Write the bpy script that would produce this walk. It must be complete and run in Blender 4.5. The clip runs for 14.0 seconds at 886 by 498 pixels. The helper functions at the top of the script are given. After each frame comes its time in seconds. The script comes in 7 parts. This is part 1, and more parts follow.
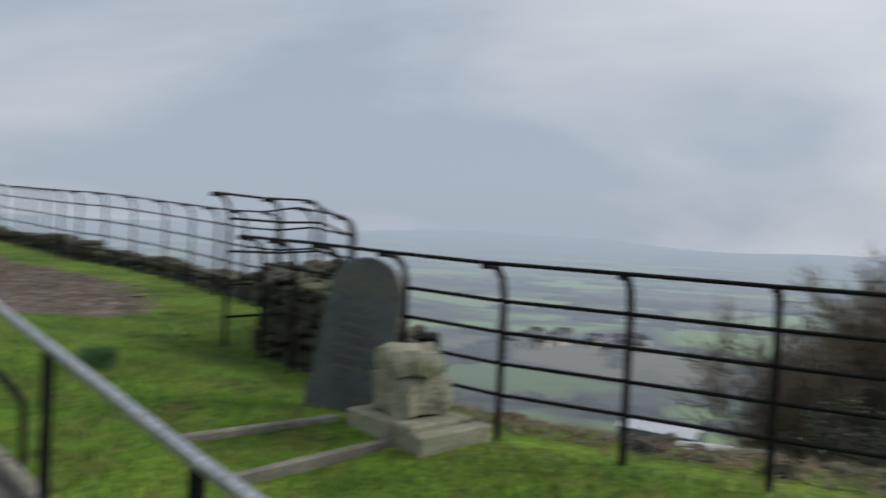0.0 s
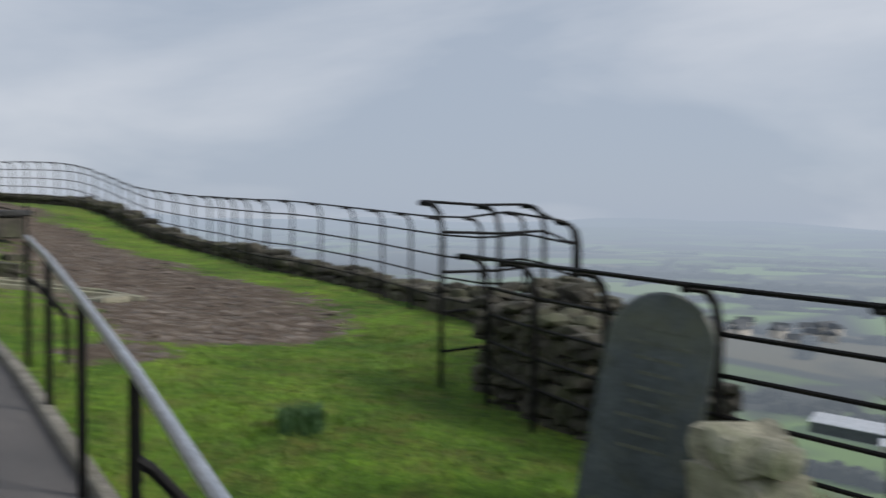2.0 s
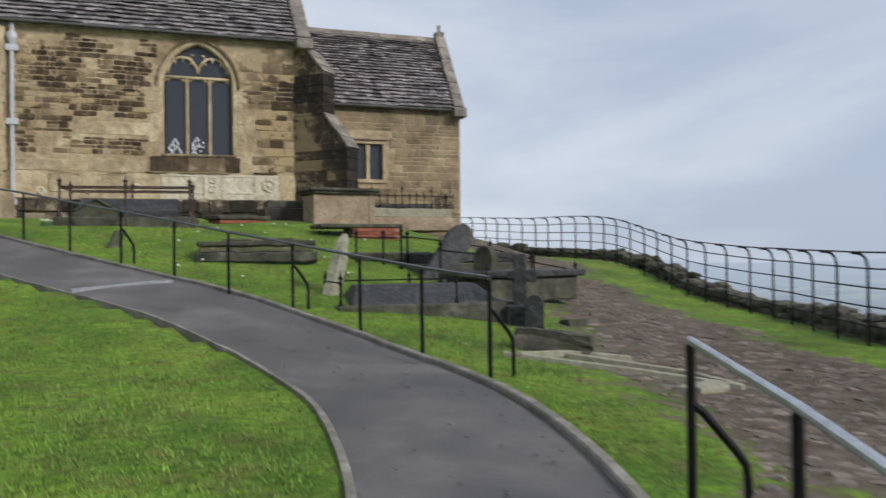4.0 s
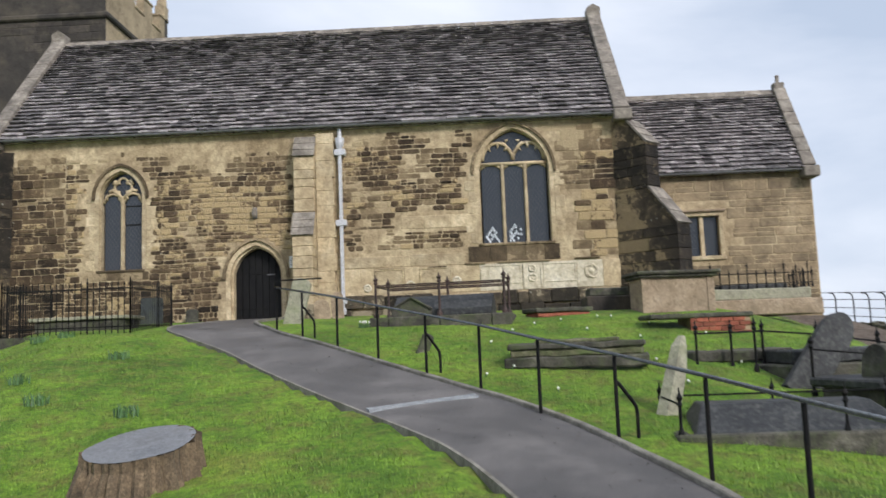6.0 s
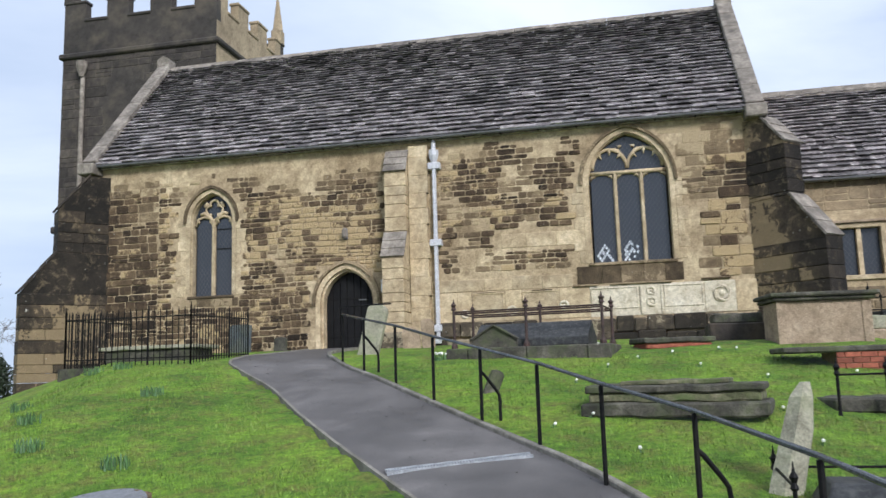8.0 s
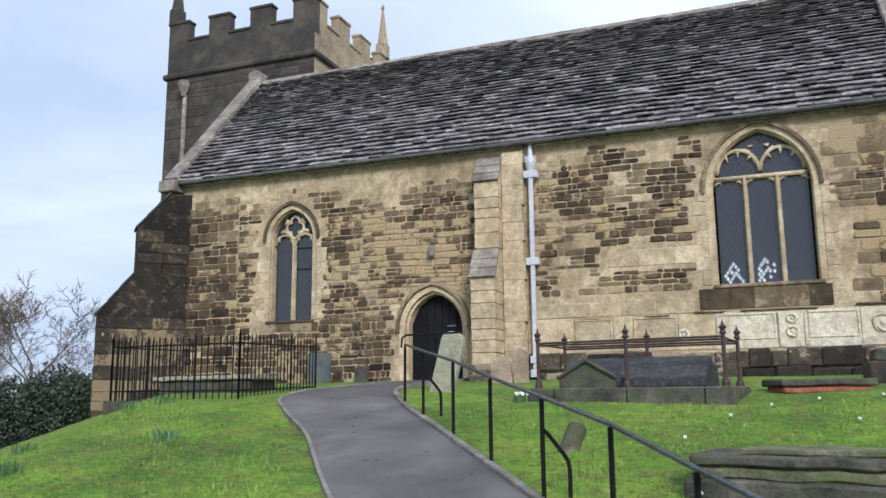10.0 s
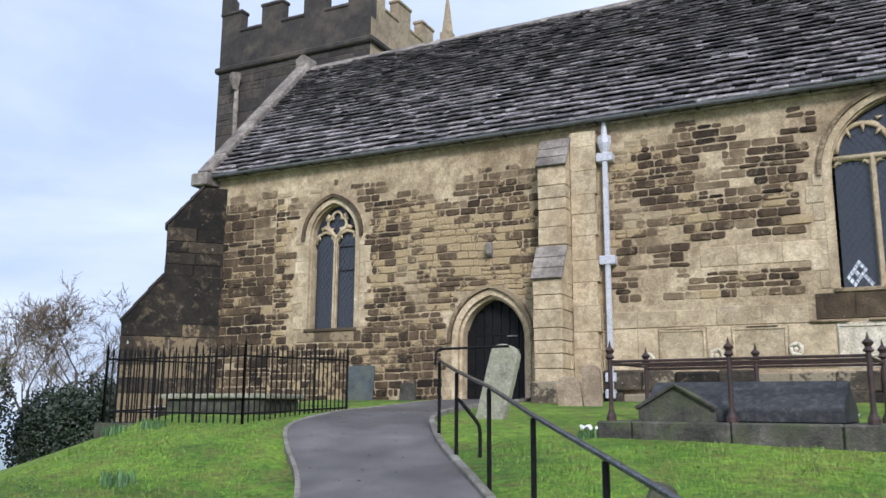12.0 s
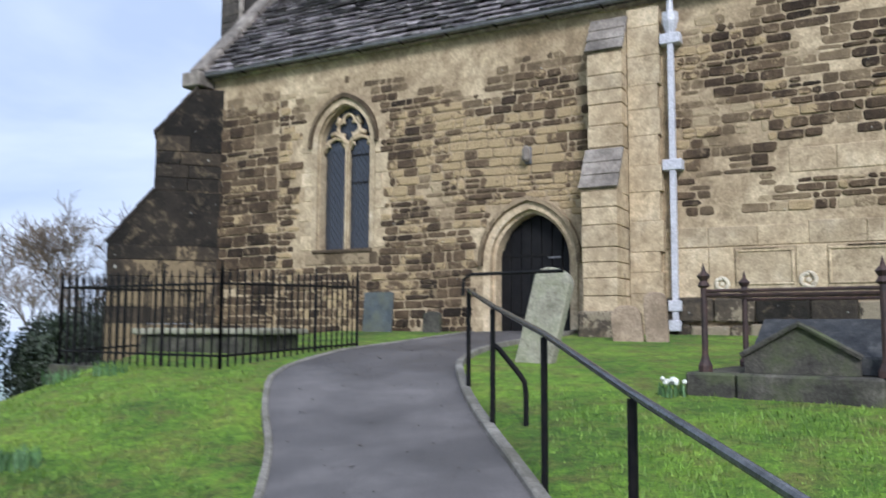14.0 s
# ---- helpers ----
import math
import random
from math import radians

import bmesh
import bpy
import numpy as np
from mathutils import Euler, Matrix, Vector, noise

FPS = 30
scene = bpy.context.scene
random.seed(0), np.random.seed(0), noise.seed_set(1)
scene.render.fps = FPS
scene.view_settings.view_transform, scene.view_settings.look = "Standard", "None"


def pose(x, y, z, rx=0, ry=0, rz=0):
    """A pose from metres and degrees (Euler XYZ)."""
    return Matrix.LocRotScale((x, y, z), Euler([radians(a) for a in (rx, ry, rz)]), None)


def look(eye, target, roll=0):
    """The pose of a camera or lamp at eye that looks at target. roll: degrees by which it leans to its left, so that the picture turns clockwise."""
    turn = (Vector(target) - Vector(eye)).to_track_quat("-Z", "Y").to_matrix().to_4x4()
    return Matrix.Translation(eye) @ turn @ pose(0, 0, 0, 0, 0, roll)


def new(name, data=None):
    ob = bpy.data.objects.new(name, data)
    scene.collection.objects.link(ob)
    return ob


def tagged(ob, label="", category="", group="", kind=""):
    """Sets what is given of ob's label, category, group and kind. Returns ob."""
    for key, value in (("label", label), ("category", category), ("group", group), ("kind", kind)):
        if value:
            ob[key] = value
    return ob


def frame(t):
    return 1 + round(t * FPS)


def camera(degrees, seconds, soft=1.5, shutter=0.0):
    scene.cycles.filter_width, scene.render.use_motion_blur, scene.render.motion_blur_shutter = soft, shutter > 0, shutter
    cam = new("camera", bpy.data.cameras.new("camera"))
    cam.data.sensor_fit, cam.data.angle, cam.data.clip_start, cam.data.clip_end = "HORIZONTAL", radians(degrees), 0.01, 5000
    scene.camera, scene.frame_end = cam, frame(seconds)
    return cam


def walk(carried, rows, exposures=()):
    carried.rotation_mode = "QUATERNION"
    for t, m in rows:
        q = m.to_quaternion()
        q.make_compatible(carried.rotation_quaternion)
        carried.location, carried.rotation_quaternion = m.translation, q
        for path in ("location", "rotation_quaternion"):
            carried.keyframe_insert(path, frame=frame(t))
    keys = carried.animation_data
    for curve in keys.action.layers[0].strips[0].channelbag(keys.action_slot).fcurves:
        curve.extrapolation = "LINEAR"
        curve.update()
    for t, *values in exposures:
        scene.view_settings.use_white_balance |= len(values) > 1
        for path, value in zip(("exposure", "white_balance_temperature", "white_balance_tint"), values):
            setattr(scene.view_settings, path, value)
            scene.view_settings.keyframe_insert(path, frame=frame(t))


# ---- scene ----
cam = camera(55.9, 14.0, shutter=0.5)
PATH = [
    (0, (-0.087, -0.717, 1.626), (1.726, 0.127, 1.569), 2.8),
    (0.5, (0.208, -0.442, 1.636), (2.177, -0.099, 1.566), 2.0),
    (1, (0.502, -0.152, 1.639), (2.476, 0.147, 1.519), 2.8),
    (1.5, (0.763, 0.182, 1.67), (2.621, 0.915, 1.565), 3.6),
    (2, (0.972, 0.577, 1.752), (2.581, 1.762, 1.662), 0.7),
    (2.4, (1.2, 1.021, 1.817), (2.478, 2.558, 1.744), 0.4),
    (2.5, (1.17, 1.22, 1.82), (2.379, 2.812, 1.762), 1.1),
    (2.8, (1.201, 1.647, 1.794), (2.246, 3.351, 1.754), 1.0),
    (3, (1.297, 1.865, 1.839), (2.273, 3.61, 1.801), 0.2),
    (3.2, (1.373, 2.116, 1.849), (2.307, 3.885, 1.816), -0.5),
    (5.3, (1.824, 4.727, 2.166), (2.07, 6.707, 2.305), -2.4),
    (5.5, (1.884, 4.909, 2.199), (2.088, 6.892, 2.365), -4.1),
    (6, (2.106, 5.421, 2.321), (2.042, 7.407, 2.541), -2.2),
    (6.5, (2.306, 6.032, 2.354), (2.205, 8.012, 2.619), -1.6),
    (7, (2.595, 6.579, 2.386), (2.378, 8.549, 2.66), -1.3),
    (7.5, (2.87, 7.207, 2.426), (2.494, 9.149, 2.722), -1.7),
    (8, (3.1, 7.826, 2.463), (2.689, 9.762, 2.753), -1.7),
    (8.5, (3.283, 8.542, 2.541), (2.728, 10.443, 2.823), -1.1),
    (9, (3.412, 9.144, 2.593), (2.813, 11.027, 2.9), -1.3),
    (9.2, (3.421, 9.362, 2.611), (2.798, 11.234, 2.941), -1.2),
    (11.3, (2.972, 12.267, 2.916), (2.212, 14.081, 3.278), 0.4),
    (11.5, (2.953, 12.466, 2.935), (2.194, 14.278, 3.309), 0.0),
    (12, (2.706, 13.159, 2.998), (1.826, 14.917, 3.368), 0.4),
    (12.5, (2.381, 13.757, 3.068), (1.513, 15.531, 3.385), 0.1),
    (13, (2.136, 14.461, 3.12), (1.164, 16.181, 3.435), -0.2),
    (13.5, (1.813, 14.955, 3.219), (0.784, 16.649, 3.484), -0.2),
    (14, (1.54, 15.481, 3.207), (0.587, 17.23, 3.392), 0.3),
]
LIGHT = [(0.0, -0.22, 6450, 10), (1.0, -0.24, 6450, 10), (2.0, -0.18, 6400, 11), (3.0, -0.12, 6250, 11), (5.5, 0.26, 6250, 12), (7.5, 0.42, 5950, 12), (9.0, 0.46, 5850, 12), (11.5, 0.46, 5700, 14), (13.0, 0.43, 5650, 15.5), (14.0, 0.43, 5600, 14)]
walk(cam, [(t, look(eye, target, roll)) for t, eye, target, roll in PATH], LIGHT)

# ---- world, sun and sky ----
SUN_ELEV, SUN_AZ = 32.0, -35.0
world = bpy.data.worlds.new("sky")
scene.world = world
world.use_nodes = True
wn, wl = world.node_tree.nodes, world.node_tree.links
wn.clear()
w_out = wn.new("ShaderNodeOutputWorld")
w_bg = wn.new("ShaderNodeBackground")
w_sky = wn.new("ShaderNodeTexSky")
w_sky.sky_type = "NISHITA"
w_sky.sun_disc = False
w_sky.sun_elevation = radians(SUN_ELEV)
w_sky.sun_rotation = radians(180 + SUN_AZ)
w_co = wn.new("ShaderNodeTexCoord")
w_map = wn.new("ShaderNodeMapping")
w_map.inputs["Scale"].default_value = (1.3, 1.3, 4.2)
w_map.inputs["Location"].default_value = (3.1, 0.7, 0.2)
w_n1 = wn.new("ShaderNodeTexNoise")
w_n1.inputs["Scale"].default_value = 1.15
w_n1.inputs["Detail"].default_value = 7.0
w_n1.inputs["Roughness"].default_value = 0.52
w_n1.inputs["Distortion"].default_value = 0.35
w_ramp = wn.new("ShaderNodeValToRGB")
w_ramp.color_ramp.elements[0].position = 0.36
w_ramp.color_ramp.elements[0].color = (0.46, 0.53, 0.63, 1)
w_ramp.color_ramp.elements[1].position = 0.66
w_ramp.color_ramp.elements[1].color = (0.78, 0.81, 0.86, 1)
w_mix = wn.new("ShaderNodeMix")
w_mix.data_type = "RGBA"
w_mix.inputs["Factor"].default_value = 0.93
w_mul = wn.new("ShaderNodeVectorMath")
w_mul.operation = "SCALE"
w_mul.inputs["Scale"].default_value = 0.10
wl.new(w_co.outputs["Generated"], w_map.inputs["Vector"])
wl.new(w_map.outputs["Vector"], w_n1.inputs["Vector"])
wl.new(w_n1.outputs["Fac"], w_ramp.inputs["Fac"])
wl.new(w_sky.outputs["Color"], w_mul.inputs[0])
wl.new(w_mul.outputs["Vector"], w_mix.inputs["A"])
wl.new(w_ramp.outputs["Color"], w_mix.inputs["B"])
wl.new(w_mix.outputs["Result"], w_bg.inputs["Color"])
w_bg.inputs["Strength"].default_value = 1.0
wl.new(w_bg.outputs["Background"], w_out.inputs["Surface"])

sun = new("sun", bpy.data.lights.new("sun", "SUN"))
sun.data.energy = 2.7
sun.data.angle = radians(14)
sun.data.color = (1.0, 0.95, 0.88)
_az = radians(SUN_AZ)
_el = radians(SUN_ELEV)
sun.matrix_world = look((30 * math.sin(-_az), -30 * math.cos(_az), 30 * math.tan(_el)), (0, 0, 0))


# ---- materials ----
def mat(name):
    m = bpy.data.materials.new(name)
    m.use_nodes = True
    n, l = m.node_tree.nodes, m.node_tree.links
    return m, n, l, n["Principled BSDF"]


def noise_node(n, l, scale, detail=4.0, rough=0.55, vec=None, dist=0.0):
    t = n.new("ShaderNodeTexNoise")
    t.inputs["Scale"].default_value = scale
    t.inputs["Detail"].default_value = detail
    t.inputs["Roughness"].default_value = rough
    t.inputs["Distortion"].default_value = dist
    if vec is not None:
        l.new(vec, t.inputs["Vector"])
    return t


def ramp_node(n, l, fac, stops):
    r = n.new("ShaderNodeValToRGB")
    while len(r.color_ramp.elements) < len(stops):
        r.color_ramp.elements.new(0.5)
    for e, (p, c) in zip(r.color_ramp.elements, stops):
        e.position = p
        e.color = (*c, 1) if len(c) == 3 else c
    l.new(fac, r.inputs["Fac"])
    return r


def mix_node(n, l, fac, a, b, mode="MIX"):
    x = n.new("ShaderNodeMix")
    x.data_type = "RGBA"
    x.blend_type = mode
    for key, v in (("Factor", fac), ("A", a), ("B", b)):
        if isinstance(v, (int, float)):
            x.inputs[key].default_value = v
        elif isinstance(v, tuple):
            x.inputs[key].default_value = (*v, 1)
        else:
            l.new(v, x.inputs[key])
    return x.outputs["Result"]


def bump_node(n, l, height, strength, distance, bsdf):
    b = n.new("ShaderNodeBump")
    b.inputs["Strength"].default_value = strength
    b.inputs["Distance"].default_value = distance
    l.new(height, b.inputs["Height"])
    l.new(b.outputs["Normal"], bsdf.inputs["Normal"])


def position(n):
    return n.new("ShaderNodeNewGeometry").outputs["Position"]


def speckled(name, stops, scale, rough=0.85, fine=60.0, bump=0.3, depth=0.01, metal=0.0, stain=None, stain_scale=0.8, obj_random=0.0, island=0.0, stain_top=0.75, spec=0.5, mottle=0.85):
    """A mottled surface: broad patches, fine grain, an optional second stain colour."""
    m, n, l, b = mat(name)
    p = position(n)
    big = noise_node(n, l, scale, 6, 0.6, p)
    col = ramp_node(n, l, big.outputs["Fac"], stops).outputs["Color"]
    grain = noise_node(n, l, fine, 3, 0.6, p)
    g = ramp_node(n, l, grain.outputs["Fac"], [(0.28, (0.62, 0.62, 0.62)), (0.7, (1.28, 1.28, 1.28))])
    col = mix_node(n, l, 0.8, col, g.outputs["Color"], "MULTIPLY")
    mott = noise_node(n, l, math.sqrt(scale * fine), 4, 0.7, p, 0.6)
    mr = ramp_node(n, l, mott.outputs["Fac"], [(0.30, (0.60, 0.585, 0.57)), (0.5, (1.0, 1.0, 1.0)), (0.68, (1.22, 1.22, 1.22))])
    col = mix_node(n, l, mottle, col, mr.outputs["Color"], "MULTIPLY")
    if stain:
        s = noise_node(n, l, stain_scale, 5, 0.62, p)
        f = ramp_node(n, l, s.outputs["Fac"], [(0.48, (0, 0, 0)), (0.72, (stain_top, stain_top, stain_top))])
        col = mix_node(n, l, f.outputs["Color"], col, stain)
    if obj_random or island:
        src = n.new("ShaderNodeObjectInfo").outputs["Random"] if obj_random else n.new("ShaderNodeNewGeometry").outputs["Random Per Island"]
        k = obj_random or island
        r = ramp_node(n, l, src, [(0.0, (1 - k, 1 - k, 1 - k)), (1.0, (1 + k, 1 + k * 0.95, 1 + k * 0.9))])
        col = mix_node(n, l, 1.0, col, r.outputs["Color"], "MULTIPLY")
    l.new(col, b.inputs["Base Color"])
    b.inputs["Roughness"].default_value = rough
    b.inputs["Metallic"].default_value = metal
    b.inputs["Specular IOR Level"].default_value = spec
    bump_node(n, l, grain.outputs["Fac"], bump, depth, b)
    return m


def wall_stone(name, per_island, stops=None, smear=0.6):
    """Weathered oolite rubble: ochre to near-black, each stone its own tone, smeared with old limewash."""
    m, n, l, b = mat(name)
    p = position(n)
    broad = noise_node(n, l, 0.42, 5, 0.62, p, 0.4)
    mid = noise_node(n, l, 4.6, 7, 0.75, p, 0.5)
    src = n.new("ShaderNodeNewGeometry").outputs["Random Per Island"] if per_island else n.new("ShaderNodeObjectInfo").outputs["Random"]
    a = n.new("ShaderNodeMath")
    a.operation = "MULTIPLY_ADD"
    l.new(src, a.inputs[0])
    a.inputs[1].default_value = 0.30
    l.new(broad.outputs["Fac"], a.inputs[2])
    c = n.new("ShaderNodeMath")
    c.operation = "MULTIPLY_ADD"
    l.new(mid.outputs["Fac"], c.inputs[0])
    c.inputs[1].default_value = 0.50
    l.new(a.outputs[0], c.inputs[2])
    col = ramp_node(n, l, c.outputs[0], stops or [(0.68, (0.026, 0.018, 0.012)), (0.84, (0.082, 0.055, 0.033)), (1.0, (0.17, 0.118, 0.068)), (1.15, (0.44, 0.33, 0.18))]).outputs["Color"]
    grain = noise_node(n, l, 45, 4, 0.7, p)
    g = ramp_node(n, l, grain.outputs["Fac"], [(0.25, (0.6, 0.6, 0.6)), (0.7, (1.25, 1.25, 1.25))])
    col = mix_node(n, l, 0.8, col, g.outputs["Color"], "MULTIPLY")
    wash = noise_node(n, l, 3.1, 9, 0.78, p, 0.3)
    wf = ramp_node(n, l, wash.outputs["Fac"], [(0.54, (0, 0, 0)), (0.66, (smear, smear, smear))])
    col = mix_node(n, l, wf.outputs["Color"], col, (0.40, 0.305, 0.185))
    spot = noise_node(n, l, 9.5, 4, 0.6, p)
    sp = ramp_node(n, l, spot.outputs["Fac"], [(0.69, (0, 0, 0)), (0.73, (0.85, 0.85, 0.85))])
    col = mix_node(n, l, sp.outputs["Color"], col, (0.50, 0.49, 0.44))
    l.new(col, b.inputs["Base Color"])
    b.inputs["Roughness"].default_value = 0.9
    b.inputs["Specular IOR Level"].default_value = 0.3
    h = n.new("ShaderNodeMath")
    h.operation = "ADD"
    l.new(grain.outputs["Fac"], h.inputs[0])
    l.new(mid.outputs["Fac"], h.inputs[1])
    bump_node(n, l, h.outputs[0], 0.9, 0.035, b)
    return m


M_STONE = wall_stone("rubble_stone", True)
M_STONE_OB = wall_stone("rubble_stone_single", False)
FAINT = [(0.66, (0.085, 0.060, 0.036)), (0.84, (0.17, 0.123, 0.072)), (1.0, (0.28, 0.21, 0.125)), (1.15, (0.42, 0.33, 0.20))]
M_STONE_FAINT = wall_stone("limewashed_stone", True, FAINT, 0.8)
# Near-black to tan tones for the two corner buttresses.
DARK_TONES = [(0.66, (0.014, 0.012, 0.010)), (0.86, (0.036, 0.029, 0.022)), (1.04, (0.085, 0.064, 0.042)), (1.18, (0.24, 0.18, 0.105))]
M_DARKBUTT = wall_stone("sooty_buttress_stone", False, DARK_TONES, 0.35)
PLINTH = [(0.66, (0.016, 0.014, 0.011)), (0.86, (0.045, 0.037, 0.028)), (1.04, (0.11, 0.088, 0.062)), (1.18, (0.30, 0.25, 0.17))]
M_PLINTH = wall_stone("damp_plinth_stone", False, PLINTH, 0.3)
M_BROWNBAND = wall_stone("brown_stained_stone", False, [(0.66, (0.050, 0.036, 0.022)), (0.86, (0.115, 0.083, 0.050)), (1.04, (0.20, 0.15, 0.09)), (1.18, (0.34, 0.26, 0.16))], 0.3)
M_ASHLAR_I = speckled("stained_ashlar", [(0.3, (0.13, 0.095, 0.058)), (0.55, (0.27, 0.205, 0.125)), (0.75, (0.36, 0.285, 0.18))], 0.9, 0.9, 30, 0.4, 0.012, stain=(0.075, 0.055, 0.036), stain_scale=0.6, island=0.22)
M_TOWER_I = speckled("tower_block", [(0.3, (0.026, 0.022, 0.02)), (0.6, (0.052, 0.044, 0.037)), (0.8, (0.10, 0.083, 0.062))], 1.1, 0.92, 30, 0.5, 0.015, stain=(0.13, 0.11, 0.08), stain_scale=3.5, island=0.3, stain_top=0.4)
M_MORTAR = speckled("lime_mortar", [(0.30, (0.25, 0.185, 0.11)), (0.5, (0.41, 0.32, 0.20)), (0.72, (0.56, 0.455, 0.295))], 0.9, 0.95, 30, 0.6, 0.025, stain=(0.19, 0.138, 0.082), stain_scale=3.4, stain_top=0.7, spec=0.25)
M_PALE = speckled("pale_ashlar", [(0.3, (0.37, 0.285, 0.175)), (0.55, (0.49, 0.395, 0.255)), (0.75, (0.58, 0.49, 0.345))], 1.6, 0.9, 35, 0.4, 0.014, stain=(0.20, 0.145, 0.085), stain_scale=2.2, obj_random=0.13, stain_top=0.6, spec=0.3)
M_TABLET = speckled("white_tablet_stone", [(0.3, (0.46, 0.40, 0.29)), (0.6, (0.60, 0.54, 0.42)), (0.8, (0.70, 0.66, 0.56))], 2.2, 0.9, 40, 0.4, 0.01, stain=(0.28, 0.21, 0.13), stain_scale=3.2, stain_top=0.6, spec=0.3)
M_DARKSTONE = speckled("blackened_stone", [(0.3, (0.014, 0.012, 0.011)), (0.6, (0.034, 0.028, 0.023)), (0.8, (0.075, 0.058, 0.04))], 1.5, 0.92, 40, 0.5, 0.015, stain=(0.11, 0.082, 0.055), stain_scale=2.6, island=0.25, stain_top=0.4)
# Tower stone twice: dark, and a paler copy painting light on the east side.
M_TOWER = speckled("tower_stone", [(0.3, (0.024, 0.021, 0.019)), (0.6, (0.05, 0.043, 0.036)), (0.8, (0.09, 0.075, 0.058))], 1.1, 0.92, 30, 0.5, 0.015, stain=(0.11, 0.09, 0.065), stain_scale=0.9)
M_TOWER_LIT = speckled("tower_pale_stone", [(0.3, (0.20, 0.155, 0.095)), (0.6, (0.34, 0.27, 0.17)), (0.8, (0.42, 0.34, 0.22))], 1.1, 0.92, 30, 0.4, 0.015)
M_COPING = speckled("lichened_coping", [(0.3, (0.11, 0.095, 0.08)), (0.55, (0.24, 0.21, 0.175)), (0.75, (0.36, 0.33, 0.28))], 3.0, 0.9, 40, 0.5, 0.012, stain=(0.07, 0.06, 0.05), stain_scale=2.1, obj_random=0.15)
# Pale slate spots: lichen, and bright sky reflections put into the colour.
M_SLATE = speckled("stone_slate", [(0.3, (0.090, 0.078, 0.082)), (0.55, (0.185, 0.166, 0.170)), (0.75, (0.33, 0.305, 0.31))], 2.2, 0.42, 26, 0.9, 0.03, stain=(0.52, 0.51, 0.49), stain_scale=9, stain_top=0.75, island=0.62)
M_SLATE_OB = speckled("stone_slate_single", [(0.3, (0.090, 0.078, 0.082)), (0.55, (0.185, 0.166, 0.170)), (0.75, (0.33, 0.305, 0.31))], 2.2, 0.42, 26, 0.9, 0.03, stain=(0.52, 0.51, 0.49), stain_scale=9, stain_top=0.75, obj_random=0.62)
M_LEAD = speckled("grey_painted_iron", [(0.3, (0.10, 0.10, 0.105)), (0.7, (0.17, 0.17, 0.18))], 4, 0.5, 40, 0.1, 0.004)
M_PIPE = speckled("pale_grey_paint", [(0.3, (0.42, 0.42, 0.45)), (0.7, (0.57, 0.57, 0.60))], 5, 0.45, 40, 0.08, 0.003, mottle=0.15)
M_WHITE = speckled("white_plastic", [(0.3, (0.72, 0.72, 0.70)), (0.7, (0.82, 0.82, 0.80))], 8, 0.5, 60, 0.05, 0.002, mottle=0.15)
M_IRON = speckled("black_painted_iron", [(0.3, (0.004, 0.004, 0.005)), (0.7, (0.009, 0.009, 0.009))], 14, 0.55, 120, 0.15, 0.003, stain=(0.018, 0.015, 0.012), stain_scale=9, spec=0.15)
M_RUST = speckled("rusty_iron", [(0.3, (0.018, 0.012, 0.011)), (0.6, (0.05, 0.026, 0.02)), (0.8, (0.10, 0.05, 0.035))], 12, 0.7, 90, 0.4, 0.004)
M_WETRAIL = speckled("wet_steel_rail", [(0.3, (0.42, 0.44, 0.47)), (0.7, (0.58, 0.60, 0.63))], 9, 0.28, 120, 0.06, 0.002, metal=0.75)
M_DARKRAIL = speckled("black_wet_rail", [(0.3, (0.07, 0.076, 0.078)), (0.7, (0.14, 0.15, 0.152))], 9, 0.2, 120, 0.06, 0.002, metal=0.5)
M_DOOR = speckled("black_oak_door", [(0.3, (0.004, 0.004, 0.005)), (0.7, (0.010, 0.0095, 0.0095))], 6, 0.6, 30, 0.4, 0.006, spec=0.2)
M_GRAVE = speckled("mossy_grave_stone", [(0.3, (0.030, 0.029, 0.024)), (0.55, (0.078, 0.073, 0.058)), (0.75, (0.17, 0.158, 0.126))], 3.6, 0.9, 45, 0.6, 0.014, stain=(0.085, 0.105, 0.042), stain_scale=3.1, spec=0.3)
M_MOSSTOP = speckled("mossy_slab_top", [(0.3, (0.055, 0.058, 0.030)), (0.55, (0.13, 0.125, 0.070)), (0.75, (0.26, 0.235, 0.16))], 5.0, 0.95, 45, 0.6, 0.015, stain=(0.075, 0.11, 0.030), stain_scale=3.4, stain_top=0.8)
M_SLATEGRAVE = speckled("blue_grey_slate", [(0.3, (0.045, 0.055, 0.06)), (0.7, (0.085, 0.10, 0.105))], 3.0, 0.5, 50, 0.12, 0.004, stain=(0.11, 0.115, 0.07), stain_scale=2.6)
M_LEDGER = speckled("dark_wet_ledger", [(0.3, (0.016, 0.017, 0.018)), (0.7, (0.042, 0.044, 0.045))], 4.0, 0.55, 60, 0.35, 0.008, stain=(0.13, 0.13, 0.115), stain_scale=14, stain_top=0.5, spec=0.3)
M_PALEGRAVE = speckled("pale_lichened_stone", [(0.3, (0.20, 0.19, 0.135)), (0.6, (0.36, 0.345, 0.26)), (0.8, (0.50, 0.48, 0.40))], 4.0, 0.92, 50, 0.6, 0.012, stain=(0.13, 0.15, 0.06), stain_scale=4)
M_KERB = speckled("concrete_kerb", [(0.3, (0.13, 0.12, 0.098)), (0.6, (0.245, 0.23, 0.192)), (0.8, (0.38, 0.36, 0.31))], 3.0, 0.9, 60, 0.6, 0.010, stain=(0.085, 0.08, 0.052), stain_scale=2.4, stain_top=0.8)
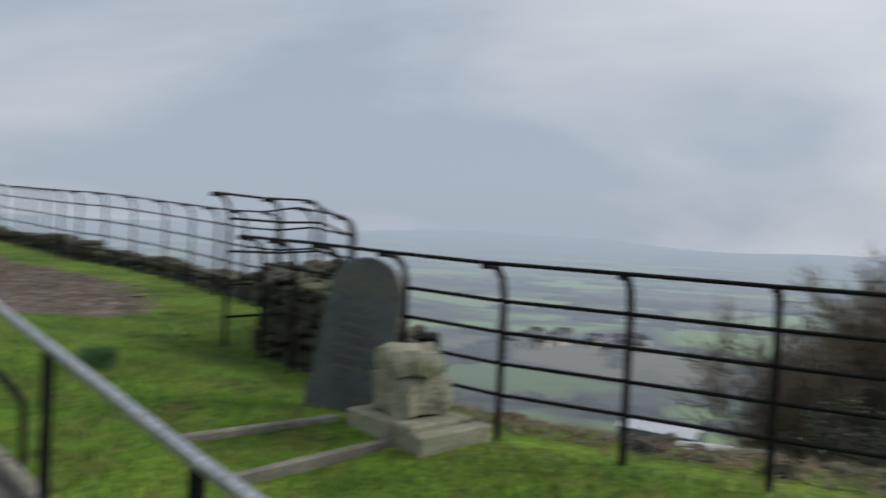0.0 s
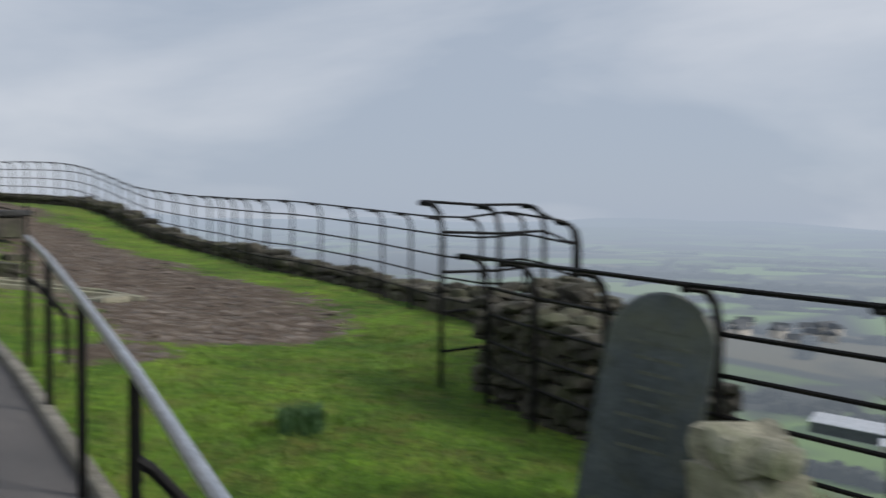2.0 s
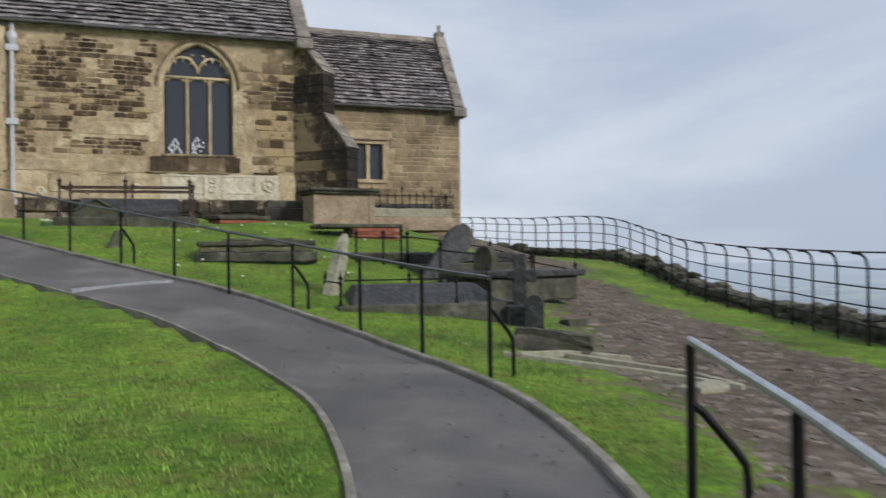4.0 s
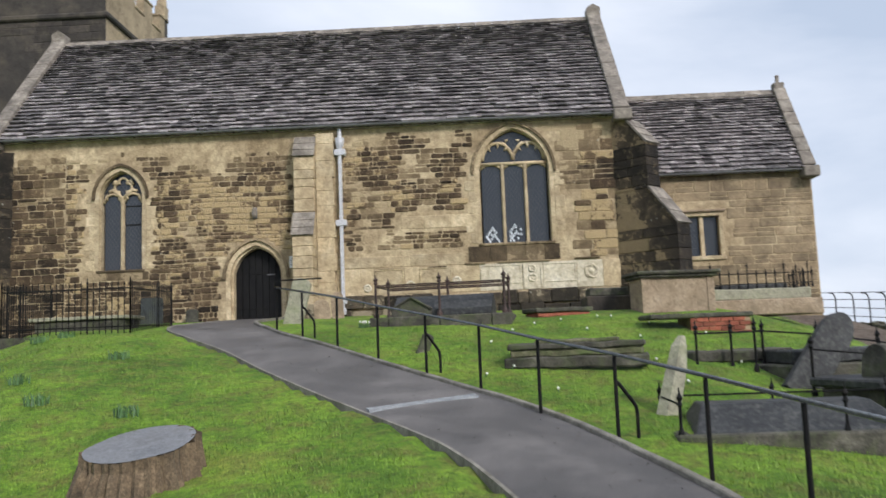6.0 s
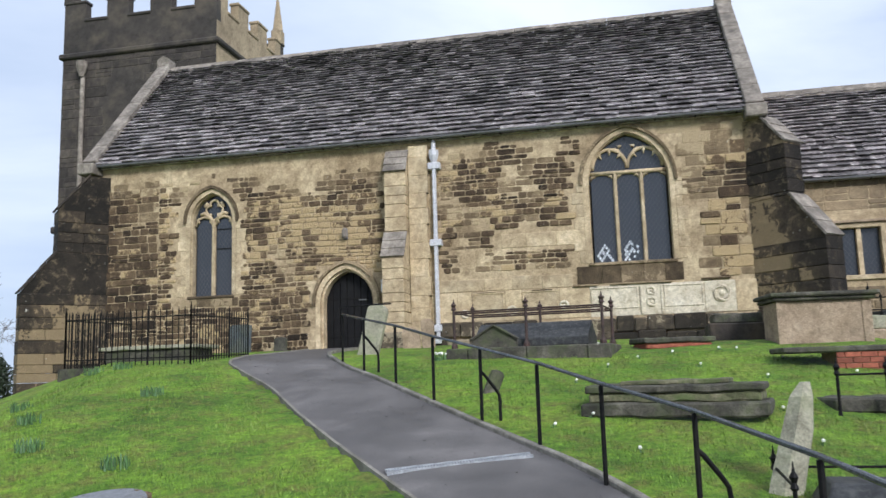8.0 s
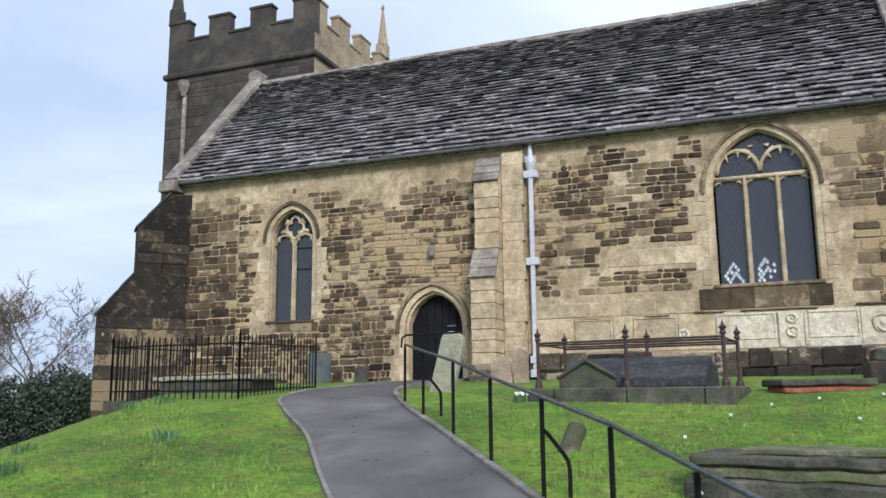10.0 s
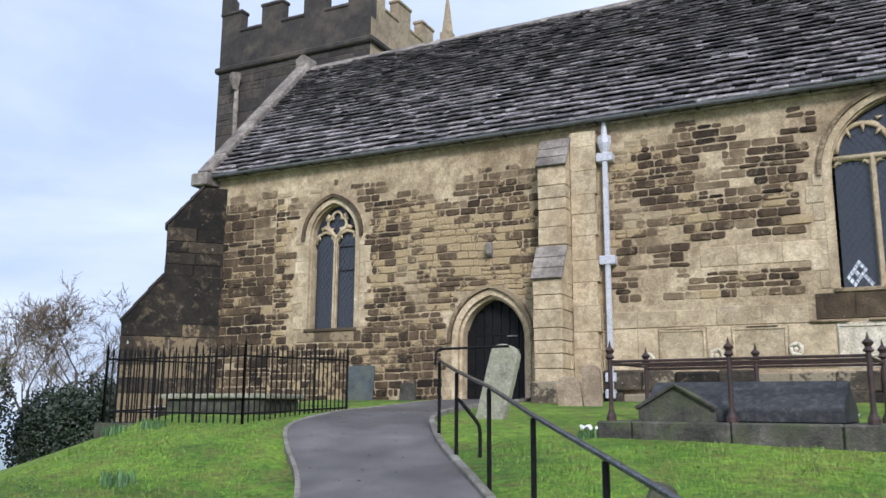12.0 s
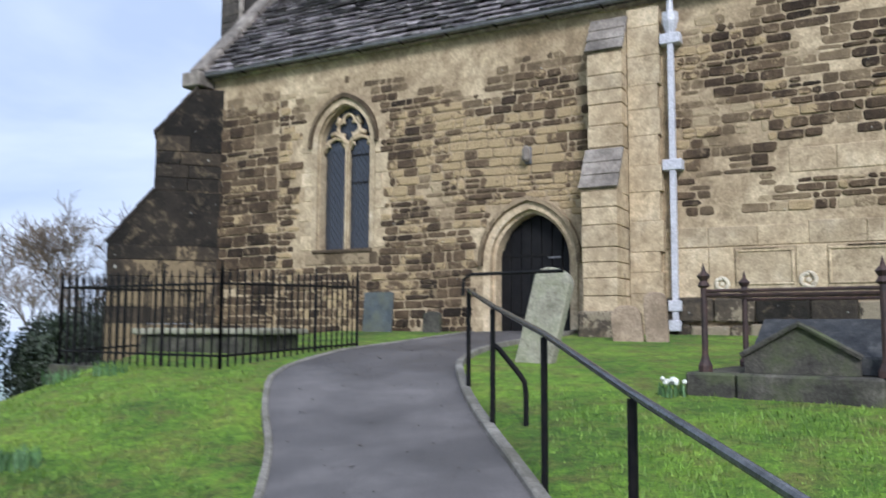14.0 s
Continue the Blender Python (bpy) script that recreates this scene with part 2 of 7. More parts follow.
M_BRICK = speckled("red_brick", [(0.3, (0.17, 0.05, 0.03)), (0.7, (0.30, 0.095, 0.055))], 5, 0.9, 60, 0.4, 0.006, obj_random=0.25)
M_CHEST = speckled("tan_chest_tomb_stone", [(0.3, (0.22, 0.16, 0.105)), (0.6, (0.34, 0.26, 0.18)), (0.8, (0.42, 0.34, 0.25))], 2.2, 0.9, 45, 0.35, 0.01, stain=(0.13, 0.095, 0.06), stain_scale=1.6)
M_WALLSTONE = speckled("dry_wall_stone", [(0.3, (0.035, 0.033, 0.026)), (0.6, (0.085, 0.079, 0.060)), (0.8, (0.19, 0.178, 0.14))], 3.4, 0.93, 40, 0.6, 0.015, stain=(0.09, 0.10, 0.045), stain_scale=2.4, obj_random=0.3)
M_WALLSTONE_I = speckled("dry_wall_stone_mass", [(0.3, (0.035, 0.033, 0.026)), (0.6, (0.085, 0.079, 0.060)), (0.8, (0.19, 0.178, 0.14))], 3.4, 0.93, 40, 0.6, 0.015, stain=(0.09, 0.10, 0.045), stain_scale=2.4, island=0.3)
M_BARK = speckled("bark", [(0.3, (0.05, 0.042, 0.032)), (0.7, (0.12, 0.10, 0.078))], 5, 0.95, 40, 0.6, 0.01)
M_TWIG = speckled("twigs", [(0.3, (0.10, 0.080, 0.056)), (0.7, (0.21, 0.160, 0.110))], 0.25, 0.95, 20, 0.2, 0.01, island=0.3)
M_IVY = speckled("ivy_leaf", [(0.3, (0.02, 0.04, 0.015)), (0.7, (0.06, 0.10, 0.035))], 3, 0.55, 30, 0.2, 0.01, island=0.4)
M_EVERGREEN = speckled("evergreen_leaf", [(0.3, (0.012, 0.022, 0.012)), (0.7, (0.035, 0.055, 0.025))], 3, 0.6, 30, 0.2, 0.01, island=0.4)
M_BLADE = speckled("grass_blade", [(0.3, (0.085, 0.170, 0.017)), (0.55, (0.165, 0.29, 0.029)), (0.8, (0.24, 0.335, 0.058))], 0.9, 0.7, 9, 0.0, 0.01, stain=(0.21, 0.205, 0.062), stain_scale=2.4, stain_top=0.7, island=0.28)
M_DAFF = speckled("daffodil_leaf", [(0.3, (0.055, 0.125, 0.040)), (0.7, (0.11, 0.21, 0.075))], 3, 0.6, 30, 0.1, 0.01, island=0.3)
M_FLOWER = speckled("white_petal", [(0.3, (0.62, 0.64, 0.56)), (0.7, (0.8, 0.8, 0.72))], 3, 0.6, 30, 0.05, 0.01)
M_STUMP_BARK = speckled("stump_bark", [(0.3, (0.06, 0.045, 0.03)), (0.6, (0.16, 0.115, 0.07)), (0.8, (0.30, 0.225, 0.14))], 5, 0.95, 40, 0.7, 0.02)
M_STUMP_TOP = speckled("stump_sawn_top", [(0.3, (0.12, 0.125, 0.135)), (0.6, (0.22, 0.225, 0.235)), (0.8, (0.30, 0.30, 0.31))], 3, 0.45, 50, 0.3, 0.006, stain=(0.05, 0.05, 0.05), stain_scale=3)
M_GRATE = speckled("galvanised_grate", [(0.3, (0.28, 0.30, 0.32)), (0.7, (0.42, 0.44, 0.46))], 8, 0.5, 60, 0.1, 0.003, metal=0.25)
M_LEADCAME = speckled("lead_came", [(0.3, (0.03, 0.032, 0.035)), (0.7, (0.06, 0.062, 0.066))], 8, 0.6, 60, 0.1, 0.002)
M_HOUSE = speckled("pale_render", [(0.3, (0.50, 0.46, 0.40)), (0.7, (0.66, 0.62, 0.56))], 0.3, 0.9, 3, 0.1, 0.01)
M_SHEET = speckled("pale_sheet_roof", [(0.3, (0.50, 0.53, 0.57)), (0.7, (0.68, 0.70, 0.73))], 0.5, 0.5, 3, 0.1, 0.01)
M_DARKROOF = speckled("dark_shed_side", [(0.3, (0.06, 0.07, 0.08)), (0.7, (0.12, 0.13, 0.14))], 0.5, 0.7, 3, 0.1, 0.01)
M_HEDGE = speckled("hedge_far", [(0.3, (0.030, 0.036, 0.026)), (0.7, (0.062, 0.066, 0.045))], 0.05, 0.95, 0.6, 0.2, 0.1, island=0.3)
M_FARWOOD = speckled("winter_wood_far", [(0.3, (0.05, 0.042, 0.032)), (0.7, (0.10, 0.082, 0.058))], 0.05, 0.95, 0.6, 0.2, 0.1, island=0.3)
M_DARKIN = speckled("dark_interior", [(0.3, (0.02, 0.02, 0.02)), (0.7, (0.035, 0.033, 0.03))], 2, 0.95, 30, 0.1, 0.01)
M_MARK = speckled("carved_letters", [(0.3, (0.085, 0.095, 0.085)), (0.7, (0.12, 0.125, 0.09))], 5, 0.8, 60, 0.1, 0.002)

M_GLASS, _n, _l, _b = mat("leaded_glass")
_p = position(_n)
_g = noise_node(_n, _l, 14, 2, 0.5, _p)
_b.inputs["Base Color"].default_value = (0.026, 0.031, 0.040, 1)
_b.inputs["Roughness"].default_value = 0.16
_b.inputs["Specular IOR Level"].default_value = 0.75
bump_node(_n, _l, _g.outputs["Fac"], 0.25, 0.01, _b)

# Tarmac: grey-brown, worn, damp patches.
M_TARMAC, _n, _l, _b = mat("worn_tarmac")
_p = position(_n)
_big = noise_node(_n, _l, 0.9, 6, 0.65, _p)
_c = ramp_node(_n, _l, _big.outputs["Fac"], [(0.30, (0.054, 0.051, 0.049)), (0.5, (0.098, 0.091, 0.087)), (0.72, (0.170, 0.158, 0.150))]).outputs["Color"]
_fine = noise_node(_n, _l, 140, 2, 0.6, _p)
_fr = ramp_node(_n, _l, _fine.outputs["Fac"], [(0.3, (0.7, 0.7, 0.7)), (0.72, (1.3, 1.3, 1.3))])
_c = mix_node(_n, _l, 0.9, _c, _fr.outputs["Color"], "MULTIPLY")
_l.new(_c, _b.inputs["Base Color"])
_wet = ramp_node(_n, _l, _big.outputs["Fac"], [(0.35, (0.55, 0.55, 0.55)), (0.6, (0.78, 0.78, 0.78))])
_l.new(_wet.outputs["Color"], _b.inputs["Roughness"])
bump_node(_n, _l, _fine.outputs["Fac"], 0.5, 0.008, _b)

# Ground: lawn, mud track, leaf litter on the bank, valley fields with distance haze.
M_GROUND, _n, _l, _b = mat("churchyard_ground")
_p = position(_n)
_n1 = noise_node(_n, _l, 0.7, 6, 0.68, _p)
_n2 = noise_node(_n, _l, 3.2, 5, 0.65, _p)
_n3 = noise_node(_n, _l, 55, 3, 0.7, _p)
_n4 = noise_node(_n, _l, 11, 6, 0.72, _p, 0.4)
_lawn = ramp_node(_n, _l, _n1.outputs["Fac"], [(0.33, (0.066, 0.140, 0.013)), (0.45, (0.130, 0.258, 0.021)), (0.57, (0.215, 0.365, 0.032)), (0.70, (0.27, 0.32, 0.055))]).outputs["Color"]
_dry = ramp_node(_n, _l, _n2.outputs["Fac"], [(0.46, (0, 0, 0)), (0.66, (0.85, 0.85, 0.85))])
_lawn = mix_node(_n, _l, _dry.outputs["Color"], _lawn, (0.185, 0.185, 0.046))
_tuft = ramp_node(_n, _l, _n4.outputs["Fac"], [(0.34, (0.52, 0.55, 0.48)), (0.5, (1.04, 1.04, 1.0)), (0.66, (1.50, 1.46, 1.3))])
_lawn = mix_node(_n, _l, 0.9, _lawn, _tuft.outputs["Color"], "MULTIPLY")
_f3 = ramp_node(_n, _l, _n3.outputs["Fac"], [(0.25, (0.5, 0.55, 0.45)), (0.7, (1.35, 1.3, 1.25))])
_lawn = mix_node(_n, _l, 0.85, _lawn, _f3.outputs["Color"], "MULTIPLY")
_att = _n.new("ShaderNodeAttribute")
_att.attribute_name = "cover"
_sep = _n.new("ShaderNodeSeparateColor")
_l.new(_att.outputs["Color"], _sep.inputs["Color"])
_mudcol = ramp_node(_n, _l, _n2.outputs["Fac"], [(0.3, (0.085, 0.060, 0.045)), (0.5, (0.16, 0.12, 0.092)), (0.7, (0.25, 0.20, 0.165))]).outputs["Color"]
_mudcol = mix_node(_n, _l, 0.8, _mudcol, _f3.outputs["Color"], "MULTIPLY")


def edged(channel):
    add = _n.new("ShaderNodeMath")
    add.operation = "MULTIPLY_ADD"
    _l.new(_n2.outputs["Fac"], add.inputs[0])
    add.inputs[1].default_value = 0.9
    _l.new(channel, add.inputs[2])
    return ramp_node(_n, _l, add.outputs[0], [(0.78, (0, 0, 0)), (1.02, (1, 1, 1))]).outputs["Color"]


_col = mix_node(_n, _l, edged(_sep.outputs["Red"]), _lawn, _mudcol)
_litter = ramp_node(_n, _l, _n2.outputs["Fac"], [(0.3, (0.055, 0.043, 0.026)), (0.55, (0.12, 0.093, 0.056)), (0.75, (0.20, 0.165, 0.105))]).outputs["Color"]
_litter = mix_node(_n, _l, 0.8, _litter, _f3.outputs["Color"], "MULTIPLY")
_col = mix_node(_n, _l, edged(_sep.outputs["Green"]), _col, _litter)
# valley fields
_v = _n.new("ShaderNodeTexVoronoi")
_v.inputs["Scale"].default_value = 0.0052
_l.new(_p, _v.inputs["Vector"])
_vs = _n.new("ShaderNodeSeparateColor")
_l.new(_v.outputs["Color"], _vs.inputs["Color"])
_field = ramp_node(_n, _l, _vs.outputs["Red"], [(0.1, (0.095, 0.15, 0.035)), (0.4, (0.15, 0.245, 0.055)), (0.65, (0.22, 0.33, 0.085)), (0.85, (0.13, 0.115, 0.065))]).outputs["Color"]
_ve = _n.new("ShaderNodeTexVoronoi")
_ve.feature = "DISTANCE_TO_EDGE"
_ve.inputs["Scale"].default_value = 0.0052
_l.new(_p, _ve.inputs["Vector"])
_edge = ramp_node(_n, _l, _ve.outputs["Distance"], [(0.02, (1, 1, 1)), (0.05, (0, 0, 0))])
_wood = noise_node(_n, _l, 0.0035, 4, 0.6, _p)
_wf = ramp_node(_n, _l, _wood.outputs["Fac"], [(0.52, (0, 0, 0)), (0.57, (1, 1, 1))])
_field = mix_node(_n, _l, _edge.outputs["Color"], _field, (0.036, 0.042, 0.03))
_field = mix_node(_n, _l, _wf.outputs["Color"], _field, (0.04, 0.042, 0.03))
_col = mix_node(_n, _l, _sep.outputs["Blue"], _col, _field)
_l.new(_col, _b.inputs["Base Color"])
_b.inputs["Roughness"].default_value = 0.95
_b.inputs["Specular IOR Level"].default_value = 0.25
_hh = _n.new("ShaderNodeMath")
_hh.operation = "ADD"
_l.new(_n3.outputs["Fac"], _hh.inputs[0])
_l.new(_n4.outputs["Fac"], _hh.inputs[1])
bump_node(_n, _l, _hh.outputs[0], 0.9, 0.07, _b)


def haze_glow(m, n, l, b, reach):
    """Haze painted as glow: with distance the far land mixes into the sky's own grey."""
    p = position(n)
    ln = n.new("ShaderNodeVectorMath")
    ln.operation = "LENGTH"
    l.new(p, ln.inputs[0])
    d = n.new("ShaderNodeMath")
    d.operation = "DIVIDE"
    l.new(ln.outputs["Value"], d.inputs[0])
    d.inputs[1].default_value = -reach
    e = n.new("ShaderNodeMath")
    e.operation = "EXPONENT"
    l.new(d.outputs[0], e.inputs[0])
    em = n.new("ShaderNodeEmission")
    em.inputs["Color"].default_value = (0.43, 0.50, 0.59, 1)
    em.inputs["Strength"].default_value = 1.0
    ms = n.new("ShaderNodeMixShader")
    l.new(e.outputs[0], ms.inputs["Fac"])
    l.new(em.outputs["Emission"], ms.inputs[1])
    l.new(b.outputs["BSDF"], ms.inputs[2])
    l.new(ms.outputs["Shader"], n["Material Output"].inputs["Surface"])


# distance haze goes into these three materials as emission
haze_glow(M_GROUND, _n, _l, _b, 1250)
haze_glow(M_FARWOOD, M_FARWOOD.node_tree.nodes, M_FARWOOD.node_tree.links, M_FARWOOD.node_tree.nodes["Principled BSDF"], 1250)
haze_glow(M_HEDGE, M_HEDGE.node_tree.nodes, M_HEDGE.node_tree.links, M_HEDGE.node_tree.nodes["Principled BSDF"], 1250)


# ---- mesh helpers ----
def link_bm(name, bm, material, smooth=False):
    me = bpy.data.meshes.new(name)
    bm.normal_update()
    bm.to_mesh(me)
    bm.free()
    me.materials.append(material)
    if smooth:
        me.shade_smooth()
    return new(name, me)


def part(name, bm, material, parent=None, label="", smooth=False):
    ob = link_bm(name, bm, material, smooth)
    if parent is not None:
        ob.parent = parent
    if label:
        ob["label"] = label
    return ob


def thing(name, label, category, group="", at=(0, 0, 0), turn=0.0, kind=""):
    ob = new(name)
    ob.empty_display_size = 0.2
    ob.matrix_world = pose(at[0], at[1], at[2], 0, 0, turn)
    return tagged(ob, label, category, group, kind)


def box(bm, x0, x1, y0, y1, z0, z1, bevel=0.0, m=None):
    made = bmesh.ops.create_cube(bm, size=1.0)["verts"]
    for v in made:
        v.co = Vector(((x0 + x1) / 2 + v.co.x * (x1 - x0), (y0 + y1) / 2 + v.co.y * (y1 - y0), (z0 + z1) / 2 + v.co.z * (z1 - z0)))
    if bevel:
        edges = {e for v in made for e in v.link_edges}
        r = bmesh.ops.bevel(bm, geom=list(edges), offset=bevel, segments=1, affect="EDGES")
        made = list({v for f in r["faces"] for v in f.verts} | {v for v in made if v.is_valid})
    if m is not None:
        bmesh.ops.transform(bm, matrix=m, verts=made)
    return made


def boxed(x0, x1, y0, y1, z0, z1, bevel=0.0, m=None):
    bm = bmesh.new()
    box(bm, x0, x1, y0, y1, z0, z1, bevel, m)
    return bm


def tube(bm, pts, radii, n=8, caps=True):
    """A round bar through the points; radii: one number or one for each point."""
    pts = [Vector(p) for p in pts]
    if isinstance(radii, (int, float)):
        radii = [radii] * len(pts)
    rings = []
    side = None
    for i, p in enumerate(pts):
        d = (pts[min(i + 1, len(pts) - 1)] - pts[max(i - 1, 0)]).normalized()
        if side is None:
            side = d.orthogonal().normalized()
        else:
            side = (side - d * side.dot(d)).normalized()
        up = d.cross(side)
        rings.append([bm.verts.new(p + (side * math.cos(2 * math.pi * k / n) + up * math.sin(2 * math.pi * k / n)) * radii[i]) for k in range(n)])
    for a, b in zip(rings, rings[1:]):
        for k in range(n):
            bm.faces.new((a[k], a[(k + 1) % n], b[(k + 1) % n], b[k]))
    if caps:
        bm.faces.new(rings[0][::-1])
        bm.faces.new(rings[-1])


def lathe(bm, profile, cx=0.0, cy=0.0, n=10):
    """profile: (radius, z) from the bottom up."""
    rings = [[bm.verts.new((cx + r * math.cos(2 * math.pi * k / n), cy + r * math.sin(2 * math.pi * k / n), z)) for k in range(n)] for r, z in profile]
    for a, b in zip(rings, rings[1:]):
        for k in range(n):
            bm.faces.new((a[k], a[(k + 1) % n], b[(k + 1) % n], b[k]))
    bm.faces.new(rings[0][::-1])
    bm.faces.new(rings[-1])


def prism(bm, outline, y0, y1):
    """An outline of (x, z) pushed from y0 to y1."""
    a = [bm.verts.new((x, y0, z)) for x, z in outline]
    b = [bm.verts.new((x, y1, z)) for x, z in outline]
    k = len(outline)
    bm.faces.new(a)
    bm.faces.new(b[::-1])
    for i in range(k):
        bm.faces.new((a[i], b[i], b[(i + 1) % k], a[(i + 1) % k]))
    bmesh.ops.recalc_face_normals(bm, faces=bm.faces[:])


def ring_prism(bm, outer, inner, y0, y1):
    """An open band between two outlines with the same number of points."""
    k = len(outer)
    rows = [[bm.verts.new((x, y, z)) for x, z in line] for line in (outer, inner) for y in (y0, y1)]
    o0, o1, i0, i1 = rows
    for i in range(k - 1):
        for a, b in ((o0, i0), (i0, i1), (i1, o1), (o1, o0)):
            bm.faces.new((a[i], a[i + 1], b[i + 1], b[i]))
    for e in (0, k - 1):
        bm.faces.new((o0[e], i0[e], i1[e], o1[e]))
    bmesh.ops.recalc_face_normals(bm, faces=bm.faces[:])


def arch(x0, x1, z0, zs, za, n=9):
    """A pointed arch's outline: up the left side, over the point, down the right."""
    half, h = (x1 - x0) / 2, za - zs
    c = (x0 + x1) / 2
    r = (half * half + h * h) / (2 * half)
    top = math.asin(min(1.0, h / r))
    left = [(c - half + r - r * math.cos(top * i / n), zs + r * math.sin(top * i / n)) for i in range(n + 1)]
    right = [(2 * c - x, z) for x, z in left[-2::-1]]
    return [(x0, z0)] + left + right + [(x1, z0)]


def in_arch(x, z, x0, x1, z0, zs, za):
    if not (x0 < x < x1 and z0 < z < za):
        return False
    if z <= zs:
        return True
    half, h = (x1 - x0) / 2, za - zs
    r = (half * half + h * h) / (2 * half)
    d = abs(x - (x0 + x1) / 2)
    return (d - half + r) ** 2 + (z - zs) ** 2 < r * r


def carve(ob, cutters):
    """Cuts the closed meshes out of ob for good."""
    for bm in cutters:
        tool = link_bm("cutter", bm, M_MORTAR)
        mod = ob.modifiers.new("cut", "BOOLEAN")
        mod.operation, mod.object, mod.solver = "DIFFERENCE", tool, "EXACT"
        done = bpy.data.meshes.new_from_object(ob.evaluated_get(bpy.context.evaluated_depsgraph_get()))
        ob.modifiers.clear()
        ob.data = done
        bpy.data.objects.remove(tool)


def smooth(a, b, v):
    u = min(1.0, max(0.0, (v - a) / (b - a)))
    return u * u * (3 - 2 * u)


# ---- the lie of the land ----
def fence_x(y):
    """Where the churchyard's eastern edge runs."""
    if y < 4.2:
        return 4.75 + 1.6 * smooth(1.5, 4.2, y) ** 1.5
    if y < 4.6:
        return 6.35 + (8.3 - 6.35) * smooth(4.2, 4.6, y)
    if y < 8:
        return 8.3 + 1.7 * (y - 4.6) / 3.4
    if y < 12.3:
        return 10.0 + 1.25 * (y - 8) / 4.3
    if y < 18.7:
        return 11.25 + 2.05 * (y - 12.3) / 6.4
    if y < 25:
        return 13.3 + 1.3 * (y - 18.7) / 6.3
    return 14.6 - 0.3 * smooth(25, 33, y) - 5.0 * smooth(33, 60, y)


def land(x, y):
    z = 0.28 + 0.056 * max(-30.0, min(y, 40.0)) + 1.25 * smooth(11.5, 25, y) - 0.3 * smooth(4, 8, x) * (1 - smooth(16, 26, y))
    z -= 1.05 * smooth(7, 12, x) * smooth(11, 22, y) * (1 - 0.45 * smooth(24, 30, y) * (1 - smooth(12, 14, x))) + 0.30 * smooth(12, 14, x) * smooth(20, 31, y)
    z -= 0.17 * (1 - smooth(0, 6.5, y)) * (1 - smooth(3.4, 4.5, x))
    z += 0.24 * math.exp(-((x - 8.3) ** 2 + (y - 4.4) ** 2) / 2.2)
    z += 0.30 * smooth(-1.5, -4.5, x) * smooth(13, 19, y) * (1 - smooth(20, 25, y)) * 0.5
    z -= 0.27 * max(0.0, -x - 5.2 - 2.6 * smooth(19, 25, y)) * smooth(5, 14, y) - 0.12 * max(0.0, -x - 14.0)
    z -= 0.26 * math.exp(-((x + 2.2) ** 2 + (y - 13.2) ** 2) / 4.5)
    z -= 0.03 * max(0.0, y - 40)
    z += 0.045 * smooth(3.0, 4.3, x) * (1 - smooth(8, 30, x)) * min(5.0, max(0.0, 1.3 - y))
    d = x - fence_x(y) - 0.5
    if d > 0:
        z -= (0.25 + 0.27 * smooth(-0.07, 0.08, math.atan2(y + 0.15, max(1.0, x - 0.5)))) * d * smooth(0, 2.5, d) + 0.12 * max(0.0, d - 55.0)
    d2 = -y - 12
    if d2 > 0:
        z -= 0.25 * d2
    z = max(z, -78.0)
    far = math.hypot(x, y)
    if far > 12:
        z += 0.35 * noise.noise((x * 0.05, y * 0.05, 1.0)) * min(1.0, (far - 12) / 40)
    z += 0.022 * noise.noise((x * 0.5, y * 0.5, 3.0)) + 0.006 * noise.noise((x * 2.3, y * 2.3, 5.0))
    if far > 2300:
        z += 75 * smooth(2300, 3900, far) * max(0.0, 0.35 + 0.9 * noise.noise((x * 0.0011, y * 0.0011, 8.0)))
    return z


# The path's two edges, from the gate below up to the porch door.
PATH_L = [(-4.2, -6.0), (-2.4, -2.6), (-0.75, 0.3), (0.9, 3.2), (2.1, 5.8), (2.62, 7.3), (2.86, 9.2), (2.78, 10.6), (2.5, 12.2), (1.85, 14.2), (0.8, 15.75), (-0.85, 18.0), (-2.2, 19.95), (-3.25, 21.15), (-4.0, 22.2), (-4.5, 23.6), (-4.75, 25.2), (-4.85, 28.3)]
PATH_R = [(-2.0, -7.0), (-0.3, -3.6), (1.1, -0.6), (2.45, 2.4), (3.33, 5.0), (4.08, 7.4), (4.36, 9.2), (4.33, 10.3), (4.16, 11.6), (3.84, 13.2), (2.90, 15.55), (1.32, 17.75), (-0.22, 19.8), (-1.08, 20.95), (-2.0, 22.3), (-2.62, 23.5), (-3.0, 25.2), (-3.05, 28.3)]


def along(line, n):
    """n points on a smooth line through the given ones."""
    k = len(line)
    out = []
    for i in range(n):
        s = i / (n - 1) * (k - 1)
        j = min(int(s), k - 2)
        u = s - j
        p0, p1, p2, p3 = (Vector(line[max(0, min(k - 1, q))]) for q in (j - 1, j, j + 1, j + 2))
        out.append(0.5 * ((2 * p1) + (p2 - p0) * u + (2 * p0 - 5 * p1 + 4 * p2 - p3) * u * u + (3 * p1 - p0 - 3 * p2 + p3) * u ** 3))
    return out


EDGE_L, EDGE_R = along(PATH_L, 181), along(PATH_R, 181)


def on_path(x, y, margin=0.0):
    if not -7 < y < 28.6:
        return False
    best = None
    for a, b in zip(EDGE_L[::3], EDGE_R[::3]):
        c = (a + b) / 2
        d = (c.x - x) ** 2 + (c.y - y) ** 2
        if best is None or d < best[0]:
            best = (d, (a - b).length / 2)
    return best[0] < (best[1] + margin) ** 2


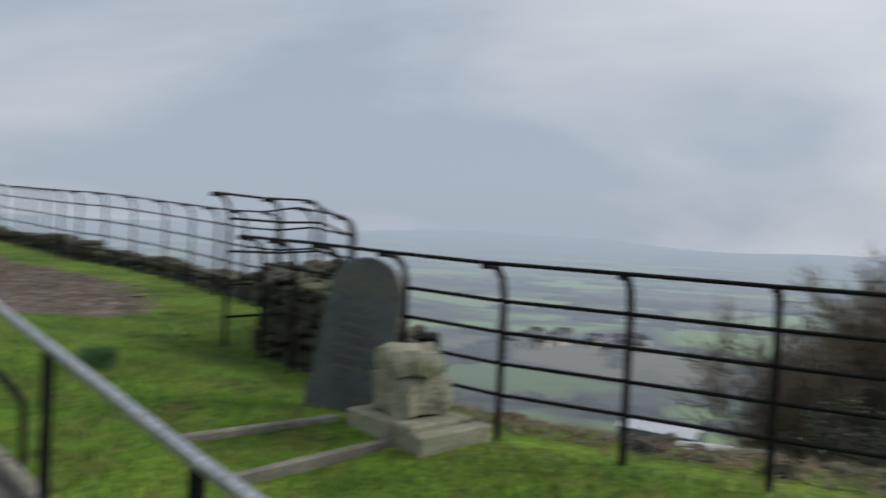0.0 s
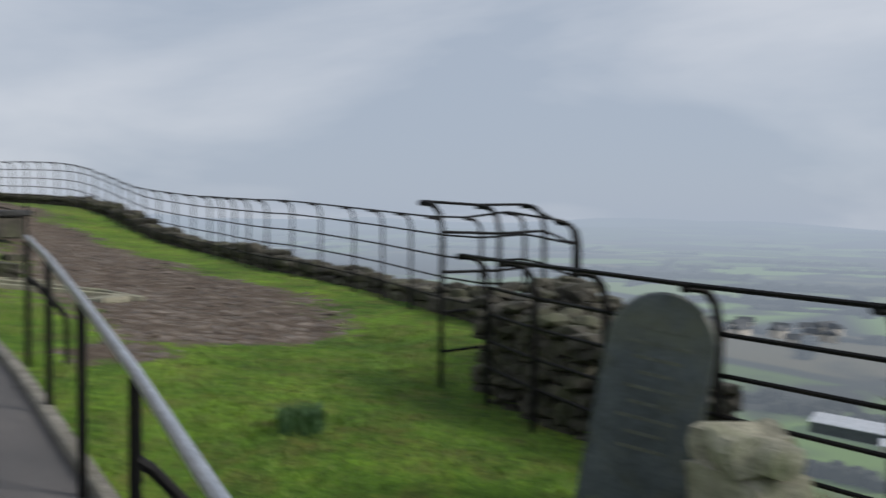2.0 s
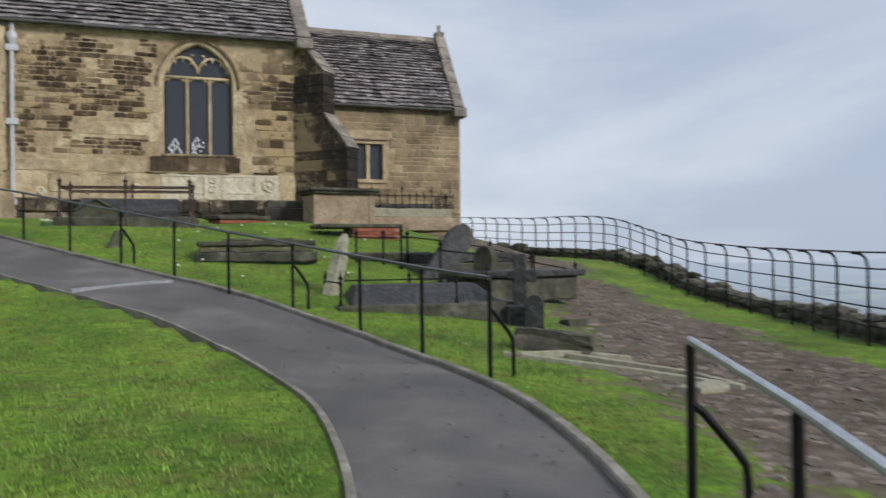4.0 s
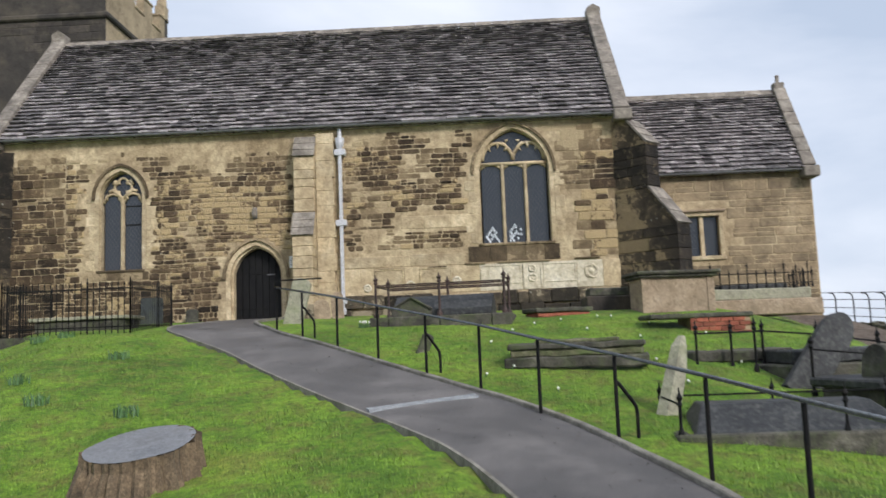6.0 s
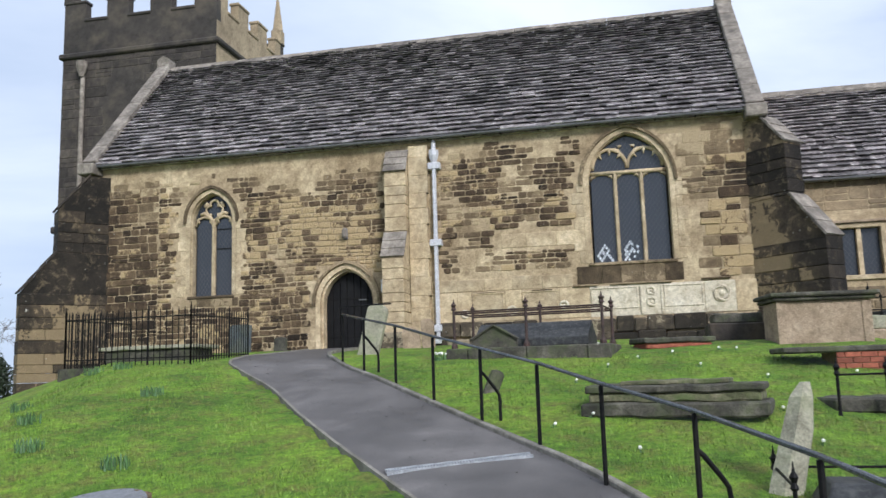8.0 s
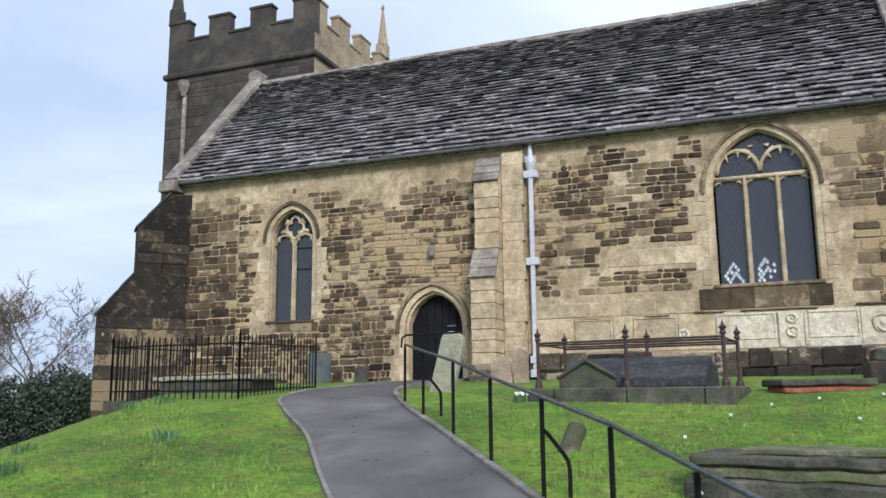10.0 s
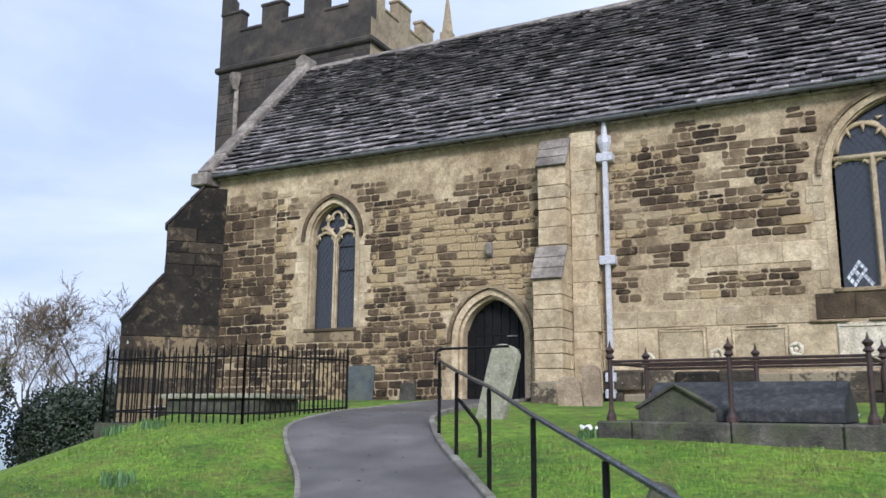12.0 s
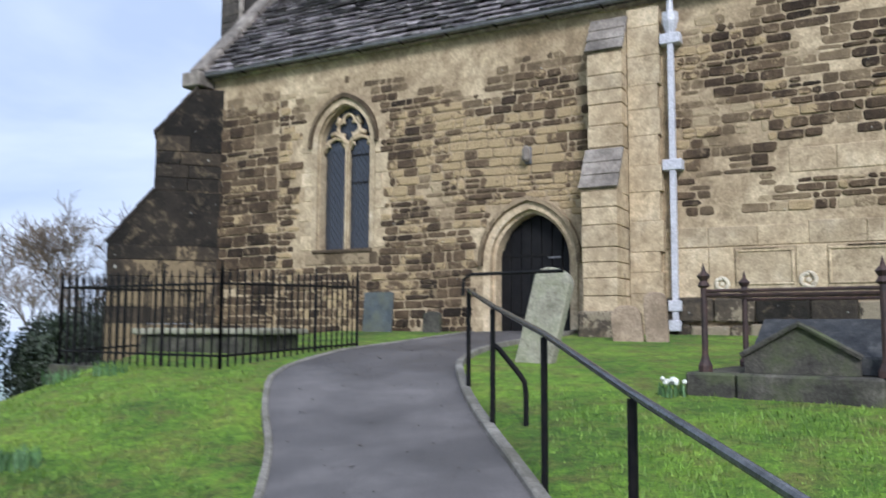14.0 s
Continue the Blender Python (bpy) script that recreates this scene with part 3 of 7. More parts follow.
def mud(x, y):
    """How trodden the ground is: the track along the eastern fence and its fan by the rail's end."""
    m = 0.0
    if y > 6:
        c = fence_x(y) - 2.7 - 0.3 * (1 - smooth(8, 15, y))
        m = max(m, (1.15 - abs(x - c) / (1.95 + 0.5 * (1 - smooth(8, 15, y))) + 0.35 * noise.noise((x * 0.7, y * 0.5, 6.0))) * (1 - smooth(30, 40, y)) * smooth(5.8, 7.6, y))
    m = max(m, 1.0 - math.hypot((x - 7.0) / 2.6, (y - 8.2) / 1.5))
    m = max(m, 0.85 - math.hypot((x - 4.7) / 1.2, (y - 6.5) / 1.0))
    return max(0.0, m)


def grid_lines(lo, hi, step, reach, grow):
    mid = list(np.arange(lo, hi + step * 0.5, step))
    d, up, down = step, [], []
    a, b = hi, lo
    while a < reach:
        d *= grow
        a += d
        b -= d
        up.append(a)
        down.append(b)
    return down[::-1] + mid + up


def build_ground():
    xs = grid_lines(-13, 14, 0.3, 4200, 1.13)
    ys = grid_lines(-5, 31, 0.3, 4200, 1.13)
    verts, cover = [], []
    for y in ys:
        for x in xs:
            z = land(x, y)
            if on_path(x, y, -0.32):
                z -= 0.12
            verts.append((x, y, z))
            d = x - fence_x(y) - 0.4
            far = smooth(110, 260, math.hypot(x, y))
            cover.append((mud(x, y), smooth(-0.2, 1.6, d) * 1.0 if d > -0.2 else 0.0, far, 1))
    w = len(xs)
    faces = [(j * w + i, j * w + i + 1, (j + 1) * w + i + 1, (j + 1) * w + i) for j in range(len(ys) - 1) for i in range(w - 1)]
    me = bpy.data.meshes.new("ground")
    me.from_pydata(verts, [], faces)
    a = me.color_attributes.new("cover", "FLOAT_COLOR", "POINT")
    a.data.foreach_set("color", [c for col in cover for c in col])
    me.materials.append(M_GROUND)
    me.shade_smooth()
    return tagged(new("ground", me), "green lawn, muddy track and hazy valley fields", "ground", kind="structure")


ground = build_ground()


def build_path():
    bm = bmesh.new()
    rows = []
    for a, b in zip(EDGE_L, EDGE_R):
        row = []
        for k in range(7):
            p = a.lerp(b, k / 6)
            row.append(bm.verts.new((p.x, p.y, land(p.x, p.y) + 0.012 + 0.02 * (1 - (k / 3 - 1) ** 2))))
        rows.append(row)
    for r, s in zip(rows, rows[1:]):
        for k in range(6):
            bm.faces.new((r[k], r[k + 1], s[k + 1], s[k]))
    ob = tagged(part("path", bm, M_TARMAC, smooth=True), "worn grey tarmac footpath climbing to the church door", "path", kind="structure")
    for line, out in ((EDGE_L, -1), (EDGE_R, 1)):
        # edging laid in lengths of about a metre
        for i in range(0, 180, 6):
            bm = bmesh.new()
            prev = None
            for p, q in ((line[j], line[min(j + 1, 180)] - line[max(j - 1, 0)]) for j in range(i, min(i + 7, 181))):
                s = Vector((q.y, -q.x)).normalized() * out
                z = land(p.x, p.y)
                o = p + s * (0.075 if out > 0 else 0.055)
                lip = 0.05 if out > 0 else 0.018
                cur = [bm.verts.new(c) for c in ((p.x, p.y, z - 0.08), (p.x, p.y, z + lip), (p.x + s.x * 0.012, p.y + s.y * 0.012, z + lip + 0.012), (o.x, o.y, z + lip + 0.012), (o.x, o.y, z - 0.08))]
                if prev:
                    for k in range(4):
                        bm.faces.new((prev[k], prev[k + 1], cur[k + 1], cur[k]))
                else:
                    bm.faces.new(cur)
                prev = cur
            bm.faces.new(prev[::-1])
            bmesh.ops.recalc_face_normals(bm, faces=bm.faces[:])
            part("kerb_stone", bm, M_KERB, ob)
    return ob


path = build_path()

# ---- the church ----
WY = 28.45
BASE = 2.55
NAVE_X0, NAVE_X1 = -11.45, 6.62
EAVE, RIDGE, RIDGE_Y = 8.45, 12.62, 32.1
WIN_L = (-8.30, -7.13, 4.66, 6.72, 7.46)
WIN_C = (2.47, 4.38, 4.98, 6.98, 8.18)
DOOR = (-4.53, -3.19, 2.9, 4.31, 5.13)
CH_Y, CH_X1, CH_EAVE, CH_RIDGE, CH_RIDGE_Y = 30.07, 12.25, 6.95, 9.75, 31.75
CH_WIN = (8.47, 9.46, 4.52, 5.70)


def church_wall(name, label, bm, cutters, material=None):
    ob = tagged(part(name, bm, material or M_MORTAR), label, "wall", kind="structure")
    carve(ob, cutters)
    return ob


def arch_cut(a, grow, y0, y1):
    bm = bmesh.new()
    x0, x1, z0, zs, za = a
    prism(bm, arch(x0 - grow, x1 + grow, z0 - (grow if z0 > 4 else 0), zs, za + grow * 1.2), y0, y1)
    return bm


nave_south = church_wall("wall_south", "weathered ochre and brown rubble-stone church wall", boxed(NAVE_X0, NAVE_X1, WY, WY + 0.7, BASE - 1.0, EAVE),
                         [arch_cut(WIN_L, 0.10, WY - 1, WY + 2), arch_cut(WIN_C, 0.10, WY - 1, WY + 2), arch_cut(DOOR, 0.10, WY - 1, WY + 2)])
NAVE_YB = 2 * RIDGE_Y - WY


def gable_wall(name, label, x0, x1, y0, y1, yr, eave, ridge, material):
    bm = bmesh.new()
    prism(bm, [(y0, BASE - 1.0), (y0, eave), (yr, ridge), (y1, eave), (y1, BASE - 1.0)], x0, x1)
    for v in bm.verts:
        v.co = Vector((v.co.y, v.co.x, v.co.z))
    bmesh.ops.recalc_face_normals(bm, faces=bm.faces[:])
    return tagged(part(name, bm, material), label, "wall", kind="structure")


gable_wall("wall_west", "near-black stone gable wall", NAVE_X0, NAVE_X0 + 0.6, WY + 0.703, NAVE_YB, RIDGE_Y, EAVE - 0.02, RIDGE - 0.1, M_DARKSTONE)
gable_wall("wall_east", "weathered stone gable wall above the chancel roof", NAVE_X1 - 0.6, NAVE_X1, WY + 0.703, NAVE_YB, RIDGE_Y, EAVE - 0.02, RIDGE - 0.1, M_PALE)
tagged(part("wall_north", boxed(NAVE_X0 + 0.603, NAVE_X1 - 0.603, NAVE_YB - 0.6, NAVE_YB, BASE - 1, EAVE - 0.03), M_MORTAR), "plain rubble-stone rear wall", "wall", kind="structure")
tagged(part("floor", boxed(NAVE_X0 + 0.61, NAVE_X1 - 0.61, WY + 0.71, NAVE_YB - 0.61, BASE - 0.4, BASE + 0.4), M_DARKIN), "dark stone floor inside the church", "floor", kind="structure")
chancel_south = church_wall("wall_chancel", "brown-stained ashlar chancel wall", boxed(NAVE_X1 + 0.003, CH_X1, CH_Y, CH_Y + 0.6, BASE - 1, CH_EAVE),
                            [boxed(CH_WIN[0] - 0.08, CH_WIN[1] + 0.08, CH_Y - 1, CH_Y + 1, CH_WIN[2] - 0.08, CH_WIN[3] + 0.08)])
CH_YB = 2 * CH_RIDGE_Y - CH_Y
gable_wall("wall_chancel_east", "stone chancel gable wall", CH_X1 - 0.5, CH_X1, CH_Y + 0.603, CH_YB, CH_RIDGE_Y, CH_EAVE - 0.02, CH_RIDGE - 0.1, M_PALE)


# Stones of the rubble walls: courses of uneven height, stones of uneven length.
def shaped_stone(rng, w, h, d):
    """A rough block with broken corners, w by h, standing d out of y = 0 towards -y."""
    j = lambda k: rng.uniform(-k, k)  # noqa: E731
    a, b = w / 2, h / 2
    back = []
    for sx, sz in ((-1, -1), (1, -1), (1, 1), (-1, 1)):
        cx, cz = min(0.45 * w, rng.uniform(0.008, 0.055)), min(0.45 * h, rng.uniform(0.008, 0.04))
        two = [(sx * a, sz * (b - cz)), (sx * (a - cx), sz * b)]
        back += two if sx * sz > 0 else two[::-1]
    back = [(x + j(0.009), 0, z + j(0.009)) for x, z in back]
    front = [(x * (1 - 0.026 / w) + j(0.004), -d + j(0.006), z * (1 - 0.026 / h) + j(0.004)) for x, _, z in back]
    return back + front, [tuple(range(8, 16))] + [(k, (k + 1) % 8, 8 + (k + 1) % 8, 8 + k) for k in range(8)]


def lay_stones(rng, x0, x1, z0, z1, skip, heights, lengths):
    z = z0
    while z < z1 - 0.05:
        h = rng.uniform(*heights)
        x = x0 - rng.uniform(0, 0.2)
        while x < x1:
            w = rng.uniform(*lengths)
            if rng.random() < 0.12:
                w *= 1.5
            a, b = max(x, x0), min(x + w, x1)
            if b - a > 0.06 and not any(skip(px, pz) for px in (a, (a + b) / 2, b) for pz in (z, z + h / 2, z + h)):
                if rng.random() < 0.22 and h > 0.17:
                    yield (a + b) / 2, z + h * 0.25, b - a - 0.017, h / 2 - 0.015
                    yield (a + b) / 2, z + h * 0.75, b - a - 0.017, h / 2 - 0.015
                else:
                    yield (a + b) / 2, z + h / 2, b - a - 0.017, h - 0.018
            x += w
        z += h


def joined(name, items, material, label=""):
    verts, faces = [], []
    for vs, fs in items:
        k = len(verts)
        verts += vs
        faces += [tuple(i + k for i in f) for f in fs]
    me = bpy.data.meshes.new(name)
    me.from_pydata(verts, [], faces)
    me.materials.append(material)
    ob = new(name, me)
    if label:
        ob["label"] = label
    ob["kind"] = "stuff"
    return ob


def near_opening(x, z):
    if in_arch(x, z, WIN_L[0] - 0.36, WIN_L[1] + 0.24, WIN_L[2] - 0.30, WIN_L[3], WIN_L[4] + 0.22):
        return True
    if in_arch(x, z, WIN_C[0] - 0.34, WIN_C[1] + 0.26, WIN_C[2] - 0.60, WIN_C[3], WIN_C[4] + 0.24):
        return True
    if in_arch(x, z, DOOR[0] - 0.27, DOOR[1] + 0.24, 0, DOOR[3], DOOR[4] + 0.27):
        return True
    if -2.75 < x < -1.50:
        return True
    if x > -1.7 and z < (4.78 if x < 2.0 else 4.46) and z > 3.3:
        return True
    return 0.2 < x < 2.25 and 5.42 < z < 5.86


def upper_band(x):
    """Where the thick limewash under the eaves gives way to bare stone."""
    return 7.36 + 0.40 * noise.noise((x * 0.5, 2.0, 0.0)) + (0.30 if x > -1 else 0.0)


_stones, _faint = [], []
_rng = random.Random(5)
for _x0, _x1, _hts, _lens in ((NAVE_X0 + 0.02, -9.3, (0.17, 0.29), (0.22, 0.62)), (-9.3, 2.3, (0.085, 0.205), (0.10, 0.42)), (2.3, NAVE_X1 - 0.02, (0.20, 0.33), (0.30, 0.72))):
    for _cx, _cz, _w, _h in lay_stones(_rng, _x0, _x1, 2.75, 8.3, near_opening, _hts, _lens):
        _cz += 0.035 * noise.noise((_cx * 0.7, 3.0, 0.0))
        _v = (_cz - upper_band(_cx)) / 0.55 + 1.1 * noise.noise((_cx * 1.1, _cz * 1.4, 5.0))
        _p = noise.noise((_cx * 0.8, _cz * 1.1, 11.0)) + (0.30 if _cx > -1 and _cz < 5.5 else 0.0) + (0.20 if _cx > 4.4 else 0.0) - (0.25 if _cx < -2.7 and _cz < 6.6 else 0.0)
        if _v > 0.85 or _p > 0.62:
            continue
        _one = (_cx, _cz, _w, _h, _rng.uniform(0.012, 0.036))
        if _v > 0.25 or _p > 0.20:
            if _rng.random() < 0.85:
                _faint.append((*_one[:4], _one[4] * 0.35))
        else:
            _stones.append(_one)
_stones.sort(key=lambda s: abs(s[0] + 4.6) + 0.4 * abs(s[1] - 4.8))
_singles, _rest = _stones[:290], _stones[290:]
for _nm, _set, _mt, _lb in (("rubble_stones", _rest, M_STONE, "coursed brown and ochre rubble stones"), ("washed_stones", _faint, M_STONE_FAINT, "rubble stones under worn limewash")):
    _items = []
    for _cx, _cz, _w, _h, _d in _set:
        _vs, _fs = shaped_stone(_rng, _w, _h, _d)
        _items.append(([(x + _cx, y + WY, z + _cz) for x, y, z in _vs], _fs))
    _ob = joined(_nm, _items, _mt, _lb)
    _ob.parent = nave_south


# Ashlar: the tablet band, the strip beside the buttress, the pale patch.
def ashlar(x0, x1, z0, z1, material, depth=0.03, label="", y=WY, parent=nave_south, bevel=0.006):
    ob = part("ashlar_block", boxed(x0 + 0.002, x1 - 0.002, y - depth, y + 0.05, z0 + 0.002, z1 - 0.002, bevel), material, parent, label)
    return ob


_r = random.Random(8)
for _a, _b in ((-1.60, -0.95), (-0.95, -0.25), (-0.25, 0.45), (0.45, 1.2), (1.2, 1.95)):
    ashlar(_a, _b, 4.42, 4.74 + _r.uniform(-0.02, 0.02), M_PALE, 0.012 + _r.uniform(0, 0.012), bevel=0.01)
for _a, _b in ((0.22, 0.85), (0.85, 1.6), (1.6, 2.22)):
    ashlar(_a, _b, 5.47, 5.83, M_PALE, 0.010 + _r.uniform(0, 0.008), bevel=0.01)
for _a, _b, _m in ((-1.60, -0.95, M_PALE), (-0.95, -0.58, M_PALE), (0.27, 0.68, M_PALE), (1.61, 2.35, M_PALE), (3.52, 4.08, M_TABLET), (5.03, 5.74, M_TABLET), (5.74, 6.52, M_PALE)):
    ashlar(_a, _b, 3.66, 4.41, _m, 0.022 + _r.uniform(0, 0.006), bevel=0.01)
# inscribed panels, sunk inside thin frames
for _a, _b, _m in ((-0.58, 0.27, M_PALE), (0.68, 1.61, M_PALE), (2.35, 3.52, M_TABLET), (4.08, 5.03, M_TABLET)):
    ashlar(_a, _b, 3.66, 4.41, _m, 0.014)
    for _q in ((_a + 0.02, _b - 0.02, 4.33, 4.37), (_a + 0.02, _b - 0.02, 3.84, 3.87), (_a + 0.02, _a + 0.06, 3.87, 4.33), (_b - 0.06, _b - 0.02, 3.87, 4.33)):
        part("panel_frame", boxed(_q[0], _q[1], WY - 0.034, WY - 0.012, _q[2], _q[3], 0.008), _m, nave_south)
for _a, _b in ((-0.45, 0.05), (0.95, 1.45)):
    part("panel_lip", boxed(_a, _b, WY - 0.052, WY - 0.02, 4.372, 4.392, 0.005), M_BROWNBAND, nave_south, "dark moulded lip")


def scroll(cx, cz, r):
    """A worn carved rosette: a raised disc, a broken ring and leaves round it."""
    bm = bmesh.new()
    rr = random.Random(int(cx * 100))
    for k in range(5):
        a = k * 1.257 + rr.uniform(-0.2, 0.2)
        tube(bm, [(cx + r * 0.55 * math.cos(a + t) * (1 + t * 0.3), WY - 0.03, cz + r * 0.55 * math.sin(a + t) * (1 + t * 0.3)) for t in np.linspace(0, 2.0, 6)], [0.012, 0.03, 0.034, 0.03, 0.022, 0.010], 6)
    bmesh.ops.create_icosphere(bm, subdivisions=2, radius=r * 0.3, matrix=Matrix.Translation((cx, WY - 0.025, cz)) @ Matrix.Diagonal((1, 0.35, 1, 1)))
    return bm


for _cx, _cz, _rr in ((-0.76, 3.86, 0.12), (0.43, 3.90, 0.14), (1.72, 3.98, 0.13), (5.42, 4.10, 0.24), (3.80, 4.24, 0.12), (3.80, 3.98, 0.14)):
    part("carved_scroll", scroll(_cx, _cz, _rr), M_TABLET, nave_south, "worn carved scroll", True)
for _a, _b, _z in ((1.95, 2.55, 4.41), (2.85, 4.30, 4.42), (4.98, 5.66, 4.45)):
    part("tablet_moulding", boxed(_a, _b, WY - 0.075, WY, _z, _z + 0.04, 0.012), M_BROWNBAND, nave_south, "dark projecting moulding")
for _x in (3.54, 4.02):
    part("tablet_pilaster", boxed(_x, _x + 0.06, WY - 0.05, WY - 0.012, 3.70, 4.36, 0.012), M_TABLET, nave_south)
# plinth of damp uneven stones in two courses
_r = random.Random(3)
for _z0, _z1, _dp in ((2.5, 3.28, 0.13), (3.28, 3.64, 0.10)):
    _x = -1.6
    while _x < NAVE_X1 - 0.05:
        _w = _r.uniform(0.28, 0.75)
        _bm = boxed(_x, min(_x + _w, NAVE_X1) - 0.008, WY - _dp - _r.uniform(0, 0.03), WY + 0.02, _z0, _z1 + _r.uniform(-0.05, 0.02), 0.03)
        for _v in _bm.verts:
            _v.co.z += 0.02 * noise.noise(_v.co * 4)
            _v.co.y += 0.02 * noise.noise(_v.co * 5 + Vector((3, 0, 0)))
        part("plinth_stone", _bm, M_PLINTH, nave_south, "dark damp plinth stone")
        _x += _w
# brown-stained stones under the window sills
for _xa, _xb, _za, _zb in ((WIN_C[0] - 0.40, WIN_C[1] + 0.22, 4.47, 4.90), (WIN_L[0] - 0.28, WIN_L[1] + 0.22, 4.37, 4.59)):
    _x = _xa
    while _x < _xb - 0.05:
        _w = min(_r.uniform(0.35, 0.62), _xb - _x)
        part("stained_stone", boxed(_x, _x + _w - 0.006, WY - 0.016 - _r.uniform(0, 0.008), WY + 0.02, _za, _zb, 0.01), M_BROWNBAND, nave_south)
        _x += _w


_r = random.Random(17)
_items = []
for _cx, _cz, _w, _h in lay_stones(_r, NAVE_X1 + 0.03, CH_X1 - 0.02, 2.9, CH_EAVE - 0.1, lambda x, z: CH_WIN[0] - 0.2 < x < CH_WIN[1] + 0.2 and CH_WIN[2] - 0.16 < z < CH_WIN[3] + 0.24, (0.22, 0.34), (0.35, 0.75)):
    _vs, _fs = shaped_stone(_r, _w, _h, _r.uniform(0.008, 0.016))
    _items.append(([(x + _cx, y + CH_Y, z + _cz) for x, y, z in _vs], _fs))
_ob = joined("ashlar_stones", _items, M_ASHLAR_I, "coursed stained ashlar blocks")
_ob.parent = chancel_south


# Windows with stone surrounds, mullions, tracery and leaded lights.
def lattice(bm, x0, x1, z0, z1, inside, step=0.155):
    n = int((x1 - x0 + z1 - z0) / step) + 2
    for s in (1, -1):
        for i in range(-n, n):
            seg = []
            for k in range(49):
                x = x0 + (x1 - x0) * k / 48
                z = z0 + i * step + s * (x - x0) * 1.45 + (0 if s > 0 else (x1 - x0))
                if z0 < z < z1 and inside(x, z):
                    seg.append((x, 0, z))
                else:
                    if len(seg) > 1:
                        tube(bm, [seg[0], seg[-1]], 0.0055, 4, False)
                    seg = []
            if len(seg) > 1:
                tube(bm, [seg[0], seg[-1]], 0.0055, 4, False)


def gothic_window(name, a, lights, head_z, label, y, seed):
    x0, x1, z0, zs, za = a
    win = thing(name, label, "window", kind="structure", at=((x0 + x1) / 2, y, z0))
    cx = (x0 + x1) / 2
    L = lambda pts: [(px - cx, pz - z0) for px, pz in pts]  # noqa: E731
    bm = bmesh.new()
    ring_prism(bm, L(arch(x0 - 0.15, x1 + 0.15, z0, zs, za + 0.15)), L(arch(x0 - 0.03, x1 + 0.03, z0, zs, za + 0.03)), -0.014, 0.10)
    ring_prism(bm, L(arch(x0 - 0.10, x1 + 0.10, z0, zs, za + 0.10)), L(arch(x0, x1, z0, zs, za)), 0.06, 0.30)
    part("surround", bm, M_PALE, win, "pale dressed-stone surround")
    bm = bmesh.new()
    ring_prism(bm, L(arch(x0 - 0.225, x1 + 0.225, zs - 0.05, zs, za + 0.235)), L(arch(x0 - 0.155, x1 + 0.155, zs - 0.05, zs, za + 0.155)), -0.075, 0.02)
    part("hood_mould", bm, M_BROWNBAND, win, "weathered hood mould")
    # long and short jamb stones
    rng = random.Random(seed)
    for side in (-1, 1):
        z, odd = z0, seed % 2
        while z < zs - 0.1:
            h = min(rng.uniform(0.26, 0.40), zs - z)
            w = (0.16 if odd else 0.27) + rng.uniform(-0.02, 0.03)
            e = (x1 - x0) / 2 + 0.153
            bm = boxed(min(side * e, side * (e + w)), max(side * e, side * (e + w)), -0.010 - rng.uniform(0, 0.008), 0.03, z - z0 + 0.004, z - z0 + h - 0.004, 0.008)
            part("jamb_stone", bm, M_PALE, win)
            z += h
            odd = not odd
    part("window_sill", boxed(x0 - cx - 0.10, x1 - cx + 0.10, -0.05, 0.30, -0.075, 0.0, 0.015), M_BROWNBAND, win, "stained stone sill")
    w = (x1 - x0) / lights
    head = head_z - z0
    for k in range(1, lights):
        bm = bmesh.new()
        mx = x0 - cx + w * k
        for u, v, f, g in ((-0.05, 0.05, 0.13, 0.25), (-0.025, 0.025, 0.09, 0.13)):
            prism(bm, [(mx + u, 0), (mx + v, 0), (mx + v, head), (mx + u, head)], f, g)
        part("mullion", bm, M_PALE, win)
    bm = bmesh.new()
    for k in range(lights):
        c0, c1 = x0 - cx + w * k, x0 - cx + w * (k + 1)
        top = 0.26 if lights == 2 else 0.13
        base = head - (0.10 if lights == 2 else 0.13)
        pts = arch(c0 + 0.03, c1 - 0.03, base, base, base + top, 6)[1:-1] if top > (c1 - c0) / 2 - 0.03 else [(c0 + 0.04, base), (c0 + 0.12, base + top * 0.8), ((c0 + c1) / 2, base + top), (c1 - 0.12, base + top * 0.8), (c1 - 0.04, base)]
        tube(bm, [(px, 0.17, pz) for px, pz in pts], 0.04, 6)
        for s in (0.26, 0.74):
            qx = c0 + (c1 - c0) * s
            tube(bm, [(qx + (-0.06 if s < 0.5 else 0.06), 0.17, base + top * 0.75), (qx, 0.17, base + top * 0.30)], [0.05, 0.010], 5)
    if lights == 2:
        cz = head + 0.34
        for q in range(4):
            an = q * math.pi / 2
            ox, oz = 0.125 * math.cos(an), 0.155 * math.sin(an)
            tube(bm, [(ox + 0.125 * math.cos(b), 0.17, cz + oz + 0.125 * math.sin(b)) for b in np.linspace(an - math.pi * 0.60, an + math.pi * 0.60, 9)], 0.036, 6)
        for s in (-1, 1):
            tube(bm, [(s * 0.02, 0.17, head + 0.02), (s * 0.16, 0.17, head + 0.17), (s * 0.30, 0.17, head + 0.26), (s * 0.40, 0.17, head + 0.22)], 0.055, 6)
            tube(bm, [(s * 0.28, 0.17, head + 0.42), (s * 0.20, 0.17, head + 0.56)], 0.05, 6)
        tube(bm, [(0, 0.17, head - 0.05), (0, 0.17, head + 0.08)], 0.06, 6)
    else:
        box(bm, x0 - cx + 0.03, x1 - cx - 0.03, 0.11, 0.23, head - 0.03, head + 0.05)
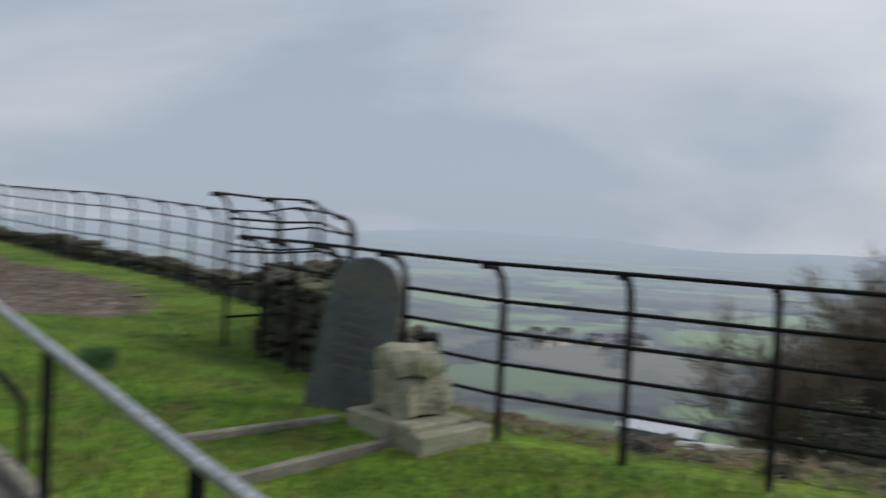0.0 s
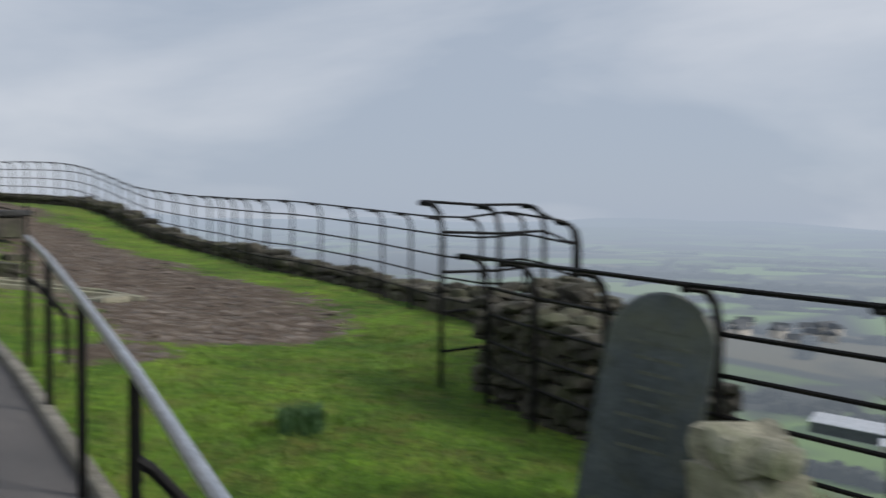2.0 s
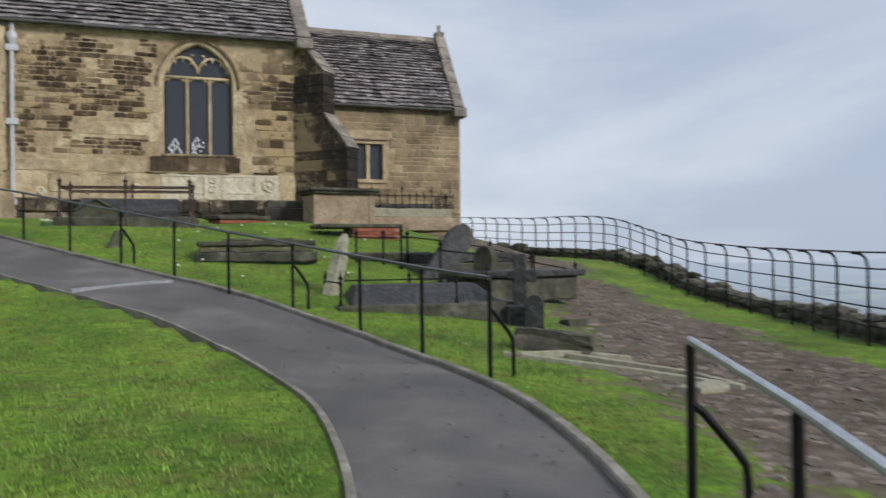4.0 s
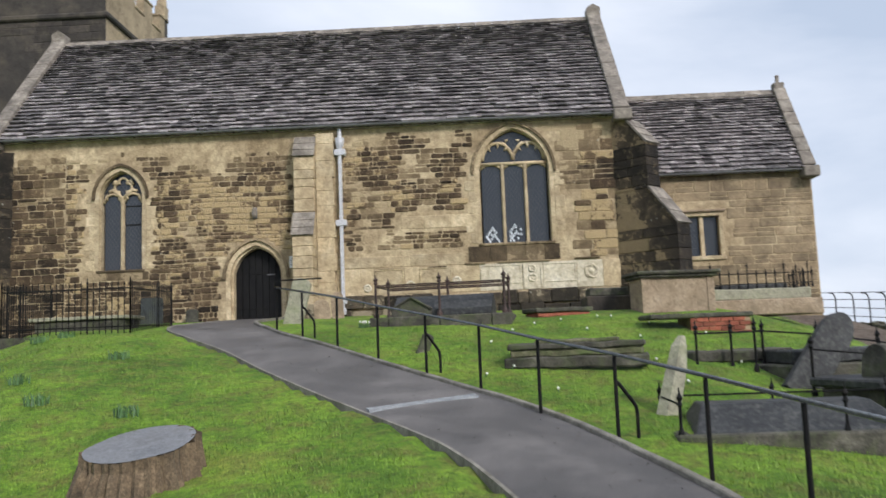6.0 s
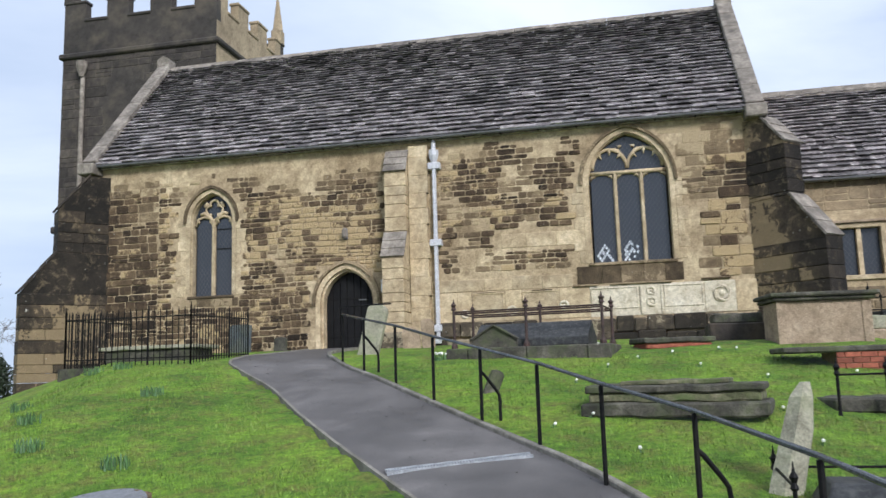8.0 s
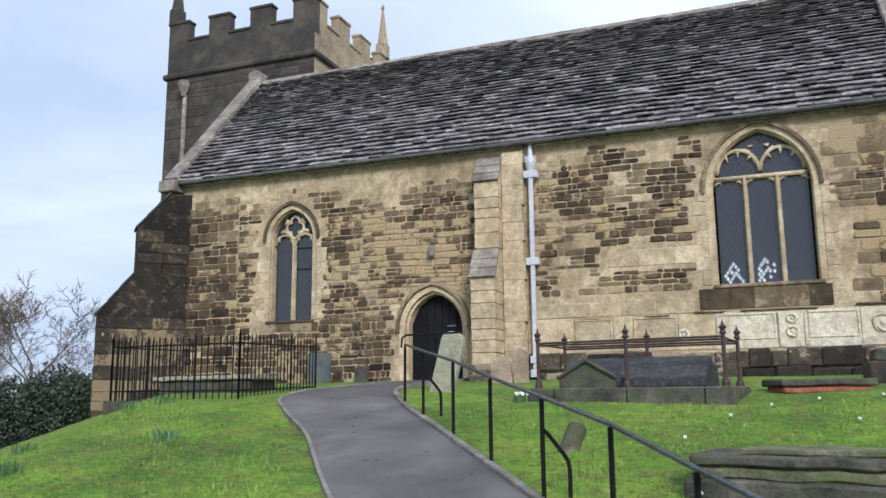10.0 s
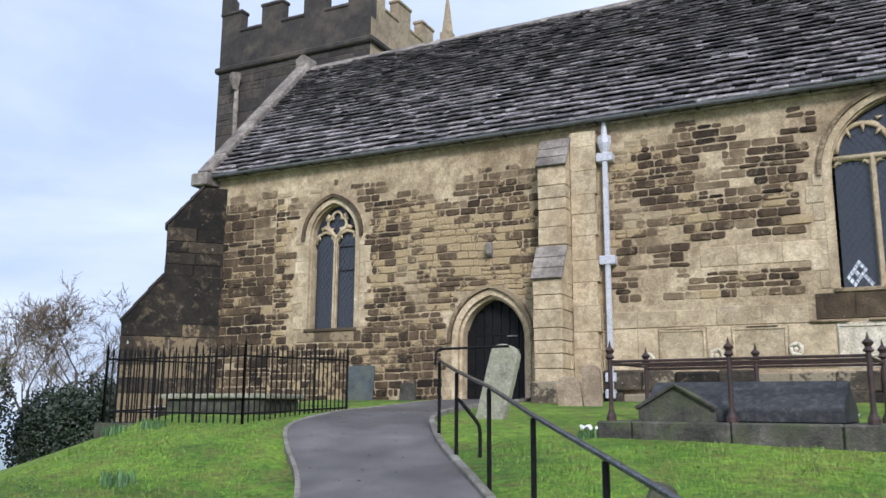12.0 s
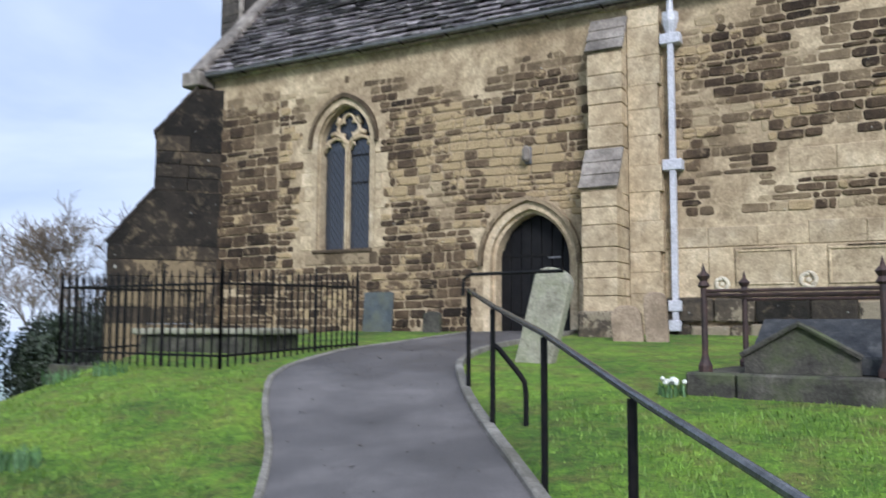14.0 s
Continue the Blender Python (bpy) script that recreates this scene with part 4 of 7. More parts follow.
        for q in (-1, 1):
            bow = [(q * (0.43 - 0.43 * math.cos(t)), head + 0.03 + 0.58 * math.sin(t) ** 0.85) for t in np.linspace(0.12, math.pi * 0.97, 13)]
            tube(bm, [(px, 0.17, pz) for px, pz in bow], 0.045, 6)
            tube(bm, [(q * 0.05, 0.17, head + 0.30), (q * 0.20, 0.17, head + 0.56), (q * 0.30, 0.17, head + 0.62)], 0.040, 6)
            for px, pz, dx, dz in ((0.68, 0.50, -0.06, -0.13), (0.42, 0.60, 0.0, -0.15), (0.16, 0.48, 0.08, -0.10), (0.20, 0.66, -0.10, 0.04)):
                tube(bm, [(q * px, 0.17, head + pz), (q * (px + dx), 0.17, head + pz + dz)], [0.05, 0.010], 5)
    part("tracery", bm, M_PALE, win, "cusped stone tracery", True)
    for k in range(lights):
        c0, c1 = x0 - cx + w * k + 0.05, x0 - cx + w * (k + 1) - 0.05
        pane = part("pane", boxed(c0, c1, 0.20, 0.212, 0.0, head - 0.02), M_GLASS, win, "dark leaded glass")
        bm = bmesh.new()
        lattice(bm, c0, c1, 0.02, head - 0.04, lambda px, pz: True)
        for v in bm.verts:
            v.co.y += 0.195
        part("leading", bm, M_LEADCAME, pane)
    bm = bmesh.new()
    prism(bm, [(px, pz) for px, pz in L(arch(x0 + 0.005, x1 - 0.005, head_z - 0.1, zs if zs > head_z - 0.1 else head_z - 0.098, za - 0.005) if zs > head_z - 0.1 else [(px, max(pz, head_z - 0.1)) for px, pz in arch(x0 + 0.005, x1 - 0.005, head_z - 0.1, zs, za - 0.005)[2:-2]])], 0.216, 0.226)
    pane = part("pane", bm, M_GLASS, win, "dark tracery glass")
    bm = bmesh.new()
    lattice(bm, x0 - cx, x1 - cx, head, za - z0 - 0.03, lambda px, pz: in_arch(px + cx, pz + z0, *a))
    for v in bm.verts:
        v.co.y += 0.208
    part("leading", bm, M_LEADCAME, pane)
    return win


win1 = gothic_window("window_1", WIN_L, 2, 6.70, "two-light pointed church window with quatrefoil tracery", WY, 4)
for _z in (1.28, 1.82):
    part("glazing_bar", boxed(0.06, 0.56, 0.18, 0.20, _z, _z + 0.03), M_IRON, win1)
M_FARLIGHT = speckled("pale_painted_glass", [(0.3, (0.50, 0.55, 0.60)), (0.7, (0.80, 0.83, 0.86))], 9, 0.3, 40, 0.05, 0.002)
win2 = gothic_window("window_2", WIN_C, 3, 7.22, "three-light pointed church window with flowing tracery", WY, 7)
# pale diamonds low in two lights paint the bright window seen across the nave
_rp = random.Random(14)
for _bx, _bw, _bh in ((-0.86, 0.40, 0.46), (-0.20, 0.34, 0.52)):
    _bm = bmesh.new()
    for _i in range(5):
        for _j in range(8):
            _qx, _qz = _bx + 0.04 + _i * 0.085 + (_j % 2) * 0.042, 0.07 + _j * 0.062
            if _qx > _bx + _bw or _qz > _bh * (1 - 0.5 * abs((_qx - _bx) / _bw - 0.5)) or _rp.random() < 0.32:
                continue
            prism(_bm, [(_qx - 0.036, _qz), (_qx, _qz - 0.052), (_qx + 0.036, _qz), (_qx, _qz + 0.052)], 0.197, 0.1995)
    part("pale_quarry", _bm, M_FARLIGHT, win2, "light of the window beyond, painted as pale diamonds")
_cw = thing("window_3", "small two-light square-headed chancel window", "window", kind="structure", at=(CH_WIN[0], CH_Y, CH_WIN[2]))
_w, _h = CH_WIN[1] - CH_WIN[0], CH_WIN[3] - CH_WIN[2]
for _n, _a in (("jamb", (-0.12, 0.0, -0.03, 0.25, 0.0, _h)), ("jamb", (_w, _w + 0.12, -0.03, 0.25, 0.0, _h)), ("lintel", (-0.12, _w + 0.12, -0.03, 0.25, _h, _h + 0.12)), ("window_sill", (-0.16, _w + 0.16, -0.06, 0.25, -0.12, 0.0)), ("mullion", (_w / 2 - 0.06, _w / 2 + 0.06, 0.04, 0.2, 0.0, _h)), ("hood_mould", (-0.2, _w + 0.2, -0.1, 0.0, _h + 0.125, _h + 0.19))):
    part(_n, boxed(*_a, 0.012), M_CHEST if _n == "hood_mould" else M_PALE, _cw)
for _a, _b in ((0.0, _w / 2 - 0.06), (_w / 2 + 0.06, _w)):
    _pn = part("pane", boxed(_a, _b, 0.15, 0.162, 0, _h), M_GLASS, _cw, "dark leaded glass")
    _bm = bmesh.new()
    lattice(_bm, _a, _b, 0.01, _h - 0.01, lambda px, pz: True)
    for _v in _bm.verts:
        _v.co.y += 0.145
    part("leading", _bm, M_LEADCAME, _pn)
    _bm = bmesh.new()
    tube(_bm, [(px, 0.13, pz) for px, pz in arch(_a, _b, _h - 0.16, _h - 0.16, _h - 0.01, 5)], 0.025, 5)
    part("light_head", _bm, M_PALE, _cw)

# Door
door = thing("door_1", "closed black boarded oak door in a pointed stone arch", "door", kind="structure", at=((DOOR[0] + DOOR[1]) / 2, WY, 2.95))
_L = lambda pts: [(px - (DOOR[0] + DOOR[1]) / 2, pz - 2.95) for px, pz in pts]  # noqa: E731
_bm = bmesh.new()
ring_prism(_bm, _L(arch(DOOR[0] - 0.19, DOOR[1] + 0.17, 2.8, DOOR[3], DOOR[4] + 0.19)), _L(arch(DOOR[0] - 0.06, DOOR[1] + 0.06, 2.8, DOOR[3], DOOR[4] + 0.06)), -0.03, 0.12)
ring_prism(_bm, _L(arch(DOOR[0] - 0.10, DOOR[1] + 0.10, 2.8, DOOR[3], DOOR[4] + 0.10)), _L(arch(DOOR[0], DOOR[1], 2.8, DOOR[3], DOOR[4])), 0.08, 0.34)
part("surround", _bm, M_PALE, door, "pale moulded stone arch")
_bm = bmesh.new()
ring_prism(_bm, _L(arch(DOOR[0] - 0.27, DOOR[1] + 0.25, DOOR[3] - 0.05, DOOR[3], DOOR[4] + 0.28)), _L(arch(DOOR[0] - 0.20, DOOR[1] + 0.18, DOOR[3] - 0.05, DOOR[3], DOOR[4] + 0.20)), -0.10, 0.02)
part("hood_mould", _bm, M_BROWNBAND, door)
_nb = 7
for _k in range(_nb):
    _a = -0.665 + 1.33 * _k / _nb
    _b = _a + 1.33 / _nb - 0.012
    _mid = (_a + _b) / 2
    _zt = 2.2
    while _zt > 1.3 and not (in_arch(_a + 0.03 + (DOOR[0] + DOOR[1]) / 2, _zt + 2.95, *DOOR) and in_arch(_b - 0.03 + (DOOR[0] + DOOR[1]) / 2, _zt + 2.95, *DOOR)):
        _zt -= 0.02
    part("board", boxed(_a, _b, 0.30, 0.345, -0.1, _zt, 0.008), M_DOOR, door)
_bm = bmesh.new()
prism(_bm, _L(arch(DOOR[0] + 0.002, DOOR[1] - 0.002, 2.82, DOOR[3], DOOR[4] - 0.002)), 0.35, 0.39)
part("backing", _bm, M_DOOR, door)
for _z in (0.45, 1.45):
    part("strap_hinge", boxed(-0.62, 0.25, 0.288, 0.298, _z, _z + 0.05, 0.004), M_IRON, door)
part("door_handle", boxed(0.22, 0.44, 0.27, 0.298, 1.42, 1.45, 0.005), M_LEAD, door, "grey iron latch plate")
_bm = bmesh.new()
tube(_bm, [(0.5 + 0.06 * math.cos(a), 0.275, 1.0 + 0.06 * math.sin(a)) for a in np.linspace(0, 2 * math.pi, 13)], 0.009, 6, False)
part("ring_handle", _bm, M_IRON, door)
part("doorstep", boxed(-0.75, 0.75, -0.35, 0.30, -0.25, 0.06, 0.02), M_KERB, door, "worn stone step")


# Roofs of stone slates, laid course by course.
def slate_roof(name, label, x0, x1, y0, z0, y1, z1, rng, rows, width, single=None):
    """Slates from the eave (y0, z0) up to the ridge (y1, z1), over a boarded bed."""
    run, rise = y1 - y0, z1 - z0
    length = math.hypot(run, rise)
    up = Vector((0, run / length, rise / length))
    out = Vector((0, -rise / length, run / length))
    bm = bmesh.new()
    o = Vector((0, y0, z0)) - out * 0.06
    top = Vector((0, y1, z1)) - out * 0.06
    back = Vector((0, 2 * y1 - y0, z0 - 0.06))
    for k, x in enumerate((x0, x1)):
        pts = [bm.verts.new((x, p.y, p.z)) for p in (o, top, back)]
        if k == 0:
            first = pts
    bm.faces.new(first)
    bm.faces.new(pts[::-1])
    for k in range(3):
        bm.faces.new((first[k], pts[k], pts[(k + 1) % 3], first[(k + 1) % 3]))
    bmesh.ops.recalc_face_normals(bm, faces=bm.faces[:])
    roof = tagged(part(name, bm, M_SLATE), label, "roof", kind="structure")
    # exposed lengths shrink towards the ridge
    gauge = [1.25 - 0.55 * i / rows for i in range(rows)]
    total = sum(gauge)
    s = 0.0
    out_items, singles = [], []
    for i, q in enumerate(gauge):
        ex = q / total * length
        x = x0 - rng.uniform(0, 0.2)
        while x < x1:
            w = width * rng.uniform(0.65, 1.5) * (1.1 - 0.3 * i / rows)
            a, b = max(x, x0), min(x + w - 0.008, x1)
            if b - a > 0.04:
                t = rng.uniform(0.020, 0.038)
                lo = s - rng.uniform(0.0, 0.032)
                hi = s + ex * 1.35
                lift, drop = 0.082 + rng.uniform(0, 0.034), 0.004
                wav = 0.020 * noise.noise((a * 0.6, s * 0.8, 4.0))
                vs = []
                for xx in (a, b):
                    for ss, hh in ((lo, lift), (hi, drop)):
                        p = Vector((xx, y0, z0)) + up * ss + out * (hh + wav)
                        vs += [tuple(p), tuple(p + out * t)]
                # 0 a-lo bottom, 1 a-lo top, 2 a-hi bottom, 3 a-hi top, 4..7 the same at b
                fs = [(1, 5, 7, 3), (0, 4, 5, 1), (0, 1, 3, 2), (4, 6, 7, 5), (0, 2, 6, 4)]
                (singles if single and single(a, s) and len(singles) < 290 else out_items).append((vs, fs))
            x += w
        s += ex
    ob = joined("slates", out_items, M_SLATE, "courses of grey-brown stone slates")
    ob.parent = roof
    return roof, singles


_rng = random.Random(11)
roof_nave, roof_singles = slate_roof("roof_nave", "steep grey-brown stone-slate nave roof with lichen", NAVE_X0 + 0.25, NAVE_X1 - 0.25, WY - 0.22, EAVE - 0.02, RIDGE_Y, RIDGE, _rng, 33, 0.25, lambda x, s: -8.5 < x < -3.0 and s < 1.7)
roof_chancel, _ = slate_roof("roof_chancel", "steep grey-brown stone-slate chancel roof", NAVE_X1 + 0.01, CH_X1 - 0.22, CH_Y - 0.18, CH_EAVE, CH_RIDGE_Y, CH_RIDGE, _rng, 24, 0.24)


def ridge_tiles(x0, x1, y, z, parent):
    x = x0
    while x < x1:
        b = min(x + 0.55, x1)
        bm = bmesh.new()
        prism(bm, [(-0.15, -0.13), (0, 0.05), (0.15, -0.13), (0.15, -0.19), (0, -0.02), (-0.15, -0.19)], 0, b - x - 0.012)
        for v in bm.verts:
            v.co = Vector((x + v.co.y, y + v.co.x, z + v.co.z + 0.05 + 0.004 * math.sin(x * 3)))
        bmesh.ops.recalc_face_normals(bm, faces=bm.faces[:])
        part("ridge_stone", bm, M_COPING, parent)
        x = b


ridge_tiles(NAVE_X0 + 0.3, NAVE_X1 - 0.3, RIDGE_Y, RIDGE + 0.06, roof_nave)
ridge_tiles(NAVE_X1 + 0.02, CH_X1 - 0.3, CH_RIDGE_Y, CH_RIDGE + 0.06, roof_chancel)


def coping(x0, x1, y0, z0, y1, z1, label, n=7, top="block"):
    """Gable coping in lengths, both slopes, with kneeler and apex."""
    c = thing("gable_coping", label, "coping", kind="structure", at=((x0 + x1) / 2, y0, z0))
    run, rise = y1 - y0, z1 - z0
    ln = math.hypot(run, rise)
    up = Vector((0, run / ln, rise / ln))
    out = Vector((0, -rise / ln, run / ln))
    hw = (x1 - x0) / 2
    for side in (1, -1):
        for i in range(n):
            a, b = ln * i / n, ln * (i + 1) / n - 0.012
            bm = bmesh.new()
            vs = box(bm, -hw, hw, 0, 1, 0, 1)
            for v in vs:
                p = up * (a + (b - a) * v.co.y) + out * (-0.22 + 0.38 * v.co.z)
                if side < 0:
                    p = Vector((0, 2 * run - p.y, p.z))
                v.co = Vector((v.co.x, p.y, p.z))
            bmesh.ops.bevel(bm, geom=bm.edges[:], offset=0.02, segments=1, affect="EDGES")
            bmesh.ops.recalc_face_normals(bm, faces=bm.faces[:])
            part("coping_stone", bm, M_COPING, c)
    part("kneeler", boxed(-hw - 0.04, hw + 0.04, -0.28, 0.45, -0.30, 0.02, 0.03), M_COPING, c)
    bm = bmesh.new()
    if top == "cross":
        box(bm, -0.16, 0.16, run - 0.16, run + 0.16, rise + 0.02, rise + 0.26, 0.03)
        box(bm, -0.05, 0.05, run - 0.05, run + 0.05, rise + 0.26, rise + 0.52, 0.01)
    else:
        prism(bm, [(-0.22, rise - 0.1), (-0.22, rise + 0.26), (0, rise + 0.40), (0.22, rise + 0.26), (0.22, rise - 0.1)], run - 0.2, run + 0.2)
    part("apex_stone", bm, M_COPING, c)
    return c


coping(NAVE_X1 - 0.36, NAVE_X1 + 0.06, WY - 0.20, EAVE + 0.05, RIDGE_Y, RIDGE + 0.12, "lichened stone coping on the nave's east gable")
coping(NAVE_X0 - 0.10, NAVE_X0 + 0.32, WY - 0.20, EAVE + 0.05, RIDGE_Y, RIDGE + 0.12, "lichened stone coping on the nave's west gable")
coping(CH_X1 - 0.30, CH_X1 + 0.08, CH_Y - 0.16, CH_EAVE + 0.04, CH_RIDGE_Y, CH_RIDGE + 0.10, "lichened stone coping on the chancel gable", 6, "cross")


# Gutters and the downpipe.
def gutter(x0, x1, y, z, label):
    g = thing("gutter", label, "gutter", kind="structure", at=(x0, y, z))
    bm = bmesh.new()
    n = 9
    rows = []
    for x in (0, x1 - x0):
        rows.append([bm.verts.new((x, 0.07 * math.cos(a), 0.07 * math.sin(a))) for a in np.linspace(math.pi, 2 * math.pi, n)] + [bm.verts.new((x, 0.055 * math.cos(a), 0.055 * math.sin(a))) for a in np.linspace(2 * math.pi, math.pi, n)])
    k = len(rows[0])
    for i in range(k):
        bm.faces.new((rows[0][i], rows[0][(i + 1) % k], rows[1][(i + 1) % k], rows[1][i]))
    bm.faces.new(rows[0])
    bm.faces.new(rows[1][::-1])
    bmesh.ops.recalc_face_normals(bm, faces=bm.faces[:])
    part("trough", bm, M_LEAD, g, smooth=False)
    x = 0.3
    while x < x1 - x0:
        part("bracket", boxed(x - 0.015, x + 0.015, -0.078, 0.12, -0.085, -0.072), M_IRON, g)
        x += 0.95
    return g


gutter(NAVE_X0 + 0.1, NAVE_X1 - 0.1, WY - 0.24, EAVE + 0.02, "long dark-grey half-round gutter under the nave eaves")
gutter(NAVE_X1 + 0.5, CH_X1 - 0.1, CH_Y - 0.2, CH_EAVE + 0.02, "dark-grey half-round gutter under the chancel eaves")

pipe = thing("downpipe", "pale grey painted downpipe with hopper and collars", "downpipe", at=(-1.43, WY - 0.12, 3.2))
_bm = bmesh.new()
box(_bm, -0.047, 0.047, -0.05, 0.05, 0.1, 4.55, 0.012)
part("pipe", _bm, M_PIPE, pipe)
_bm = bmesh.new()
lathe(_bm, [(0.07, 4.45), (0.075, 4.60), (0.13, 4.78), (0.13, 4.92), (0.06, 4.95), (0.05, 5.25)], n=8)
part("hopper", _bm, M_PIPE, pipe)
for _z, _wd in ((4.42, 0.16), (2.42, 0.15), (0.25, 0.10)):
    part("collar", boxed(-_wd, _wd, -0.07, 0.115, _z, _z + 0.17, 0.012), M_PIPE, pipe)
part("shoe", boxed(-0.085, 0.085, -0.14, 0.06, -0.05, 0.12, 0.015), M_PIPE, pipe)


# Buttresses: a stack of stages, each with a sloping weathering.
def buttress(label, at, turn, stages, width, material, cap_material, plinth=True):
    """stages from the bottom: (reach, z bottom, z shoulder, z top of slope, next reach)."""
    b = thing("buttress", label, "buttress", kind="structure", at=at, turn=turn)
    for i, (reach, z0, z1, z2, nxt) in enumerate(stages):
        bm = bmesh.new()
        prism(bm, [(-reach, z1 - 0.02), (-reach, z1), (-nxt, z2), (0.5, z2), (0.5, z1 - 0.02)], -width / 2, width / 2)
        for v in bm.verts:
            v.co = Vector((v.co.y, v.co.x, v.co.z))
        bmesh.ops.recalc_face_normals(bm, faces=bm.faces[:])
        part("stage", bm, material, b)
        # coursed blocks below the slope
        zz, odd = z1 - 0.022, i
        rc = random.Random(int(reach * 100) + i)
        while zz > z0:
            h = rc.uniform(0.22, 0.36)
            cut = rc.uniform(0.3, 0.7) * reach
            far = rc.uniform(0.25, 0.75) * width - width / 2
            e = rc.uniform(-0.008, 0.008)
            part("block", boxed(-width / 2 - e, width / 2 + e, -reach - e, -cut - 0.004, max(z0, zz - h) + 0.008, zz, 0.012), material, b)
            part("block", boxed(-width / 2 + e, far - 0.004, -cut + 0.004, 0.4, max(z0, zz - h) + 0.008, zz, 0.012), material, b)
            part("block", boxed(far + 0.004, width / 2 - e, -cut + 0.004, 0.4, max(z0, zz - h) + 0.008, zz, 0.012), material, b)
            zz -= h
        # overlapping weathering slabs
        d = Vector((0, -nxt + reach, z2 - z1))
        o = Vector((0, -(z2 - z1), reach - nxt)).normalized()
        for k in range(3):
            bm = bmesh.new()
            vs = box(bm, -width / 2 - 0.03, width / 2 + 0.03, 0, 1, 0, 1)
            for v in vs:
                s = (k + v.co.y * 1.08) / 3 - (0.06 if k == 0 and v.co.y < 0 else 0)
                p = Vector((0, -reach, z1)) + d * s + o * (0.005 + 0.05 * v.co.z + 0.012 * (1 - v.co.y) * 1.5)
                v.co = Vector((v.co.x, p.y, p.z))
            bmesh.ops.recalc_face_normals(bm, faces=bm.faces[:])
            part("weathering_slab", bm, cap_material, b)
    if plinth:
        r = stages[0][0]
        part("plinth", boxed(-width / 2 - 0.06, width / 2 + 0.06, -r - 0.06, 0.2, stages[0][1] - 0.5, stages[0][1] + 0.55, 0.03), M_PLINTH, b)
    return b


buttress("pale stone stepped buttress beside the door", (-2.40, WY, 0), 0, [(0.80, 2.9, 5.30, 5.95, 0.45), (0.45, 5.95, 7.55, 8.15, 0.12)], 0.55, M_PALE, M_COPING)
_zz, _r = 2.6, random.Random(4)
while _zz < 8.2:
    _h = _r.uniform(0.28, 0.5)
    ashlar(-2.115, -1.62 + _r.uniform(-0.03, 0.05), _zz, min(8.28, _zz + _h), M_PALE, 0.15 + _r.uniform(0, 0.012))
    _zz += _h
buttress("tall dark two-stage diagonal corner buttress", (NAVE_X1 - 0.1, WY + 0.1, 0), 45, [(1.72, 2.3, 5.15, 6.2, 0.92), (0.92, 6.2, 7.45, 8.2, 0.3)], 0.62, M_DARKBUTT, M_COPING)
buttress("massive near-black two-stage diagonal corner buttress", (NAVE_X0 + 0.2, WY + 0.1, 0), -45, [(1.95, 0.6, 4.85, 5.95, 1.1), (1.1, 5.95, 7.15, 8.15, 0.3)], 0.75, M_DARKBUTT, M_DARKSTONE)

# Tower
TX0, TX1, TY0, TY1 = -18.15, -11.50, 35.9, 42.4
tower = thing("church_tower", "square dark stone tower with battlements and pinnacles", "tower", at=(TX0, TY0, 2.2))
tower.scale = (1, 1, 1.125)
_tw, _td = TX1 - TX0, TY1 - TY0
_bm = boxed(0, _tw, 0, _td, -1, 12.4)
_ob = part("shaft", _bm, M_TOWER, tower, "tower shaft, dark with its east face painted as lit")
_ob.data.materials.append(M_TOWER_LIT)
# the east face takes the paler copy, its light put into the colour
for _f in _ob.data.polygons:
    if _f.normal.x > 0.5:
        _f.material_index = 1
carve(_ob, [boxed(2.35, 3.25, -0.5, 0.6, 8.7, 10.9)])
part("belfry_mullion", boxed(2.74, 2.86, 0.15, 0.35, 8.7, 10.9), M_TOWER, tower)
for _k in range(7):
    part("louvre", boxed(2.36, 3.24, 0.2, 0.5, 8.8 + _k * 0.3, 8.86 + _k * 0.3, 0, Matrix.Rotation(0, 4, "X")), M_TOWER, tower)
part("string_course", boxed(-0.14, _tw + 0.14, -0.14, _td + 0.14, 11.55, 11.75, 0.05), M_TOWER, tower, "projecting string course")
part("string_course", boxed(-0.18, _tw + 0.18, -0.18, _td + 0.18, 5.3, 5.55, 0.05), M_TOWER, tower)
for _ax in range(4):
    _len = _tw if _ax in (0, 2) else _td
    _mw = _len / 7
    for _k in range(7):
        _top = 13.6 if _k % 2 == 0 else 12.9
        _a, _b = _k * _mw, (_k + 1) * _mw
        _m = M_TOWER if _ax != 1 else M_TOWER_LIT
        if _ax == 0:
            _bx = (_a, _b, 0.0, 0.35)
        elif _ax == 2:
            _bx = (_a, _b, _td - 0.35, _td)
        elif _ax == 1:
            _bx = (_tw - 0.35, _tw, max(_a, 0.352), min(_b, _td - 0.352))
        else:
            _bx = (0.0, 0.35, max(_a, 0.352), min(_b, _td - 0.352))
        part("merlon" if _k % 2 == 0 else "parapet", boxed(*_bx, 12.4, _top), _m, tower)
        part("parapet_coping", boxed(_bx[0] - 0.05, _bx[1] + 0.05, _bx[2] - 0.05, _bx[3] + 0.05, _top + 0.002, _top + 0.12, 0.03), _m, tower)
for _x, _y in ((0.2, 0.2), (_tw - 0.2, _td - 0.2), (0.2, _td - 0.2)):
    _bm = bmesh.new()
    box(_bm, _x - 0.24, _x + 0.24, _y - 0.24, _y + 0.24, 13.6, 14.25, 0.03)
    lathe(_bm, [(0.26, 14.25), (0.24, 14.4), (0.05, 15.7), (0.10, 15.8), (0.04, 15.95)], _x, _y, 6)
    part("pinnacle", _bm, M_TOWER_LIT if _x > 1 else M_TOWER, tower, "crocketed stone pinnacle")
_bm = bmesh.new()
